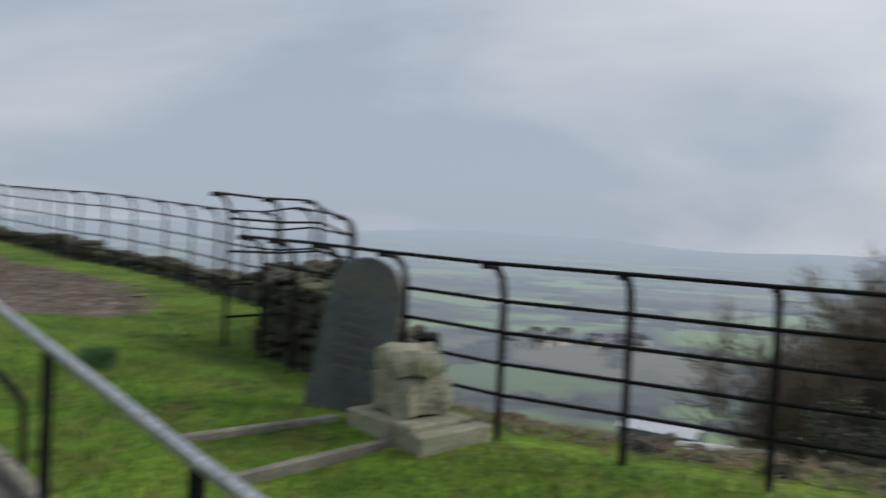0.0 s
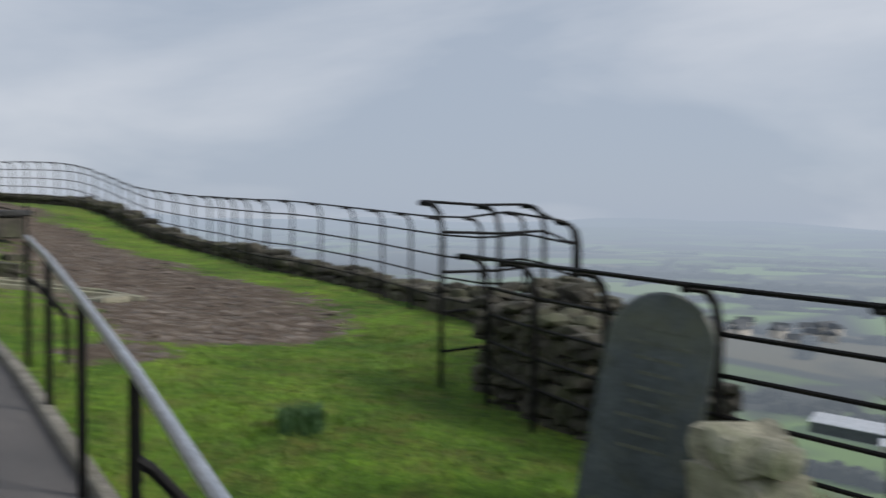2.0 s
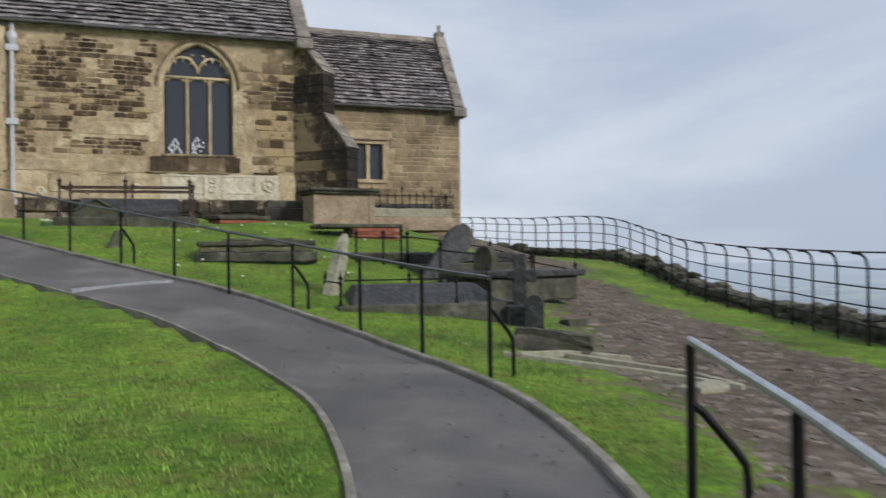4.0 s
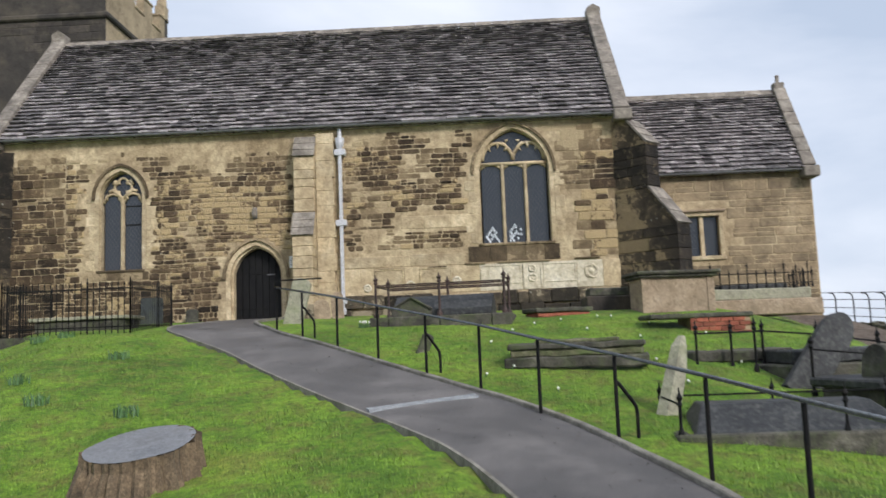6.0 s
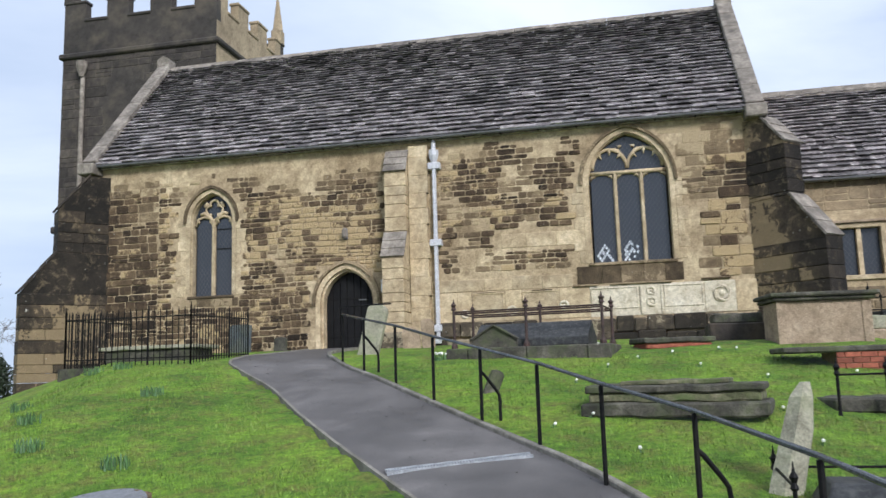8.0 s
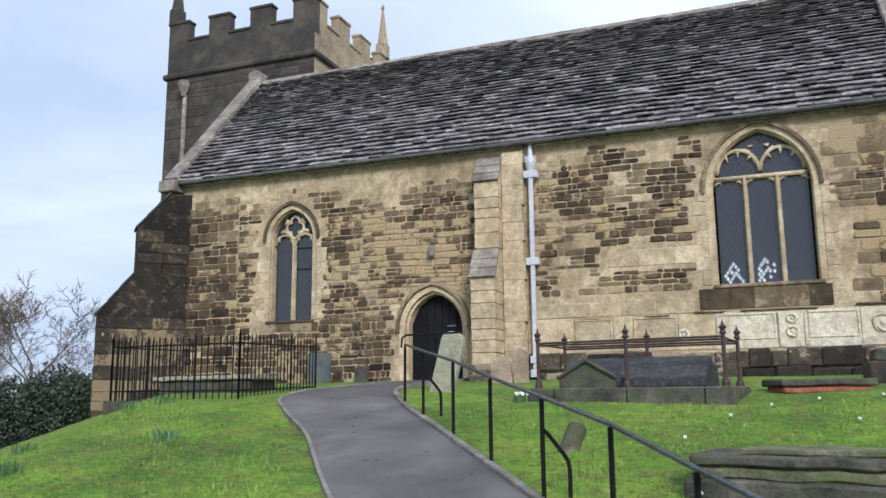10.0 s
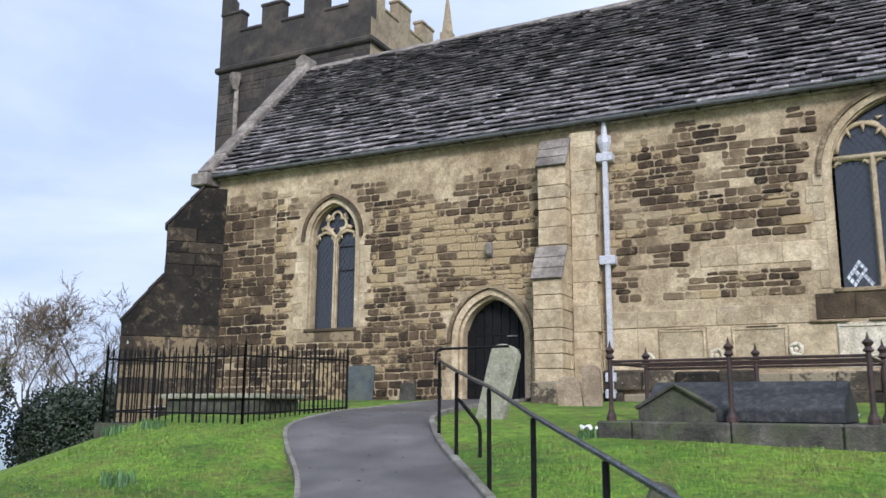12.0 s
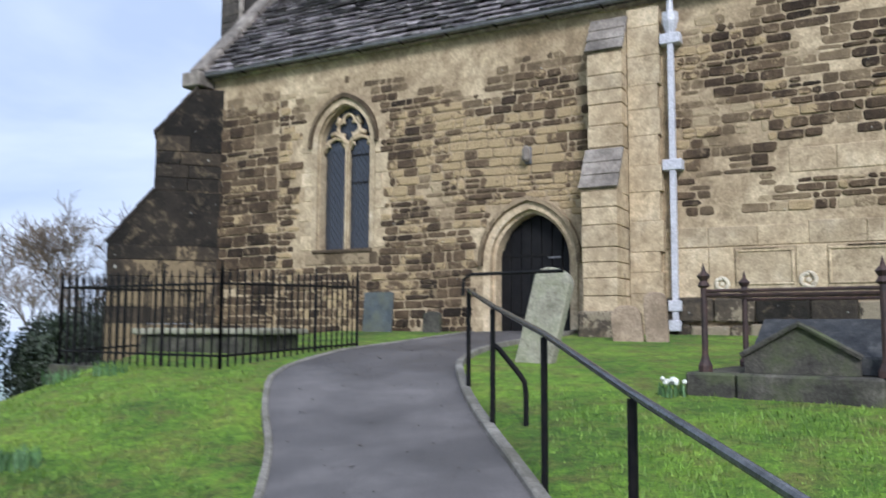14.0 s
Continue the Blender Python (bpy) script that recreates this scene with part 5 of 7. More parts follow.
tube(_bm, [(1.0, -0.12, 4.5), (1.0, -0.12, 11.0)], 0.09, 8)
lathe(_bm, [(0.09, 10.8), (0.22, 11.15), (0.22, 11.35)], 1.0, -0.2, 8)
part("downpipe", _bm, M_COPING, tower, "pale stone-coloured downpipe")
part("roof", boxed(0.36, _tw - 0.36, 0.36, _td - 0.36, 12.39, 12.5), M_LEAD, tower)

_r = random.Random(19)
_items = []
for _cx, _cz, _w, _h in lay_stones(_r, 0.02, _tw - 0.02, 4.5, 11.5, lambda x, z: 2.2 < x < 3.4 and 8.6 < z < 11.0, (0.26, 0.40), (0.35, 0.8)):
    _vs, _fs = shaped_stone(_r, _w, _h, _r.uniform(0.010, 0.02))
    _items.append(([(x + _cx, y, z + _cz) for x, y, z in _vs], _fs))
_ob = joined("tower_stonework", _items, M_TOWER_I, "dark coursed tower blocks")
_ob.parent = tower

# Wall fittings
_fx = thing("alarm_box", "small white alarm box under the eaves", "alarm box", at=(-11.2, WY - 0.03, 7.95))
part("case", boxed(-0.14, 0.14, -0.08, 0.03, -0.2, 0.2, 0.02), M_WHITE, _fx)
part("lamp_base", boxed(-0.10, 0.10, -0.06, 0.03, -0.24, -0.202, 0.01), M_LEAD, _fx)
_fx = thing("wall_lamp", "small grey lantern on a stone above the door", "lamp", at=(-3.87, WY - 0.04, 6.1))
part("back_plate", boxed(-0.06, 0.06, -0.02, 0.04, -0.15, 0.15, 0.01), M_LEAD, _fx)
_bm = bmesh.new()
lathe(_bm, [(0.05, -0.12), (0.075, -0.08), (0.075, 0.08), (0.03, 0.15)], 0, -0.09, 8)
part("lantern", _bm, M_COPING, _fx)
_fx = thing("notice_plate", "small white notice fixed beside the door", "notice", at=(-2.83, WY - 0.06, 4.68))
part("plate", boxed(-0.09, 0.09, -0.015, 0.04, -0.16, 0.16, 0.004), M_WHITE, _fx)
for _k in range(4):
    part("text_line", boxed(-0.06, 0.06, -0.019, -0.016, 0.09 - _k * 0.06, 0.11 - _k * 0.06), M_LEAD, _fx)


# ---- rails beside the path ----
def handrail(label, posts, brace_at, rail_material, loop_end=None, tail=None):
    """Round posts with one top rail; a bent brace behind some of the posts."""
    x, y = posts[0]
    r = thing("handrail", label, "handrail", at=(x, y, land(x, y)))
    o = r.location.copy()
    tops = []
    for i, (px, py) in enumerate(posts):
        z = land(px, py)
        bm = bmesh.new()
        tube(bm, [(px - o.x, py - o.y, z - o.z - 0.15), (px - o.x, py - o.y, z - o.z + 0.88)], 0.021, 10)
        part("post", bm, M_IRON, r)
        tops.append(Vector((px - o.x, py - o.y, z - o.z + 0.90)))
        if i in brace_at:
            nx, ny = posts[min(i + 1, len(posts) - 1)]
            qx, qy = posts[max(i - 1, 0)]
            d = Vector((nx - qx, ny - qy, 0)).normalized()
            s = Vector((d.y, -d.x, 0)) * (1 if brace_at[i] > 0 else -1)
            b = Vector((px - o.x, py - o.y, z - o.z))
            bm = bmesh.new()
            tube(bm, [b + Vector((0, 0, 0.62)), b + s * 0.05 + Vector((0, 0, 0.58)), b + s * 0.20 + Vector((0, 0, 0.40)), b + s * 0.24 + Vector((0, 0, 0.34)), b + s * 0.25 + Vector((0, 0, 0.26)), b + s * 0.25 + Vector((0, 0, -0.15))], 0.02, 8)
            part("brace", bm, M_IRON, r)
    bm = bmesh.new()
    line = list(tops)
    if loop_end:
        line += [line[-1] + Vector(loop_end)]
    tube(bm, line, 0.020, 10)
    part("rail", bm, rail_material, r, "wet top rail")
    if loop_end is None and tail is not None:
        bm = bmesh.new()
        tube(bm, [tops[-1] + Vector((-0.06, 0, -0.05)), tops[-1] + Vector((-0.05, 0, 0.10)), tops[-1] + Vector((0.02, 0, 0.14)), tops[-1] + Vector(tail)], 0.016, 8)
        part("end_bar", bm, M_IRON, r)
    return r


def spaced(a, b, n):
    return [tuple(Vector(a).lerp(Vector(b), i / (n - 1))) for i in range(n)]


RAIL_UP = [(4.60, 10.14), (4.42, 11.5), (4.12, 12.9), (3.57, 14.31), (2.87, 15.55), (2.18, 16.74), (1.40, 17.78), (0.57, 18.88), (-0.27, 20.03), (-1.10, 21.10), (-1.83, 22.15)]
handrail("black tubular handrail climbing beside the footpath", RAIL_UP, {0: 1, 3: 1, 6: 1, 9: 1}, M_DARKRAIL, None, (0.95, -0.15, 0.14))
RAIL_LOW = [(3.92, 6.33), (3.46, 5.2), (2.99, 4.05), (2.50, 2.9), (1.98, 1.75), (1.44, 0.6), (0.9, -0.55), (0.3, -1.7), (-0.3, -2.9)]
handrail("wet steel handrail on black posts beside the lower path", RAIL_LOW, {0: -1, 3: -1, 6: -1}, M_WETRAIL)


# ---- estate fences with bowed tops ----
def estate_fence(label, line, height, lean, rails, group, spacing=0.9, start=0.0):
    """Flat uprights that bow over at the top, with round rails through them; line: (x, y) points."""
    pts = [Vector(p) for p in line]
    lengths = [0.0]
    for a, b in zip(pts, pts[1:]):
        lengths.append(lengths[-1] + (b - a).length)
    posts = []
    s = start
    while s <= lengths[-1] + 1e-6:
        j = next((k for k in range(len(pts) - 1) if lengths[k + 1] >= s - 1e-6), len(pts) - 2)
        u = (s - lengths[j]) / max(1e-6, lengths[j + 1] - lengths[j])
        posts.append((pts[j].lerp(pts[j + 1], u), (pts[j + 1] - pts[j]).normalized()))
        s += spacing
    f = thing("estate_fence", label, "fence", group, at=(posts[0][0].x, posts[0][0].y, land(*posts[0][0])))
    o = f.location
    lines = [[] for _ in range(rails)]
    for p, d in posts:
        z = land(p.x, p.y) - o.z
        side = Vector((-d.y, d.x)) * lean
        at = lambda h, s: (p.x - o.x + side.x * s, p.y - o.y + side.y * s, z + h)  # noqa: E731
        bm = bmesh.new()
        tube(bm, [at(-0.3, 0), at(height - 0.20, 0), at(height - 0.08, 0.03), at(height - 0.02, 0.09), at(height, 0.16), at(height, 0.24)], 0.022, 6)
        part("post", bm, M_IRON, f)
        for k in range(rails):
            if k == rails - 1:
                lines[k].append(at(height + 0.015, 0.22))
            else:
                lines[k].append(at(0.28 + (height - 0.50) * k / (rails - 2), 0.0))
    for ln in lines:
        bm = bmesh.new()
        tube(bm, ln, 0.0125, 6)
        part("rail", bm, M_IRON, f)
    return f


# the lawn's fence, posts counted both ways from beside the slate headstone
FRONT = [(6.1, 4.05), (5.6, 3.35), (5.15, 2.6), (4.80, 1.80), (4.64, 1.06), (4.60, 0.31), (4.56, -0.44), (4.5, -2.0), (4.3, -5.0), (3.6, -9.0), (2.0, -14.0)]
_run = sum((Vector(b) - Vector(a)).length for a, b in zip(FRONT[:4], FRONT[1:5]))
estate_fence("black iron estate fence with bowed tops at the lawn's edge", FRONT, 1.07, -1, 5, "black iron fences", 0.775, _run % 0.775)
EAST = [(8.25, 4.35), (8.9, 5.6), (9.94, 7.84), (10.5, 9.06), (10.8, 10.5), (11.25, 12.3), (12.7, 15.7), (13.3, 18.7), (14.1, 21.9), (14.6, 25.0), (14.6, 29.0), (14.3, 33.0), (13.0, 38.0), (11.0, 44.0), (8.5, 50.0)]
estate_fence("long black iron estate fence with bowed tops along the ridge", EAST, 1.30, 1, 5, "black iron fences", 0.92)
estate_fence("short black iron return fence with bowed tops", [(8.25, 4.30), (7.5, 4.28), (6.7, 4.30), (6.05, 4.36)], 1.42, -1, 5, "black iron fences", 0.72)


# ---- dry-stone walls ----
def rock(rng, r):
    bm = bmesh.new()
    bmesh.ops.create_icosphere(bm, subdivisions=1, radius=1.0)
    sx, sy, sz = (rng.uniform(0.7, 1.3) for _ in range(3))
    k = rng.uniform(0, 50)
    for v in bm.verts:
        q = v.co * (1 + 0.35 * noise.noise(v.co * 1.3 + Vector((k, 0, 0))))
        v.co = Vector((max(-0.8, min(0.8, q.x * sx)), max(-0.8, min(0.8, q.y * sy)), max(-0.62, min(0.62, q.z * sz * 0.7)))) * r
    me = bpy.data.meshes.new("stone")
    bm.to_mesh(me)
    bm.free()
    me.materials.append(M_WALLSTONE)
    return me


_rng = random.Random(21)
ROCKS = [rock(_rng, 0.2) for _ in range(14)]


def rubble_wall(label, line, height, rng, thick=0.45, singles=300, ragged=0.5, size=1.0):
    x, y = line[0]
    w = thing("dry_stone_wall", label, "wall", at=(x, y, land(x, y)))
    o = w.location
    items = []
    count = 0
    pts = [Vector(p) for p in line]
    for a, b in zip(pts, pts[1:]):
        ln = (b - a).length
        d = (b - a).normalized()
        s = Vector((-d.y, d.x))
        t = 0.0
        while t < ln:
            h = height * (1 - ragged * max(0, noise.noise((a.x + d.x * t, a.y + d.y * t, 7.0))))
            z = 0.0
            while z < h:
                for side in (-1, 1):
                    p = a + d * (t + rng.uniform(-0.05, 0.05)) + s * side * thick * 0.32
                    k = rng.uniform(0.62, 1.15) * size
                    m = Matrix.Translation((p.x - o.x, p.y - o.y, land(p.x, p.y) - o.z + z)) @ Euler((rng.uniform(-0.3, 0.3), rng.uniform(-0.3, 0.3), rng.uniform(0, 6.3))).to_matrix().to_4x4() @ Matrix.Diagonal((k * 1.25, k * 1.1, k * (1.0 if size == 1.0 else 0.8), 1))
                    me = rng.choice(ROCKS)
                    if count < singles:
                        ob = new("stone", me)
                        ob.parent = w
                        ob.matrix_local = m
                        count += 1
                    else:
                        items.append(([tuple(m @ v.co) for v in me.vertices], [tuple(q.vertices) for q in me.polygons]))
                z += rng.uniform(0.13, 0.19) * (1.0 if size == 1.0 else 0.55)
            t += rng.uniform(0.19, 0.28) * (1.0 if size == 1.0 else 0.72)
    if items:
        ob = joined("loose_stones", items, M_WALLSTONE_I, "mossy grey wall stones")
        ob.parent = w
    return w


rubble_wall("broken mossy dry-stone wall end under the fence corner", [(6.35, 4.0), (7.0, 3.85), (7.8, 3.9), (8.5, 4.15)], 0.86, _rng, 0.42, 190, 0.3, 0.6)
rubble_wall("broken mossy dry-stone wall stub behind the headstone", [(6.2, 3.75), (5.85, 2.9), (5.55, 2.0)], 0.74, _rng, 0.42, 150, 0.45, 0.6)
rubble_wall("low tumbled dry-stone wall along the ridge fence", [(p[0] + 0.55, p[1]) for p in EAST[:13]], 0.30, _rng, 0.4, 295, 0.6)


# ---- graves and tombs ----
def slab_grave(name, label, cat, at, turn, tiers, material, group=""):
    """A low tomb of stacked slabs; tiers: (length, depth, height, material)."""
    g = thing(name, label, cat, group, at=(at[0], at[1], land(at[0], at[1]) - 0.06), turn=turn)
    z = 0.0
    for i, (w, d, h, mt) in enumerate(tiers):
        bm = bmesh.new()
        box(bm, -w / 2, w / 2, -d / 2, d / 2, z, z + h, min(0.025, h * 0.2))
        long = [e for e in bm.edges if abs(e.verts[0].co.x - e.verts[1].co.x) > 0.3]
        bmesh.ops.subdivide_edges(bm, edges=long, cuts=13, use_grid_fill=True)
        for v in bm.verts:
            q = v.co + Vector((at[0], at[1], 0))
            v.co += Vector((0.015 * noise.noise(q * 4), (0.035 * noise.noise(q * 3.1) + 0.02 * noise.noise(q * 9)) * (1 if v.co.y < 0 else -1), 0.022 * noise.noise(q * 2.6) + 0.010 * noise.noise(q * 8)))
        part("slab" if i else "base", bm, mt, g)
        z += h
    return g


def headstone(label, at, turn, w, h, t, lean, tip, material, round_top=0.5, name="headstone", lettering=0, sunk=0.15):
    """An upright stone with an arched head. lean: to its own right; tip: backwards (degrees)."""
    x, y = at
    hs = thing(name, label, "headstone", "churchyard headstones", at=(x, y, land(x, y)), turn=turn)
    m = Matrix.Rotation(radians(lean), 4, "Y") @ Matrix.Rotation(radians(-tip), 4, "X")
    bm = bmesh.new()
    half = w / 2
    rise = half * 2 * round_top
    pts = [(-half, -sunk), (-half, h - rise)]
    pts += [(-half * math.cos(a), h - rise + rise * math.sin(a)) for a in np.linspace(0, math.pi, 15)[1:-1]]
    pts += [(half, h - rise), (half, -sunk)]
    prism(bm, pts, -t / 2, t / 2)
    bmesh.ops.bevel(bm, geom=[e for e in bm.edges if abs(e.verts[0].co.y - e.verts[1].co.y) < 1e-5], offset=min(0.012, t * 0.2), segments=1, affect="EDGES")
    bmesh.ops.transform(bm, matrix=m, verts=bm.verts[:])
    part("stone", bm, material, hs)
    r = random.Random(int(w * 1000))
    for k in range(lettering):
        z = h - rise * 0.75 - k * (h - rise * 0.6) * 0.72 / max(1, lettering)
        ww = w * r.uniform(0.22, 0.62) * 0.5
        bm = boxed(-ww, ww, -t / 2 - 0.003, -t / 2 + 0.002, z, z + 0.016)
        bmesh.ops.transform(bm, matrix=m, verts=bm.verts[:])
        part("inscription_line", bm, M_MARK, hs, "worn illegible lettering")
    return hs


def spear_post(h, r=0.018, flare=True):
    bm = bmesh.new()
    prof = [(r * 2.2, 0.0), (r * 2.2, 0.05), (r * 1.3, 0.10), (r, 0.14), (r, h - 0.16), (r * 2.0, h - 0.14), (r * 1.1, h - 0.10), (r * 2.1, h - 0.06), (r * 0.7, h - 0.02), (0.003, h + 0.05)]
    lathe(bm, prof if flare else [(r, 0), (r, h - 0.06), (r * 1.8, h - 0.04), (0.003, h + 0.05)], n=8)
    return bm


# slate headstone by the fence, leaning to one side
headstone("leaning dark blue-grey slate headstone with worn inscription", (4.58, 2.14), -74, 0.50, 1.02, 0.075, 9, 6, M_SLATEGRAVE, 0.5, lettering=9)

# broken cross: a rough block on a square plinth
cr = thing("broken_cross", "lichened broken stone cross on a square plinth", "monument", at=(4.46, 1.58, land(4.46, 1.58)), turn=-112)
part("plinth", boxed(-0.30, 0.30, -0.25, 0.25, -0.05, 0.11, 0.015), M_PALEGRAVE, cr)


def rough_block(x0, x1, y0, y1, z0, z1, seed, cuts=4, k=0.05):
    bm = bmesh.new()
    box(bm, x0, x1, y0, y1, z0, z1)
    bmesh.ops.subdivide_edges(bm, edges=bm.edges[:], cuts=cuts, use_grid_fill=True)
    c = Vector(((x0 + x1) / 2, (y0 + y1) / 2, (z0 + z1) / 2))
    for v in bm.verts:
        d = v.co - c
        v.co = c + d * (0.94 - 0.10 * (abs(d.x) / (x1 - x0) + abs(d.y) / (y1 - y0) + abs(d.z) / (z1 - z0) - 0.9))
        v.co += Vector((noise.noise(v.co * 7 + Vector((seed, 0, 0))), noise.noise(v.co * 7 + Vector((0, seed, 0))), noise.noise(v.co * 7 + Vector((0, 0, seed))))) * k
    return bm


part("block", rough_block(-0.20, 0.20, -0.17, 0.17, 0.105, 0.36, 3.0), M_PALEGRAVE, cr, "rough carved block")
part("cross_arm", rough_block(-0.24, 0.25, -0.10, 0.06, 0.35, 0.48, 9.0), M_PALEGRAVE, cr, "broken cross arm")
part("cross_arm", rough_block(-0.05, 0.12, -0.19, 0.18, 0.36, 0.51, 5.0), M_PALEGRAVE, cr, "broken cross arm")


def kerb_run(label, pts, w, h, material, category="grave kerb"):
    x, y = pts[0]
    k = thing("grave_kerb", label, category, "grave kerbs", at=(x, y, land(x, y)))
    for a, b in zip(pts, pts[1:]):
        a, b = Vector(a), Vector(b)
        d = (b - a).normalized()
        s = Vector((-d.y, d.x)) * w / 2
        bm = bmesh.new()
        vs = []
        for p in (a, b):
            z = land(p.x, p.y) - k.location.z
            for q, zz in ((p - s, -0.06), (p + s, -0.06), (p + s, h), (p - s, h)):
                vs.append(bm.verts.new((q.x - x, q.y - y, z + zz)))
        for f in ((0, 1, 2, 3), (7, 6, 5, 4), (0, 4, 5, 1), (1, 5, 6, 2), (2, 6, 7, 3), (3, 7, 4, 0)):
            bm.faces.new([vs[i] for i in f])
        bmesh.ops.recalc_face_normals(bm, faces=bm.faces[:])
        bmesh.ops.bevel(bm, geom=bm.edges[:], offset=0.01, segments=1, affect="EDGES")
        part("kerb", bm, material, k)
    return k


kerb_run("thin mossy stone kerb round a grave in the lawn", [(4.35, 2.01), (3.55, 2.61), (3.27, 2.01), (4.33, 1.46)], 0.055, 0.04, M_KERB)
kerb_run("thick short stone kerb beside the broken cross", [(4.12, 1.36), (4.58, 1.12)], 0.12, 0.11, M_PALEGRAVE)
kerb_run("pale thin kerb round a sunken grave by the mud", [(5.33, 11.45), (6.55, 10.62), (7.25, 9.95), (7.15, 10.75), (6.2, 11.62)], 0.07, 0.06, M_PALEGRAVE)
kerb_run("pale kerb stones of a tumbled grave", [(5.45, 11.35), (6.3, 11.75), (7.0, 11.55)], 0.08, 0.07, M_PALEGRAVE)
cs = thing("fallen_stone", "mossy fallen grave stone block on the grass", "stone", at=(6.2, 11.95, land(6.2, 11.95)), turn=-28)
_bm = rough_block(-0.48, 0.48, -0.15, 0.15, -0.05, 0.33, 12.0, 3, 0.05)
for _v in _bm.verts:
    _v.co.z *= 1.0 - 0.35 * (_v.co.x + 0.55)
part("stone", _bm, M_GRAVE, cs)
cs = thing("flat_stone", "pale flat stone lying in the mud", "stone", at=(6.75, 9.9, land(6.75, 9.9)), turn=20)
part("stone", rough_block(-0.28, 0.28, -0.14, 0.14, -0.03, 0.07, 15.0, 3, 0.02), M_PALEGRAVE, cs)
cs = thing("flat_stone", "small grey stone lying in the grass", "stone", at=(7.74, 14.2, land(7.74, 14.2)), turn=10)
part("stone", rough_block(-0.2, 0.2, -0.12, 0.12, -0.03, 0.08, 17.0, 3, 0.03), M_GRAVE, cs)

# dark coped ledger with its kerb and small iron posts
lg = thing("ledger_tomb", "dark wet coped ledger stone in a stone kerb", "tomb", at=(5.55, 14.85, land(5.55, 14.4) - 0.02), turn=-3)
for _a in ((-1.35, 1.35, -0.72, -0.56, -0.25, 0.16), (-1.35, 1.35, 0.56, 0.72, -0.25, 0.16), (-1.35, -1.19, -0.558, 0.558, -0.25, 0.16), (1.19, 1.35, -0.558, 0.558, -0.25, 0.16)):
    part("kerb", boxed(*_a, 0.02), M_GRAVE, lg)
_bm = bmesh.new()
_lo = [_bm.verts.new(c) for c in ((-1.15, -0.54, 0.10), (1.15, -0.54, 0.10), (1.15, 0.54, 0.10), (-1.15, 0.54, 0.10))]
_hi = [_bm.verts.new(c) for c in ((-0.95, 0.02, 0.42), (0.85, 0.02, 0.42), (0.85, 0.42, 0.42), (-0.95, 0.42, 0.42))]
_bm.faces.new(_hi)
_bm.faces.new(_lo[::-1])
for _k in range(4):
    _bm.faces.new((_lo[_k], _lo[(_k + 1) % 4], _hi[(_k + 1) % 4], _hi[_k]))
bmesh.ops.bevel(_bm, geom=_bm.edges[:], offset=0.015, segments=1, affect="EDGES")
part("ledger", _bm, M_LEDGER, lg, "dark speckled ledger slab")
lr = thing("grave_railing", "rusty low iron grave railing round the ledger", "railing", "grave railings", at=(5.55, 14.85, land(5.55, 14.4) + 0.05), turn=-3)
for _x, _y in ((-1.30, -0.6), (-1.30, 0.64), (0.0, 0.64), (1.28, 0.64), (0.35, -0.64)):
    _ob = part("post", spear_post(0.48, 0.016), M_IRON, lr)
    _ob.location = (_x, _y, 0.05)
_bm = bmesh.new()
tube(_bm, [(-1.30, 0.64, 0.40), (1.28, 0.64, 0.40)], 0.012, 6)
tube(_bm, [(-1.30, -0.6, 0.40), (-1.30, 0.64, 0.40)], 0.012, 6)
part("rail", _bm, M_IRON, lr)

# leaning pale shaft beside it
ls = thing("leaning_shaft", "pale lichened broken stone shaft leaning in the grass", "headstone", "churchyard headstones", at=(4.36, 15.45, land(4.36, 15.45)), turn=20)
_bm = bmesh.new()
lathe(_bm, [(0.17, -0.2), (0.165, 0.1), (0.15, 0.5), (0.12, 0.78), (0.05, 0.90)], n=6)
for _v in _bm.verts:
    _v.co.y *= 0.72
    _v.co += Vector((_v.co.z * 0.26, 0, 0)) + Vector((noise.noise(_v.co * 5), noise.noise(_v.co * 5 + Vector((4, 0, 0))), 0)) * 0.035
part("shaft", _bm, M_PALEGRAVE, ls)

headstone("dark oval headstone tilted far over among railings", (6.58, 17.15), 8, 0.50, 1.28, 0.12, 40, 8, M_LEDGER, 0.75)
headstone("narrow round-topped grey headstone leaning slightly", (7.02, 15.95), -72, 0.46, 0.86, 0.15, 4, 3, M_GRAVE, 0.5)
headstone("small dark rounded footstone beside the path", (6.80, 13.62), -30, 0.26, 0.50, 0.10, 0, 2, M_LEDGER, 0.5)
cx = thing("stone_cross", "blackened stone cross with a broken arm", "monument", at=(6.76, 14.0, land(6.76, 14.0)), turn=-25)
_bm = bmesh.new()
box(_bm, -0.10, 0.10, -0.07, 0.07, -0.1, 1.02, 0.015)
box(_bm, 0.09, 0.24, -0.07, 0.07, 0.62, 0.80, 0.015)
box(_bm, -0.17, -0.09, -0.07, 0.07, 0.66, 0.78, 0.015)
box(_bm, -0.2, 0.2, -0.14, 0.14, -0.12, 0.30, 0.03)
part("cross", _bm, M_LEDGER, cx)

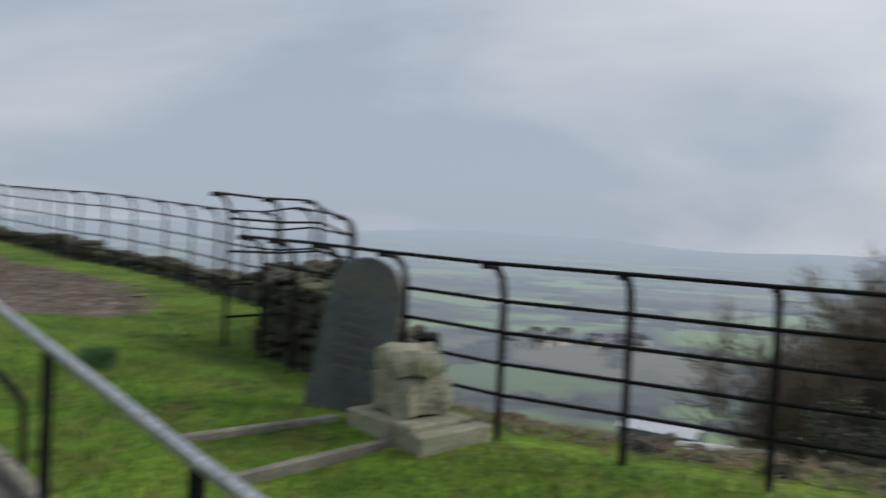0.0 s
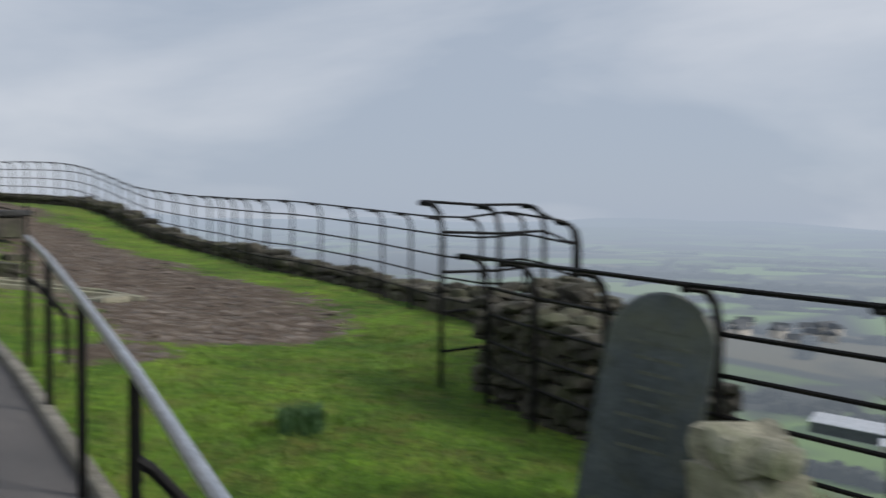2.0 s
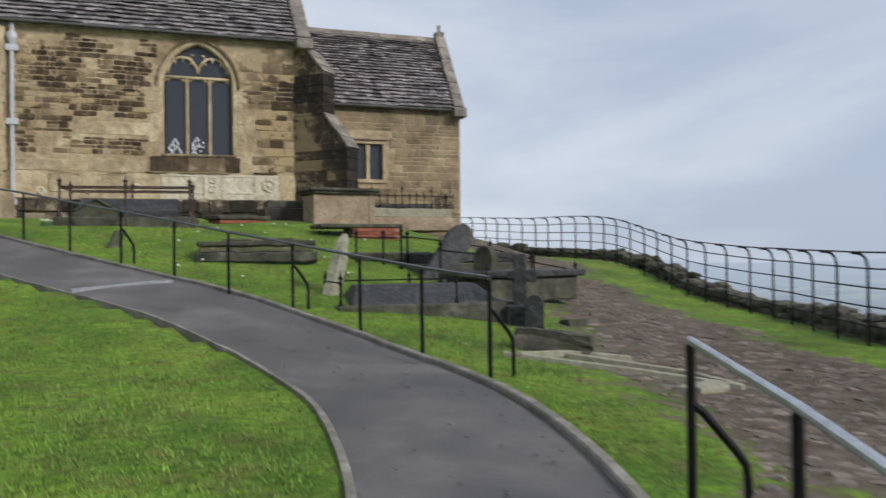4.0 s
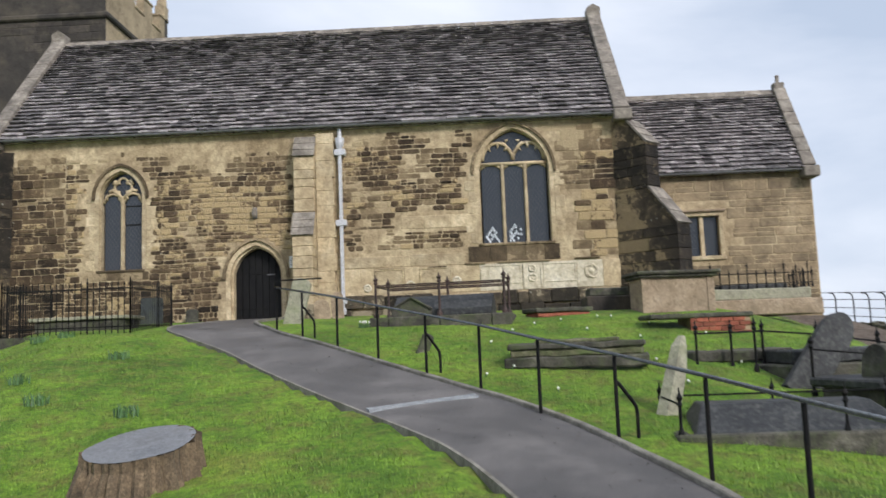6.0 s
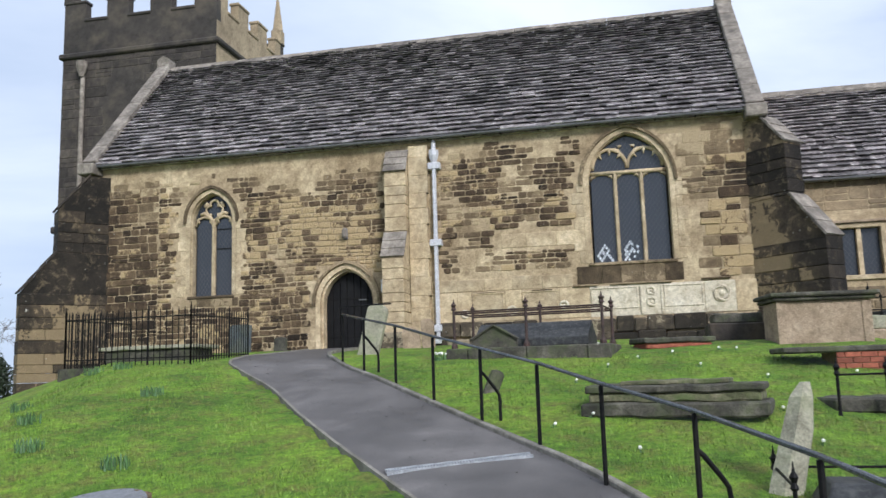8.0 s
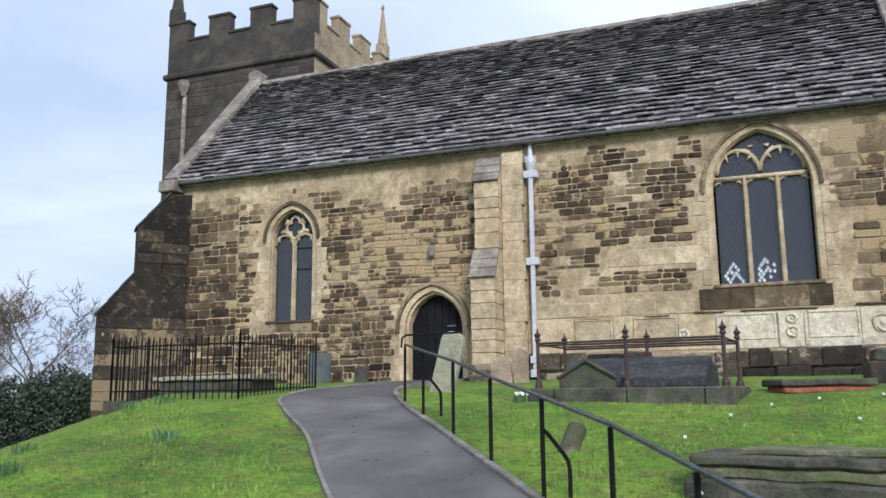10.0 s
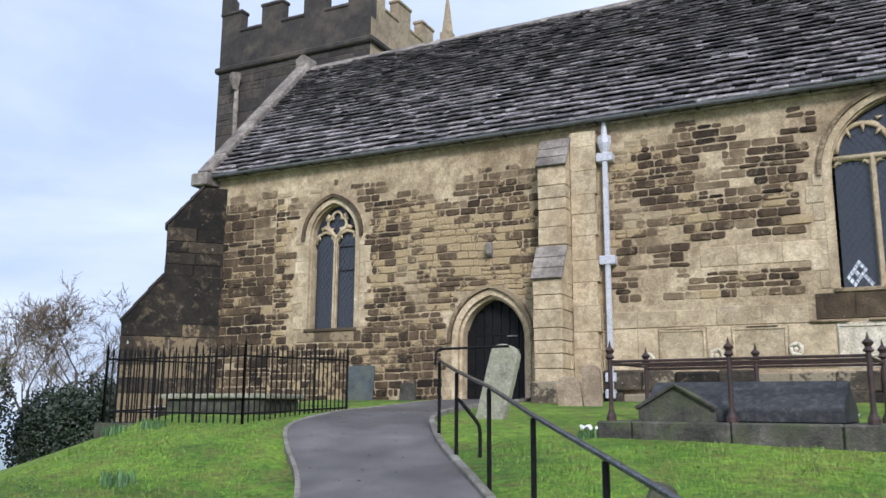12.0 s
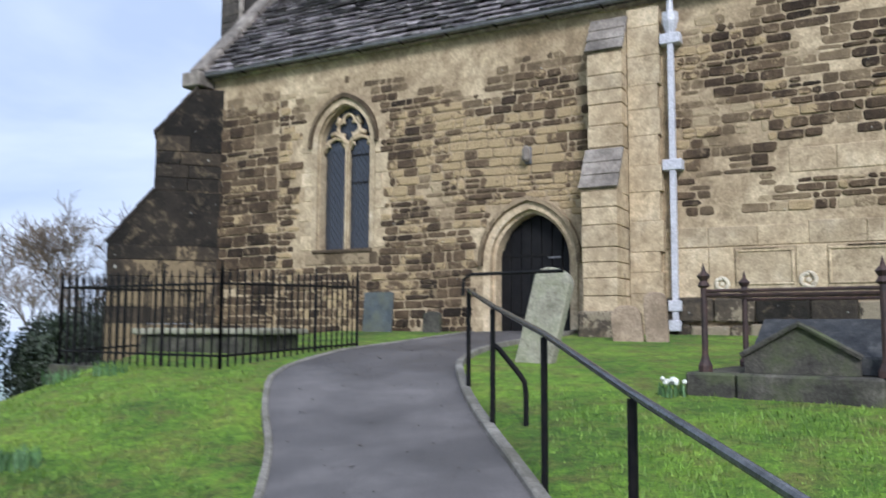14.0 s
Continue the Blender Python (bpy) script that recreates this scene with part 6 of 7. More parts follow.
# table tomb with brick end and railing
tt = slab_grave("table_tomb", "low dark slab tomb with a crumbling brick end", "tomb", (7.72, 16.3), 15, [(2.0, 1.15, 0.40, M_GRAVE), (2.25, 1.3, 0.12, M_LEDGER)], M_GRAVE)
for _i in range(3):
    for _j in range(3):
        part("brick", boxed(0.995, 1.035, -0.34 + _j * 0.23, -0.13 + _j * 0.23, 0.05 + _i * 0.085, 0.125 + _i * 0.085, 0.006), M_BRICK, tt)
tt2 = slab_grave("table_tomb", "stepped dark slab tomb behind the tilted headstone", "tomb", (7.6, 18.3), 10, [(2.4, 1.2, 0.22, M_GRAVE), (2.0, 0.85, 0.2, M_LEDGER)], M_GRAVE)
gr = thing("grave_railing", "black iron grave railing with spiked posts", "railing", "grave railings", at=(7.9, 17.4, land(7.9, 17.4)), turn=11)
for _x in (-1.5, -0.5, 0.5, 1.5):
    for _y in (-0.5, 0.9):
        _ob = part("post", spear_post(0.78, 0.02), M_IRON, gr)
        _ob.location = (_x, _y, land(7.9 + _x, 17.4 + _y) - gr.location.z - 0.05)
_bm = bmesh.new()
for _y in (-0.5, 0.9):
    tube(_bm, [(_x, _y, land(7.9 + _x, 17.4 + _y) - gr.location.z + 0.56) for _x in (-1.5, -0.5, 0.5, 1.5)], 0.013, 6)
part("rail", _bm, M_IRON, gr)
gr = thing("grave_railing", "short iron railing with leaning spiked posts", "railing", "grave railings", at=(6.0, 18.3, land(6.0, 18.3)), turn=8)
for _x, _y in ((-0.55, 0), (0.0, 0), (0.55, 0.1)):
    _ob = part("post", spear_post(0.7, 0.02), M_IRON, gr)
    _ob.location = (_x, _y, -0.05)
_bm = bmesh.new()
tube(_bm, [(-0.55, 0, 0.5), (0, 0, 0.5), (0.55, 0.1, 0.5)], 0.013, 6)
part("rail", _bm, M_IRON, gr)
slab_grave("ledger_tomb", "mossy flat ledger beside the short railing", "tomb", (6.2, 18.9), 8, [(1.6, 0.8, 0.18, M_GRAVE)], M_GRAVE)

# two-tier mossy slab in the lawn
slab_grave("ledger_tomb", "two-tier mossy ledger tomb in the lawn", "tomb", (3.68, 18.28), -12, [(2.10, 1.02, 0.17, M_GRAVE), (1.94, 0.84, 0.11, M_MOSSTOP), (2.02, 0.90, 0.09, M_GRAVE), (1.25, 0.55, 0.05, M_MOSSTOP)], M_GRAVE)
slab_grave("ledger_tomb", "thin tilted grave slab on a red brick base", "tomb", (3.95, 23.6), 22, [(1.25, 0.6, 0.10, M_BRICK), (1.35, 0.7, 0.10, M_GRAVE)], M_GRAVE)
slab_grave("ledger_tomb", "dark stacked slab tomb beside the chest tomb", "tomb", (5.25, 25.0), 0, [(1.1, 1.0, 0.35, M_DARKSTONE), (0.9, 0.8, 0.2, M_GRAVE)], M_GRAVE)

# chest tomb
ct = thing("chest_tomb", "tan stone chest tomb with a dark projecting lid", "tomb", at=(6.50, 24.0, land(6.32, 24.0) - 0.26), turn=6)
ct.scale = (0.88, 1, 1.12)
part("base_slab", boxed(-1.12, 1.12, -0.62, 0.62, 0.0, 0.14, 0.02), M_GRAVE, ct)
part("chest", boxed(-0.90, 0.90, -0.45, 0.45, 0.14, 0.84, 0.015), M_CHEST, ct)
for _x in (-0.90, 0.74):
    part("corner_pilaster", boxed(_x - 0.01, _x + 0.17, -0.47, -0.452, 0.142, 0.838, 0.006), M_CHEST, ct)
_bm = bmesh.new()
box(_bm, -0.99, 0.99, -0.54, 0.54, 0.842, 0.90, 0.02)
box(_bm, -1.05, 1.05, -0.60, 0.60, 0.902, 0.97, 0.02)
part("lid", _bm, M_GRAVE, ct, "dark moulded lid slab")
# brick tomb in front
bt = thing("brick_tomb", "red brick grave base with a worn stone top", "tomb", at=(6.62, 21.35, land(6.62, 21.0) - 0.1), turn=3)
part("core", boxed(-0.55, 0.55, -0.40, 0.40, 0, 0.34), M_MORTAR, bt)
for _i in range(4):
    for _j in range(5):
        _o = 0.11 if _i % 2 else 0.0
        _a = -0.56 + _j * 0.225 - _o
        part("brick", boxed(max(-0.56, _a), min(0.56, _a + 0.215), -0.425, -0.39, 0.02 + _i * 0.082, 0.094 + _i * 0.082, 0.006), M_BRICK, bt)
part("top_slab", boxed(-1.3, 0.6, -0.45, 0.45, 0.342, 0.43, 0.02), M_GRAVE, bt)
# stepped tomb with railing by the chancel
st = slab_grave("stepped_tomb", "stepped pale stone tomb below the chancel window", "tomb", (8.9, 26.2), 2, [(2.9, 1.7, 0.38, M_CHEST), (2.5, 1.4, 0.26, M_PALEGRAVE), (1.6, 0.9, 0.12, M_LEDGER)], M_GRAVE)
sr = thing("grave_railing", "dense black iron railing on the stepped tomb", "railing", "grave railings", at=(9.0, 26.2, st.location.z + 0.64), turn=2)
for _i in range(12):
    _ob = part("post", spear_post(0.62 if _i % 4 == 0 else 0.45, 0.014), M_IRON, sr)
    _ob.location = (-1.2 + _i * 0.22, -0.62, 0.0)
for _i in range(6):
    _ob = part("post", spear_post(0.62 if _i % 3 == 0 else 0.45, 0.014), M_IRON, sr)
    _ob.location = (1.22, -0.40 + _i * 0.22, 0.0)
_bm = bmesh.new()
for _z in (0.12, 0.36):
    tube(_bm, [(-1.2, -0.62, _z), (1.22, -0.62, _z), (1.22, 0.7, _z)], 0.012, 6)
part("rail", _bm, M_IRON, sr)

# railed tomb below the tablets
rt = thing("coped_tomb", "coped stone tomb with a carved gable on a kerbed base", "tomb", at=(1.52, 22.95, land(1.5, 22.4) - 0.17), turn=-7)
part("footing", boxed(-1.50, 1.50, -0.78, 0.78, -0.1, 0.10, 0.02), M_LEDGER, rt)
for _a, _b in ((-1.45, -1.06), (-1.05, 0.0), (0.01, 1.05), (1.06, 1.45)):
    part("base_block", boxed(_a, _b, -0.70, 0.70, 0.10, 0.36, 0.02), M_GRAVE, rt)
_bm = bmesh.new()
prism(_bm, [(-0.48, 0.362), (-0.48, 0.50), (0, 0.80), (0.48, 0.50), (0.48, 0.362)], -1.0, 1.05)
for _v in _bm.verts:
    _v.co = Vector((_v.co.y, _v.co.x, _v.co.z))
bmesh.ops.recalc_face_normals(_bm, faces=_bm.faces[:])
bmesh.ops.bevel(_bm, geom=_bm.edges[:], offset=0.012, segments=1, affect="EDGES")
part("coped_stone", _bm, M_LEDGER, rt, "dark ridge-backed stone")
_bm = bmesh.new()
prism(_bm, [(-1.02, 0.362), (-1.02, 0.50), (-0.60, 0.74), (-0.18, 0.50), (-0.18, 0.362)], -0.54, 0.0)
part("gable", _bm, M_GRAVE, rt, "carved stone gable")
_bm = bmesh.new()
tube(_bm, [(-1.04, -0.56, 0.50), (-0.60, -0.56, 0.75), (-0.16, -0.56, 0.50)], 0.025, 6)
part("gable_moulding", _bm, M_GRAVE, rt)
rr = thing("tomb_railing", "rusty dark-red iron railing with urn finials round the coped tomb", "railing", "grave railings", at=(1.52, 22.95, rt.location.z + 0.36), turn=-7)
for _x in (-1.32, 0.0, 1.32):
    for _y in (-0.58, 0.58):
        _ob = part("post", spear_post(0.84, 0.027), M_RUST, rr)
        _ob.location = (_x, _y, 0)
_bm = bmesh.new()
for _y in (-0.58, 0.58):
    for _z in (0.62, 0.655):
        tube(_bm, [(-1.32, _y, _z), (1.32, _y, _z)], 0.016, 6)
for _x in (-1.32, 1.32):
    tube(_bm, [(_x, -0.58, 0.64), (_x, 0.58, 0.64)], 0.016, 6)
part("rail", _bm, M_RUST, rr)

# stones by the door
headstone("tall narrow mossy headstone leaning by the door path", (-1.85, 23.75), -6, 0.42, 1.02, 0.13, 13, 4, M_PALEGRAVE, 0.35)
headstone("low mossy headstone beside the buttress", (-1.75, 26.9), 8, 0.42, 0.50, 0.12, -6, 0, M_CHEST, 0.4)
headstone("small pale headstone beside the buttress", (-1.35, 26.9), 0, 0.30, 0.68, 0.12, -3, 0, M_CHEST, 0.35)
headstone("small dark stone leaning on the lawn by the rail", (1.25, 19.45), 30, 0.20, 0.32, 0.08, 24, 0, M_GRAVE, 0.3)
headstone("blue-grey slate slab leaning against the church wall", (-6.75, 28.22), 0, 0.62, 0.72, 0.06, 0, 5, M_SLATEGRAVE, 0.02)
headstone("small grey stone against the church wall", (-5.6, 28.2), 0, 0.34, 0.36, 0.1, 0, 4, M_GRAVE, 0.2)


# ---- railing enclosure by the west end ----
enc = thing("railing_enclosure", "black iron spiked railing enclosure on a stone kerb", "railing", at=(-4.86, 22.25, land(-4.86, 22.25)))
ENC = [(-8.0, 25.2), (-7.6, 22.35), (-4.86, 22.25), (-5.05, 25.1)]
for _a, _b in zip(ENC, ENC[1:]):
    _a, _b = Vector(_a), Vector(_b)
    _n = int((_b - _a).length / 0.125)
    _d = (_b - _a).normalized()
    _rails = [[], []]
    for _i in range(_n + 1):
        _p = _a.lerp(_b, _i / _n)
        _z = 2.80 + 0.03 * (_p.y - 22.3) - enc.location.z
        _main = _i in (0, _n) or _i % 14 == 0
        _h = 1.10 if _main else 1.02
        _bm = bmesh.new()
        lathe(_bm, [(0.022 if _main else 0.012, -0.12), (0.022 if _main else 0.012, _h - 0.1), (0.016, _h - 0.07), (0.002, _h + 0.02)], _p.x - enc.location.x, _p.y - enc.location.y, 6)
        for _v in _bm.verts:
            _v.co.z += _z
        part("main_post" if _main else "bar", _bm, M_IRON, enc)
        for _k, _hh in enumerate((0.08, 0.86)):
            _rails[_k].append((_p.x - enc.location.x, _p.y - enc.location.y, _z + _hh))
    for _ln in _rails:
        _bm = bmesh.new()
        tube(_bm, [_ln[0], _ln[-1]], 0.014, 6)
        part("rail", _bm, M_IRON, enc)
    _s = Vector((-_d.y, _d.x)) * 0.14
    _bm = bmesh.new()
    _vs = []
    for _p in (_a, _b):
        for _q, _z in ((_p - _s, 0.4), (_p + _s, 0.4), (_p + _s, 2.72), (_p - _s, 2.72)):
            _vs.append(_bm.verts.new((_q.x - enc.location.x, _q.y - enc.location.y, _z - enc.location.z)))
    for _f in ((0, 1, 2, 3), (7, 6, 5, 4), (0, 4, 5, 1), (1, 5, 6, 2), (2, 6, 7, 3), (3, 7, 4, 0)):
        _bm.faces.new([_vs[i] for i in _f])
    bmesh.ops.recalc_face_normals(_bm, faces=_bm.faces[:])
    part("kerb_wall", _bm, M_GRAVE, enc, "mossy stone kerb")
slab_grave("ledger_tomb", "pale flat tomb inside the railing enclosure", "tomb", (-6.55, 24.0), 2, [(2.0, 0.9, 0.26, M_GRAVE), (2.2, 1.05, 0.08, M_PALEGRAVE)], M_GRAVE)

# ---- stump, grate, plants ----
stump = thing("tree_stump", "wide sawn tree stump with wet grey top and ragged bark", "tree stump", at=(-1.38, 14.15, land(-1.38, 14.15) - 0.03), turn=15)
_bm = bmesh.new()
_rows = []
_n = 96
for _z, _f in ((-0.1, 1.12), (0.12, 1.0), (0.30, 0.94), (0.40, 0.95)):
    _row = []
    for _k in range(_n):
        _an = 2 * math.pi * _k / _n
        _r = 0.60 * _f * (1 + 0.10 * noise.noise((math.cos(_an) * 1.5, math.sin(_an) * 1.5, 0)) + (0.05 * math.sin(_k * 0.86) + 0.10 * noise.noise((_k * 0.23, _z * 1.5, 3.0)) + 0.05 * math.sin(_k * 2.2)) * (1.2 - _z))
        _row.append(_bm.verts.new((_r * math.cos(_an), _r * math.sin(_an) * 0.9, _z + (0.11 * math.sin(_an) + 0.07 * math.cos(_an) + 0.02 * noise.noise((_an * 3, 1, 0)) if _z > 0.2 else 0))))
    _rows.append(_row)
for _a, _b in zip(_rows, _rows[1:]):
    for _k in range(_n):
        _bm.faces.new((_a[_k], _a[(_k + 1) % _n], _b[(_k + 1) % _n], _b[_k]))
part("bark", _bm, M_STUMP_BARK, stump)
_bm = bmesh.new()
_c = _bm.verts.new((0, 0, 0.41))
_top = [_bm.verts.new(v) for v in [(0.57 * math.cos(2 * math.pi * k / _n) * (1 + 0.10 * noise.noise((math.cos(2 * math.pi * k / _n) * 1.5, math.sin(2 * math.pi * k / _n) * 1.5, 0))), 0.57 * 0.9 * math.sin(2 * math.pi * k / _n) * (1 + 0.10 * noise.noise((math.cos(2 * math.pi * k / _n) * 1.5, math.sin(2 * math.pi * k / _n) * 1.5, 0))), 0.405 + 0.11 * math.sin(2 * math.pi * k / _n) + 0.07 * math.cos(2 * math.pi * k / _n)) for k in range(_n)]]
for _k in range(_n):
    _bm.faces.new((_c, _top[_k], _top[(_k + 1) % _n]))
part("sawn_top", _bm, M_STUMP_TOP, stump, "wet grey sawn surface")

_ga, _gb = Vector((0.79, 15.85, land(0.79, 15.85) + 0.02)), Vector((2.1, 16.42, land(2.1, 16.42) + 0.02))
grate = thing("drain_grate", "galvanised slotted drain across the footpath", "drain", at=tuple((_ga + _gb) / 2 + Vector((0, 0, 0.02))), turn=23.5)
grate.matrix_world = grate.matrix_world @ pose(0, 0, 0, math.degrees(math.atan(0.13)), -math.degrees(math.atan2(_gb.z - _ga.z, 1.43)), 0)
for _y in (-0.06, 0.05):
    part("frame_bar", boxed(-0.74, 0.74, _y, _y + 0.012, -0.035, 0.012), M_GRATE, grate)
for _k in range(49):
    part("bar", boxed(-0.73 + _k * 0.03, -0.715 + _k * 0.03, -0.047, 0.049, -0.03, 0.008), M_GRATE, grate)


def leaf_clump(name, label, cat, at, rng, count, h, spread, material, flowers=0):
    c = thing(name, label, cat, cat + "s", at=(at[0], at[1], land(at[0], at[1]) - 0.01))
    verts, faces = [], []
    for _ in range(count):
        a, r = rng.uniform(0, 6.28), spread * math.sqrt(rng.random())
        x, y = r * math.cos(a), r * math.sin(a)
        hh = h * rng.uniform(0.6, 1.1)
        b = rng.uniform(0, 6.28)
        lean = hh * rng.uniform(0.1, 0.5)
        wx, wy = 0.007 * math.cos(b + 1.57), 0.007 * math.sin(b + 1.57)
        k = len(verts)
        verts += [(x - wx, y - wy, 0), (x + wx, y + wy, 0), (x + wx + lean * 0.4 * math.cos(b), y + wy + lean * 0.4 * math.sin(b), hh * 0.65), (x - wx + lean * 0.4 * math.cos(b), y - wy + lean * 0.4 * math.sin(b), hh * 0.65), (x + lean * math.cos(b), y + lean * math.sin(b), hh)]
        faces += [(k, k + 1, k + 2, k + 3), (k + 3, k + 2, k + 4)]
    me = bpy.data.meshes.new("leaves")
    me.from_pydata(verts, [], faces)
    me.materials.append(material)
    ob = new("leaves", me)
    ob.parent = c
    for _ in range(flowers):
        bm = bmesh.new()
        a, r = rng.uniform(0, 6.28), spread * rng.random()
        bmesh.ops.create_icosphere(bm, subdivisions=1, radius=0.022, matrix=Matrix.Translation((r * math.cos(a), r * math.sin(a), h * rng.uniform(0.85, 1.15))))
        part("flower", bm, M_FLOWER, c, "white flower")
    return c


_rng = random.Random(31)
for _p in ((-2.4, 16.2), (-3.8, 16.6), (-5.7, 18.8), (-6.3, 21.4), (-5.9, 21.7), (-3.8, 19.2), (-4.6, 17.6)):
    leaf_clump("daffodil_clump", "clump of green daffodil leaves in the lawn", "plant", _p, _rng, 70, 0.17, 0.17, M_DAFF)
leaf_clump("snowdrop_clump", "small clump of white flowers in the grass", "flower", (-0.1, 22.4), _rng, 60, 0.12, 0.12, M_DAFF, 16)
leaf_clump("grass_tuft", "dark green rush tuft in the lawn", "plant", (4.30, 4.02), _rng, 220, 0.16, 0.14, M_DAFF)
for _k in range(26):
    _x, _y = _rng.uniform(1.0, 7.0), _rng.uniform(16.5, 25)
    leaf_clump("snowdrop_clump", "tiny white flower in the lawn", "flower", (_x, _y), _rng, 6, 0.06, 0.03, M_DAFF, 1) if not on_path(_x, _y, 0.2) else None


# ---- lawn: short blades near the walk ----
def lawn_blades():
    rng = np.random.RandomState(4)
    n = 300000
    verts, faces = [], []
    mask = {}
    u = rng.rand(n, 6)
    for i in range(n):
        x = -7 + 15.5 * u[i, 0]
        y = -1.0 + 23.5 * u[i, 1] ** 1.15
        if x > fence_x(y) - 0.1:
            continue
        key = (int(x * 6), int(y * 6))
        if key not in mask:
            mask[key] = on_path(x, y, 0.10) or mud(x, y) > 0.30
        if mask[key]:
            continue
        z = land(x, y) - 0.004
        h = (0.016 + 0.034 * u[i, 2]) * (1.0 + 0.9 * max(-0.5, noise.noise((x * 1.6, y * 1.6, 2.0))))
        a = 6.283 * u[i, 3]
        w = 0.0035 + 0.003 * u[i, 4]
        l = h * (0.3 + 0.7 * u[i, 5])
        ca, sa = math.cos(a), math.sin(a)
        k = len(verts)
        verts += [(x - w * sa, y + w * ca, z), (x + w * sa, y - w * ca, z), (x + l * ca, y + l * sa, z + h)]
        faces.append((k, k + 1, k + 2))
    me = bpy.data.meshes.new("grass")
    me.from_pydata(verts, [], faces)
    me.materials.append(M_BLADE)
    return tagged(new("grass", me), "short bright green grass blades of the lawn", "grass", kind="stuff")


lawn_blades()


# ---- trees ----
def grow(rng, height, trunk, spread=0.55, levels=5, twig_min=0.012, up=0.25, sides=6):
    """Limbs of a bare tree: (points, radii, level) lists."""
    out = []

    def limb(p, d, ln, r, lv):
        n = 5 if lv < 2 else 3
        pts, rad = [p.copy()], [r]
        for i in range(n):
            d = (d + Vector((rng.uniform(-1, 1), rng.uniform(-1, 1), rng.uniform(-0.6, 1) * 0.5)) * (0.10 + 0.05 * lv) + Vector((0, 0, up * 0.12))).normalized()
            p = p + d * ln / n
            pts.append(p.copy())
            rad.append(max(twig_min * 0.6, r * (1 - 0.62 * (i + 1) / n)))
        out.append((pts, rad, lv))
        if lv >= levels:
            return
        kids = (5, 5, 5, 4, 4, 3)[lv]
        for k in range(kids):
            s = rng.uniform(0.35, 1.0) if lv else rng.uniform(0.40, 1.0)
            j = min(n, max(1, round(s * n)))
            side = d.orthogonal().normalized()
            side.rotate(Matrix.Rotation(rng.uniform(0, 6.28), 3, d))
            nd = (d * (1 - spread * 0.6) + side * spread * rng.uniform(0.7, 1.35) + Vector((0, 0, up * 0.5))).normalized()
            limb(pts[j], nd, ln * rng.uniform(0.48, 0.72), max(twig_min, rad[j] * rng.uniform(0.5, 0.75)), lv + 1)

    limb(Vector((0, 0, 0)), Vector((rng.uniform(-0.05, 0.05), rng.uniform(-0.05, 0.05), 1)), height * 0.46, trunk, 0)
    return out


def tree_meshes(rng, height, trunk, levels=5, spread=0.55, twig=0.012, up=0.25, ivy=0):
    limbs = grow(rng, height, trunk, spread, levels, twig, up)
    bt, bc = bmesh.new(), bmesh.new()
    for pts, rad, lv in limbs:
        tube(bt if lv <= 1 else bc, pts, rad, 7 if lv == 0 else (5 if lv == 1 else 3), lv < 1)
    out = []
    for nm, bm, mt in (("trunk", bt, M_BARK), ("crown", bc, M_TWIG)):
        me = bpy.data.meshes.new(nm)
        bm.to_mesh(me)
        bm.free()
        me.materials.append(mt)
        out.append(me)
    if ivy:
        verts, faces = [], []
        for pts, rad, lv in limbs:
            if lv > 1:
                continue
            for a, b, r in zip(pts, pts[1:], rad):
                cnt = int(ivy * (1.0 if lv == 0 else 0.45) * (1 if a.z < height * 0.75 else 0.3))
                for _ in range(cnt):
                    p = a.lerp(b, rng.random())
                    q = Vector((rng.gauss(0, 1), rng.gauss(0, 1), rng.gauss(0, 0.6))).normalized() * (r + abs(rng.gauss(0, 0.22)))
                    c = p + q
                    s = rng.uniform(0.05, 0.11)
                    e1 = Vector((rng.uniform(-1, 1), rng.uniform(-1, 1), rng.uniform(-1, 1))).normalized() * s
                    e2 = e1.orthogonal().normalized() * s * 0.8
                    k = len(verts)
                    verts += [tuple(c - e1), tuple(c + e2), tuple(c + e1), tuple(c - e2)]
                    faces.append((k, k + 1, k + 2, k + 3))
        me = bpy.data.meshes.new("ivy")
        me.from_pydata(verts, [], faces)
        me.materials.append(M_IVY)
        out.append(me)
    return out


def plant_tree(meshes, label, at, turn=0, scale=1.0, group="", z=None):
    t = thing("tree", label, "tree", group, at=(at[0], at[1], (land(at[0], at[1]) if z is None else z) - 0.2), turn=turn)
    t.scale = (scale, scale, scale)
    for me in meshes:
        ob = new(me.name.split(".")[0], me)
        ob.parent = t
    return t


_rng = random.Random(50)
T_BIG = tree_meshes(_rng, 17, 0.34, 5, 0.60, 0.014, 0.22, ivy=900)
T_A = tree_meshes(_rng, 11, 0.20, 5, 0.62, 0.012, 0.25)
T_B = tree_meshes(_rng, 9, 0.15, 5, 0.70, 0.012, 0.3)
T_C = tree_meshes(_rng, 12, 0.20, 4, 0.55, 0.02, 0.3, ivy=60)
T_S = tree_meshes(_rng, 5.5, 0.07, 4, 0.85, 0.012, 0.5)
plant_tree(T_BIG, "tall bare ash tree with an ivy-clad trunk", (20.8, -9.8), 40, 0.78)
plant_tree(T_C, "tall bare tree at the edge of the wood", (21.5, -12.5), 200, 1.25)
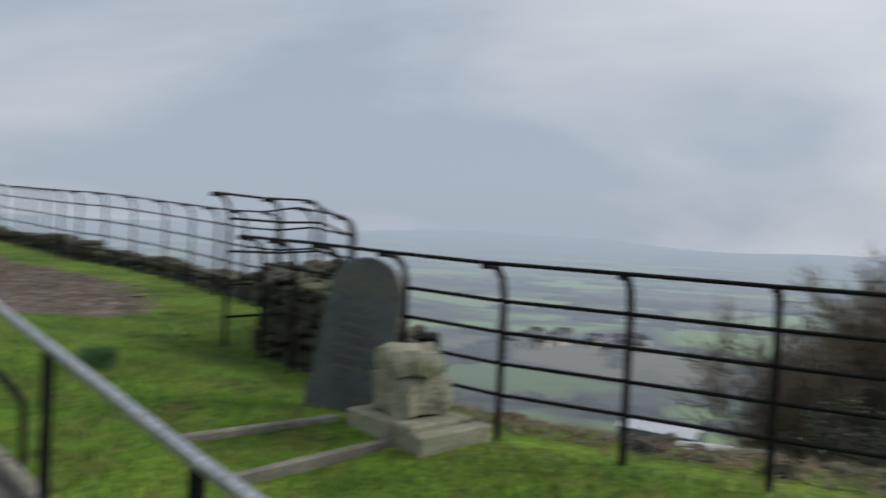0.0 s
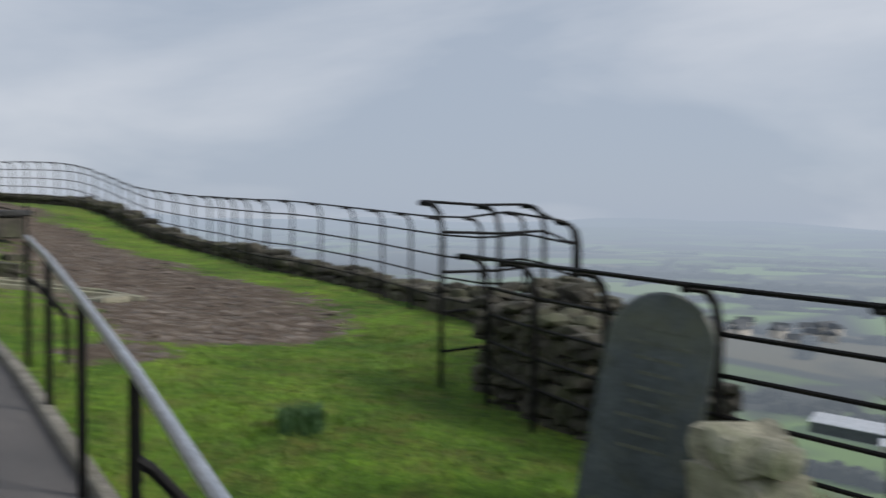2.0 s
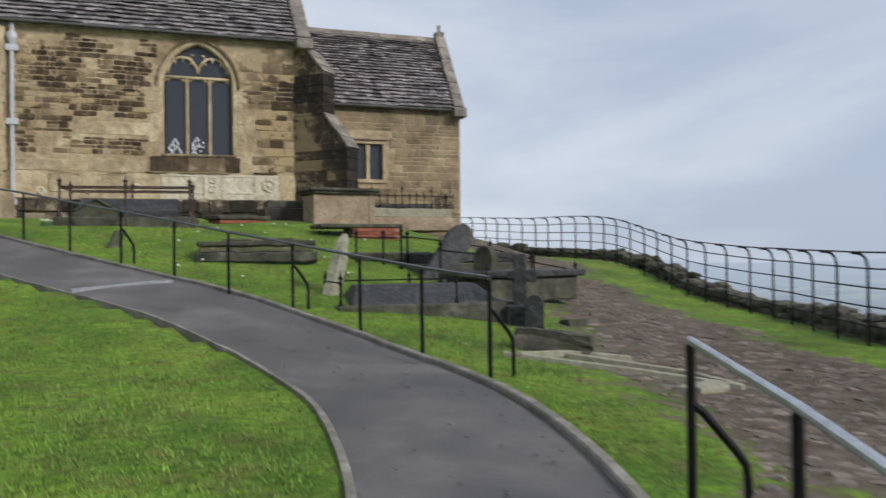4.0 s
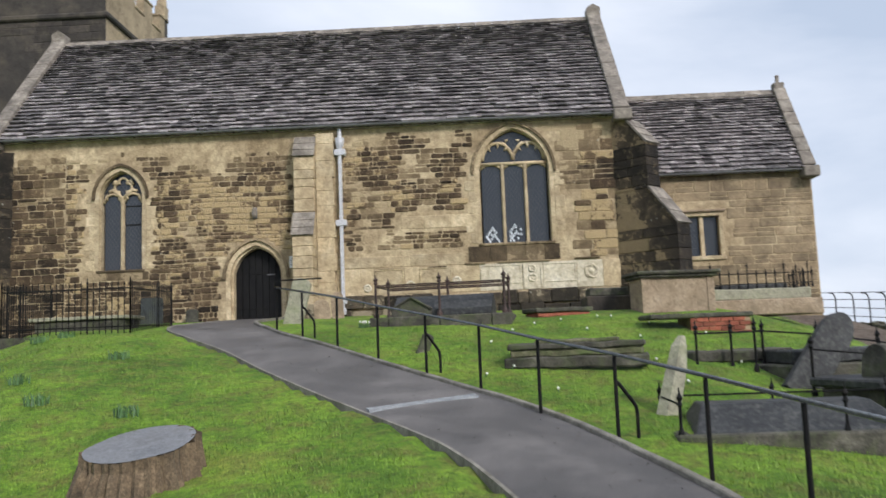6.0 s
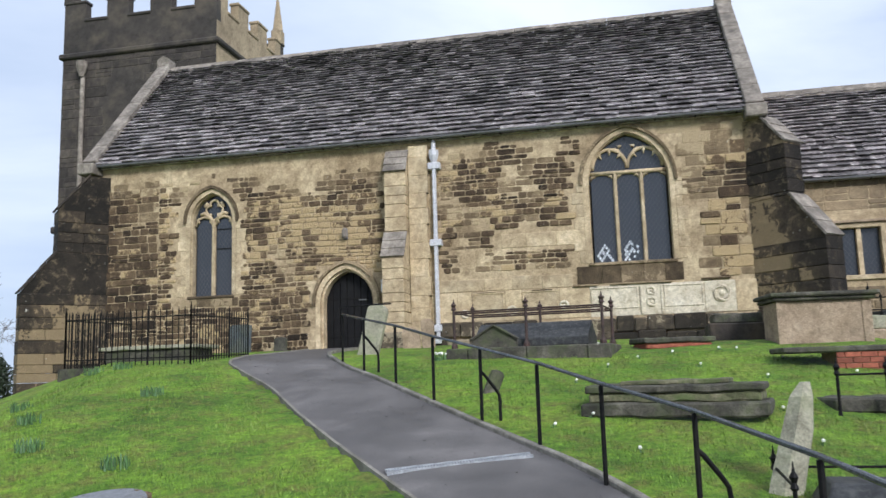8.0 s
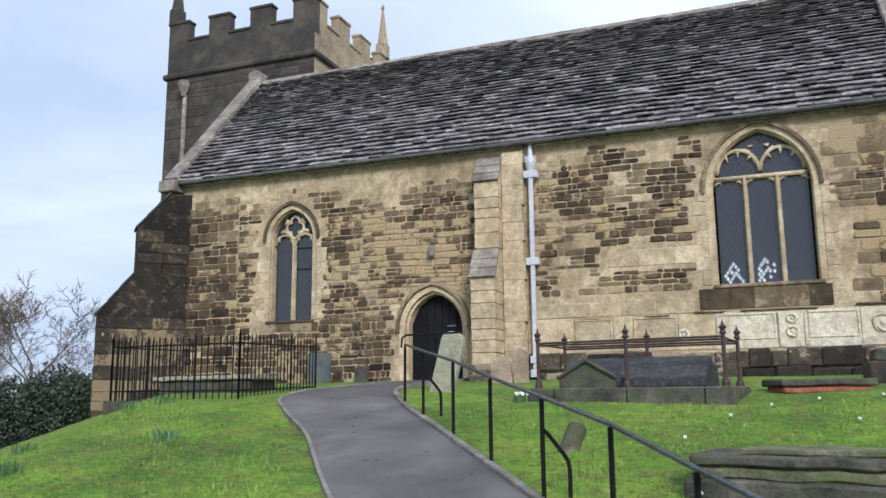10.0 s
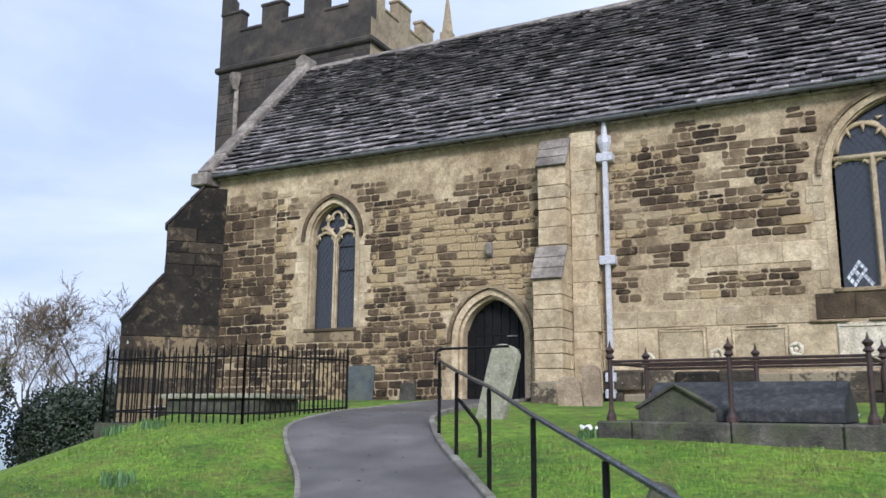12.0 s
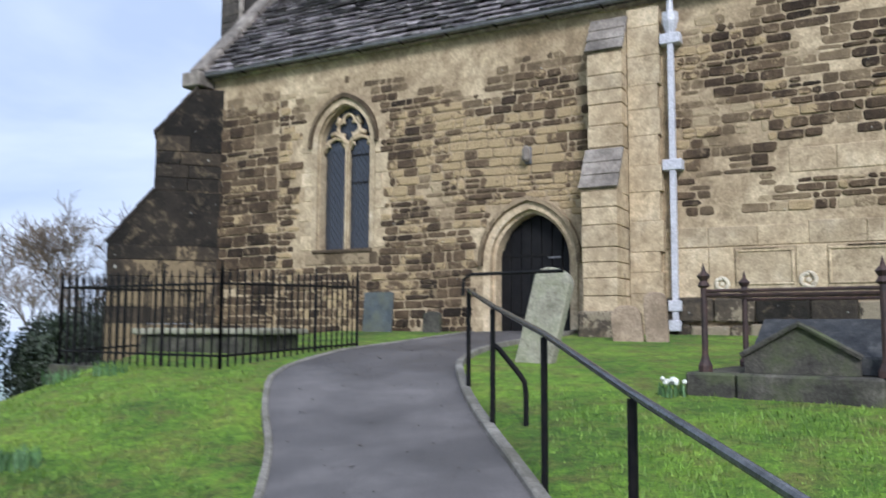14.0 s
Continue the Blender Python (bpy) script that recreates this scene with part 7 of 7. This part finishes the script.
# the wood on the bank below the fence
for _k in range(170):
    _d = _rng.uniform(13, 62)
    _az = _rng.uniform(-0.75, 0.07)
    if _d < 26 + 90 * max(0.0, _az + 0.22) and _az > -0.22:
        continue
    _x, _y = _d * math.cos(_az) + 5, _d * math.sin(_az) - 0.5
    plant_tree(_rng.choice((T_A, T_B, T_B, T_S, T_S, T_C)), "bare brown woodland tree on the bank", (_x, _y), _rng.uniform(0, 360), _rng.uniform(0.55, 0.84) * (1.0 if _az < -0.15 else 0.8), "woodland trees")
# taller crowns of the wood, sinking northwards down the slope
for _k in range(64):
    _az = _rng.uniform(-0.30, 0.03)
    _d = _rng.uniform(44, 74)
    _x, _y = _d * math.cos(_az) + 1, _d * math.sin(_az)
    _rise = -0.10 * smooth(-0.16, 0.10, _az) + _rng.uniform(-0.045, 0.012)
    plant_tree(T_C, "bare brown woodland tree low on the bank", (_x, _y), _rng.uniform(0, 360), max(0.35, min(1.7, (1.6 + _d * _rise - land(_x, _y)) / 11.0)), "woodland trees")
# beside and behind the church's west end
for _x, _y, _m, _s, _tn in ((-21.0, 33.0, T_B, 0.85, 10), (-26.0, 31.5, T_B, 0.8, 120), (-30.0, 38.0, T_A, 0.8, 220), (-19.5, 29.0, T_C, 0.45, 40)):
    plant_tree(_m, "bare winter tree beyond the church", (_x, _y), _tn, _s, "trees beyond the church")


def leaf_bush(label, at, rng, r, h, count, material, group):
    b = thing("bush", label, "bush", group, at=(at[0], at[1], land(at[0], at[1]) - 0.1))
    verts, faces = [], []
    lobes = [(Vector((rng.uniform(-0.6, 0.6) * r, rng.uniform(-0.6, 0.6) * r, rng.uniform(0.25, 0.8) * h)), rng.uniform(0.35, 0.6)) for _ in range(7)]
    for _ in range(count):
        c, k = rng.choice(lobes)
        q = Vector((rng.gauss(0, 1), rng.gauss(0, 1), rng.gauss(0, 1))).normalized() * k * rng.uniform(0.6, 1.05)
        p = c + Vector((q.x * r, q.y * r, q.z * h * 0.7))
        if p.z < 0:
            continue
        s = rng.uniform(0.03, 0.06)
        e1 = Vector((rng.uniform(-1, 1), rng.uniform(-1, 1), rng.uniform(-1, 1))).normalized() * s
        e2 = e1.orthogonal().normalized() * s * 0.7
        i = len(verts)
        verts += [tuple(p - e1), tuple(p + e2), tuple(p + e1), tuple(p - e2)]
        faces.append((i, i + 1, i + 2, i + 3))
    me = bpy.data.meshes.new("leaves")
    me.from_pydata(verts, [], faces)
    me.materials.append(material)
    ob = new("leaves", me)
    ob.parent = b
    bm = bmesh.new()
    for c, k in lobes:
        tube(bm, [(0, 0, -0.1), tuple(c * 0.5 + Vector((0, 0, 0.1))), tuple(c)], [0.05, 0.035, 0.015], 5)
    part("stems", bm, M_BARK, b)
    return b


for _x, _y, _r, _h in ((-17.6, 31.4, 1.5, 2.6), (-19.6, 31.0, 1.6, 3.0), (-16.2, 29.4, 1.0, 2.0), (-17.2, 26.2, 1.3, 2.9), (-19.6, 25.2, 1.7, 3.6), (-20.5, 28.0, 1.8, 4.4), (-23.0, 26.5, 2.0, 4.0)):
    leaf_bush("dark evergreen shrub beyond the churchyard lawn", (_x, _y), _rng, _r, _h, 11000, M_EVERGREEN, "evergreen shrubs")
for _x, _y, _r, _h in ((17.0, -4.5, 2.0, 2.0), (22.0, -6.0, 2.4, 2.6), (26.0, -3.0, 2.6, 2.8)):
    leaf_bush("dark ivy-green undergrowth on the bank", (_x, _y), _rng, _r, _h, 5200, M_IVY, "undergrowth")

# rubble on the bank outside the fence
_items = []
for _k in range(170):
    _x, _y = 5.1 + abs(_rng.gauss(0, 0.8)), _rng.uniform(-4.5, 1.4)
    _s = _rng.choice((0.10, 0.14, 0.2, 0.3, 0.6)) * _rng.uniform(0.6, 1.2)
    _m = Matrix.Translation((_x, _y, land(_x, _y) + 0.01)) @ Euler((_rng.uniform(-0.4, 0.4), _rng.uniform(-0.4, 0.4), _rng.uniform(0, 6.3))).to_matrix().to_4x4() @ Matrix.Diagonal((_s * 1.4, _s, _s * 0.7, 1))
    _me = _rng.choice(ROCKS)
    _items.append(([tuple(_m @ v.co) for v in _me.vertices], [tuple(q.vertices) for q in _me.polygons]))
tagged(joined("bank_rubble", _items, M_WALLSTONE_I), "loose grey stones and debris on the bank", "stones", kind="stuff")
_verts, _faces = [], []
for _k in range(9000):
    _x, _y = 4.9 + abs(_rng.gauss(0, 1.1)), _rng.uniform(-6, 2.5)
    _z = land(_x, _y)
    _a, _l = _rng.uniform(0, 6.28), _rng.uniform(0.03, 0.16)
    _dx, _dy = math.cos(_a) * _l, math.sin(_a) * _l
    _i = len(_verts)
    _verts += [(_x, _y, _z + 0.005), (_x - _dy * 0.08, _y + _dx * 0.08, _z + 0.01), (_x + _dx, _y + _dy, _z + _rng.uniform(0.01, 0.09))]
    _faces.append((_i, _i + 1, _i + 2))
_me = bpy.data.meshes.new("litter")
_me.from_pydata(_verts, [], _faces)
_me.materials.append(speckled("dead_stalks", [(0.3, (0.12, 0.09, 0.05)), (0.7, (0.30, 0.25, 0.16))], 3, 0.95, 30, 0.1, 0.01, island=0.4))
tagged(new("litter", _me), "dead brown stalks and leaf litter on the bank", "litter", kind="stuff")


# ---- the valley ----
def barn(label, at, turn, w, d, h, rise, wall, roofm, group=""):
    b = thing("barn", label, "barn", group, at=at, turn=turn)
    part("wall", boxed(-w / 2, w / 2, -d / 2, d / 2, 0, h), wall, b)
    for s in (-1, 1):
        bm = bmesh.new()
        vs = [bm.verts.new(c) for c in ((-w / 2 - 0.4, s * (d / 2 + 0.4), h - 0.1), (w / 2 + 0.4, s * (d / 2 + 0.4), h - 0.1), (w / 2 + 0.4, 0, h + rise), (-w / 2 - 0.4, 0, h + rise))]
        up = [bm.verts.new(v.co + Vector((0, 0, 0.3))) for v in vs]
        for f in ((0, 1, 2, 3), (7, 6, 5, 4), (0, 4, 5, 1), (1, 5, 6, 2), (2, 6, 7, 3), (3, 7, 4, 0)):
            bm.faces.new([(vs + up)[i] for i in f])
        bmesh.ops.recalc_face_normals(bm, faces=bm.faces[:])
        part("roof", bm, roofm, b)
    for k in range(3):
        part("door", boxed(-w / 2 + w * (k + 0.25) / 3, -w / 2 + w * (k + 0.7) / 3, -d / 2 - 0.06, -d / 2, 0, h * 0.8), M_DARKROOF, b)
    return b


barn("long farm shed with a pale sheet roof in the valley", (332, 56, -78.5), 80, 30, 14, 4.5, 2.2, M_DARKROOF, M_SHEET)
barn("low white-roofed farm building in the valley", (322, 34, -78.5), 95, 26, 12, 2.5, 1.0, M_HOUSE, M_SHEET)
barn("small farm shed in the valley", (330, 16, -78.5), 70, 14, 10, 3.5, 2.0, M_DARKROOF, M_DARKROOF)


def house(at, turn, rng):
    w, d, h = rng.uniform(9, 15), rng.uniform(7, 9), rng.uniform(4.5, 6)
    b = thing("house", "distant pale rendered village house", "house", "village houses", at=at, turn=turn)
    part("wall", boxed(-w / 2, w / 2, -d / 2, d / 2, 0, h), M_HOUSE, b)
    bm = bmesh.new()
    prism(bm, [(-d / 2 - 0.3, h), (0, h + 3.2), (d / 2 + 0.3, h)], -w / 2 - 0.3, w / 2 + 0.3)
    for v in bm.verts:
        v.co = Vector((v.co.y, v.co.x, v.co.z))
    bmesh.ops.recalc_face_normals(bm, faces=bm.faces[:])
    part("roof", bm, M_DARKROOF, b)
    for k in range(3):
        for z in (0.9, 3.2):
            part("window", boxed(-w / 2 + w * (k + 0.3) / 3, -w / 2 + w * (k + 0.7) / 3, -d / 2 - 0.05, -d / 2 + 0.01, z, z + 1.2), M_DARKIN, b)
    return b


for _k in range(16):
    house((555 + _rng.uniform(-40, 60), 150 + _rng.uniform(-45, 45), -78.3), _rng.uniform(0, 360), _rng)
for _k in range(5):
    house((745 + _rng.uniform(-20, 30), -10 + _rng.uniform(-50, 50), -78.3), _rng.uniform(0, 360), _rng)


def clump_mass(name, label, spots, rng, material, cat):
    """Hedges and woods far below: many leaning tufts in one mesh."""
    verts, faces = [], []
    for x, y, r, h in spots:
        z = land(x, y)
        for _ in range(10):
            a = rng.uniform(0, 6.28)
            px, py = x + r * rng.uniform(-0.9, 0.9), y + r * rng.uniform(-0.9, 0.9)
            s = r * rng.uniform(0.35, 0.6)
            hh = h * rng.uniform(0.55, 1.1)
            k = len(verts)
            for i in range(5):
                an = a + 1.2566 * i
                verts.append((px + s * math.cos(an), py + s * math.sin(an), z + hh * rng.uniform(0.0, 0.15)))
            for i in range(5):
                an = a + 0.5 + 1.2566 * i
                verts.append((px + s * 0.8 * math.cos(an), py + s * 0.8 * math.sin(an), z + hh * rng.uniform(0.75, 0.95)))
            verts.append((px, py, z + hh))
            for i in range(5):
                j = (i + 1) % 5
                faces += [(k + i, k + j, k + 5 + i), (k + j, k + 5 + j, k + 5 + i), (k + 5 + i, k + 5 + j, k + 10)]
    me = bpy.data.meshes.new(name)
    me.from_pydata(verts, [], faces)
    me.materials.append(material)
    return tagged(new(name, me), label, cat, kind="stuff")


_spots = []
for _k in range(150):
    _d = 300 + 2300 * _rng.random() ** 1.4
    _az = _rng.uniform(-0.6, 1.2)
    _x, _y = _d * math.cos(_az), _d * math.sin(_az)
    _dir = _rng.choice((0.2, 1.75)) + _rng.uniform(-0.2, 0.2)
    _ln = _rng.uniform(60, 260)
    _n = int(_ln / 7)
    for _i in range(_n):
        _t = (_i / _n - 0.5) * _ln
        _spots.append((_x + _t * math.cos(_dir), _y + _t * math.sin(_dir), 4.0, _rng.uniform(2.5, 7)))
clump_mass("hedgerows", "dark hedgerows and trees across the valley fields", _spots, _rng, M_HEDGE, "hedge")
_spots = []
for _k in range(520):
    _d = _rng.uniform(110, 340)
    _az = _rng.uniform(-0.7, 0.75)
    _x, _y = _d * math.cos(_az), _d * math.sin(_az)
    if 290 < _x < 352 and -5 < _y < 85 or (0.02 < _az < 0.24) or (_d < 210 and _az > -0.1):
        continue
    _spots.append((_x, _y, 4.5, _rng.uniform(4, 8)))
clump_mass("hillside_wood", "brown winter woodland on the lower slope", _spots, _rng, M_FARWOOD, "wood")

# scrub on the bank: fine upright and slanting sticks
_verts, _faces = [], []
for _k in range(210000):
    _d = 17 + 58 * _rng.random() ** 0.8
    _az = _rng.uniform(-0.85, 0.42)
    _x, _y = 4 + _d * math.cos(_az), -0.5 + _d * math.sin(_az)
    if _x < fence_x(_y) + 6 or _d < 20 + 115 * max(0.0, _az + 0.34):
        continue
    _top = (1.8 + 4.4 * max(0.0, noise.noise((_x * 0.16, _y * 0.16, 2.0)) + 0.35)) * (0.3 + 0.7 * smooth(17, 36, _d)) * (0.40 + 0.60 * smooth(0.30, -0.14, _az)) * (1 + 1.5 * smooth(28, 70, _d) * smooth(0.2, -0.1, _az))
    _z = land(_x, _y) + _top * _rng.random()
    _l = _rng.uniform(0.4, 1.5)
    _t, _p = _rng.uniform(0, 6.28), _rng.uniform(0.0, 1.1)
    _v = Vector((math.sin(_p) * math.cos(_t), math.sin(_p) * math.sin(_t), math.cos(_p))) * _l
    _w = _rng.uniform(0.012, 0.045) * (1 + 1.4 * smooth(28, 70, _d))
    _i = len(_verts)
    _verts += [(_x, _y - _w, _z), (_x, _y + _w, _z), (_x + _v.x, _y + _v.y, _z + _v.z)]
    _faces.append((_i, _i + 1, _i + 2))
_me = bpy.data.meshes.new("scrub")
_me.from_pydata(_verts, [], _faces)
_me.materials.append(M_TWIG)
tagged(new("scrub", _me), "dense brown winter scrub on the wooded bank", "scrub", kind="stuff")

# wet leaves and grit on the tarmac
_verts, _faces = [], []
for _k in range(460):
    _i = _rng.randrange(30, 170)
    _u = _rng.random() ** 1.6
    _p = EDGE_R[_i].lerp(EDGE_L[_i], 0.03 + 0.94 * _u)
    _p = _p + Vector((_rng.uniform(-0.1, 0.1), _rng.uniform(-0.1, 0.1)))
    _z = land(_p.x, _p.y) + 0.040
    _a, _l = _rng.uniform(0, 6.28), _rng.choice((0.008, 0.010, 0.014, 0.024)) * _rng.uniform(0.7, 1.2)
    _c, _s = math.cos(_a) * _l, math.sin(_a) * _l
    _i = len(_verts)
    _verts += [(_p.x - _c, _p.y - _s, _z), (_p.x + _s * 0.5, _p.y - _c * 0.5, _z + 0.004), (_p.x + _c, _p.y + _s, _z), (_p.x - _s * 0.5, _p.y + _c * 0.5, _z + 0.006)]
    _faces.append((_i, _i + 1, _i + 2, _i + 3))
_me = bpy.data.meshes.new("leaf_litter")
_me.from_pydata(_verts, [], _faces)
_me.materials.append(speckled("wet_dead_leaf", [(0.3, (0.018, 0.014, 0.010)), (0.7, (0.07, 0.052, 0.034))], 6, 0.7, 60, 0.1, 0.003, island=0.5))
tagged(new("leaf_litter", _me), "dark wet leaves and grit scattered on the tarmac", "leaf litter", kind="stuff")

# trodden clods on the muddy track
_mudmat = speckled("wet_mud_clods", [(0.3, (0.07, 0.052, 0.038)), (0.55, (0.15, 0.118, 0.09)), (0.75, (0.27, 0.225, 0.18))], 3.0, 0.7, 40, 0.5, 0.01, island=0.3)
_items = []
while len(_items) < 2600:
    _x, _y = _rng.uniform(3.8, 13.5), 5.5 + 18 * _rng.random() ** 1.4
    if mud(_x, _y) < 0.34 + 0.2 * _rng.random() or on_path(_x, _y, 0.15):
        continue
    _s = _rng.uniform(0.12, 0.5)
    _m = Matrix.Translation((_x, _y, land(_x, _y) - 0.012)) @ Euler((_rng.uniform(-0.2, 0.2), _rng.uniform(-0.2, 0.2), _rng.uniform(0, 6.3))).to_matrix().to_4x4() @ Matrix.Diagonal((_s * 1.5, _s, _s * 0.42, 1))
    _me = _rng.choice(ROCKS)
    _items.append(([tuple(_m @ v.co) for v in _me.vertices], [tuple(q.vertices) for q in _me.polygons]))
tagged(joined("mud_clods", _items, _mudmat), "trodden brown mud clods on the track", "mud", kind="stuff")


# ---- single stones and slates, nearest the door and path ----
_rng = random.Random(77)
_cache = {}
for _cx, _cz, _w, _h, _d in _singles:
    _key = (round(_w / 0.04), round(_h / 0.02))
    if _key not in _cache:
        _vs, _fs = shaped_stone(_rng, _key[0] * 0.04, _key[1] * 0.02, 0.018)
        _me = bpy.data.meshes.new("stone")
        _me.from_pydata(_vs, [], _fs)
        _me.materials.append(M_STONE_OB)
        _cache[_key] = _me
    _ob = new("stone", _cache[_key])
    _ob.parent = nave_south
    _ob.location = (_cx, WY + 0.002 - _d * 0.3, _cz)
for _vs, _fs in roof_singles:
    _c = Vector(_vs[0])
    _me = bpy.data.meshes.new("slate")
    _me.from_pydata([tuple(Vector(v) - _c) for v in _vs], [], _fs)
    _me.materials.append(M_SLATE_OB)
    _ob = new("slate", _me)
    _ob.parent = roof_nave
    _ob.location = _c
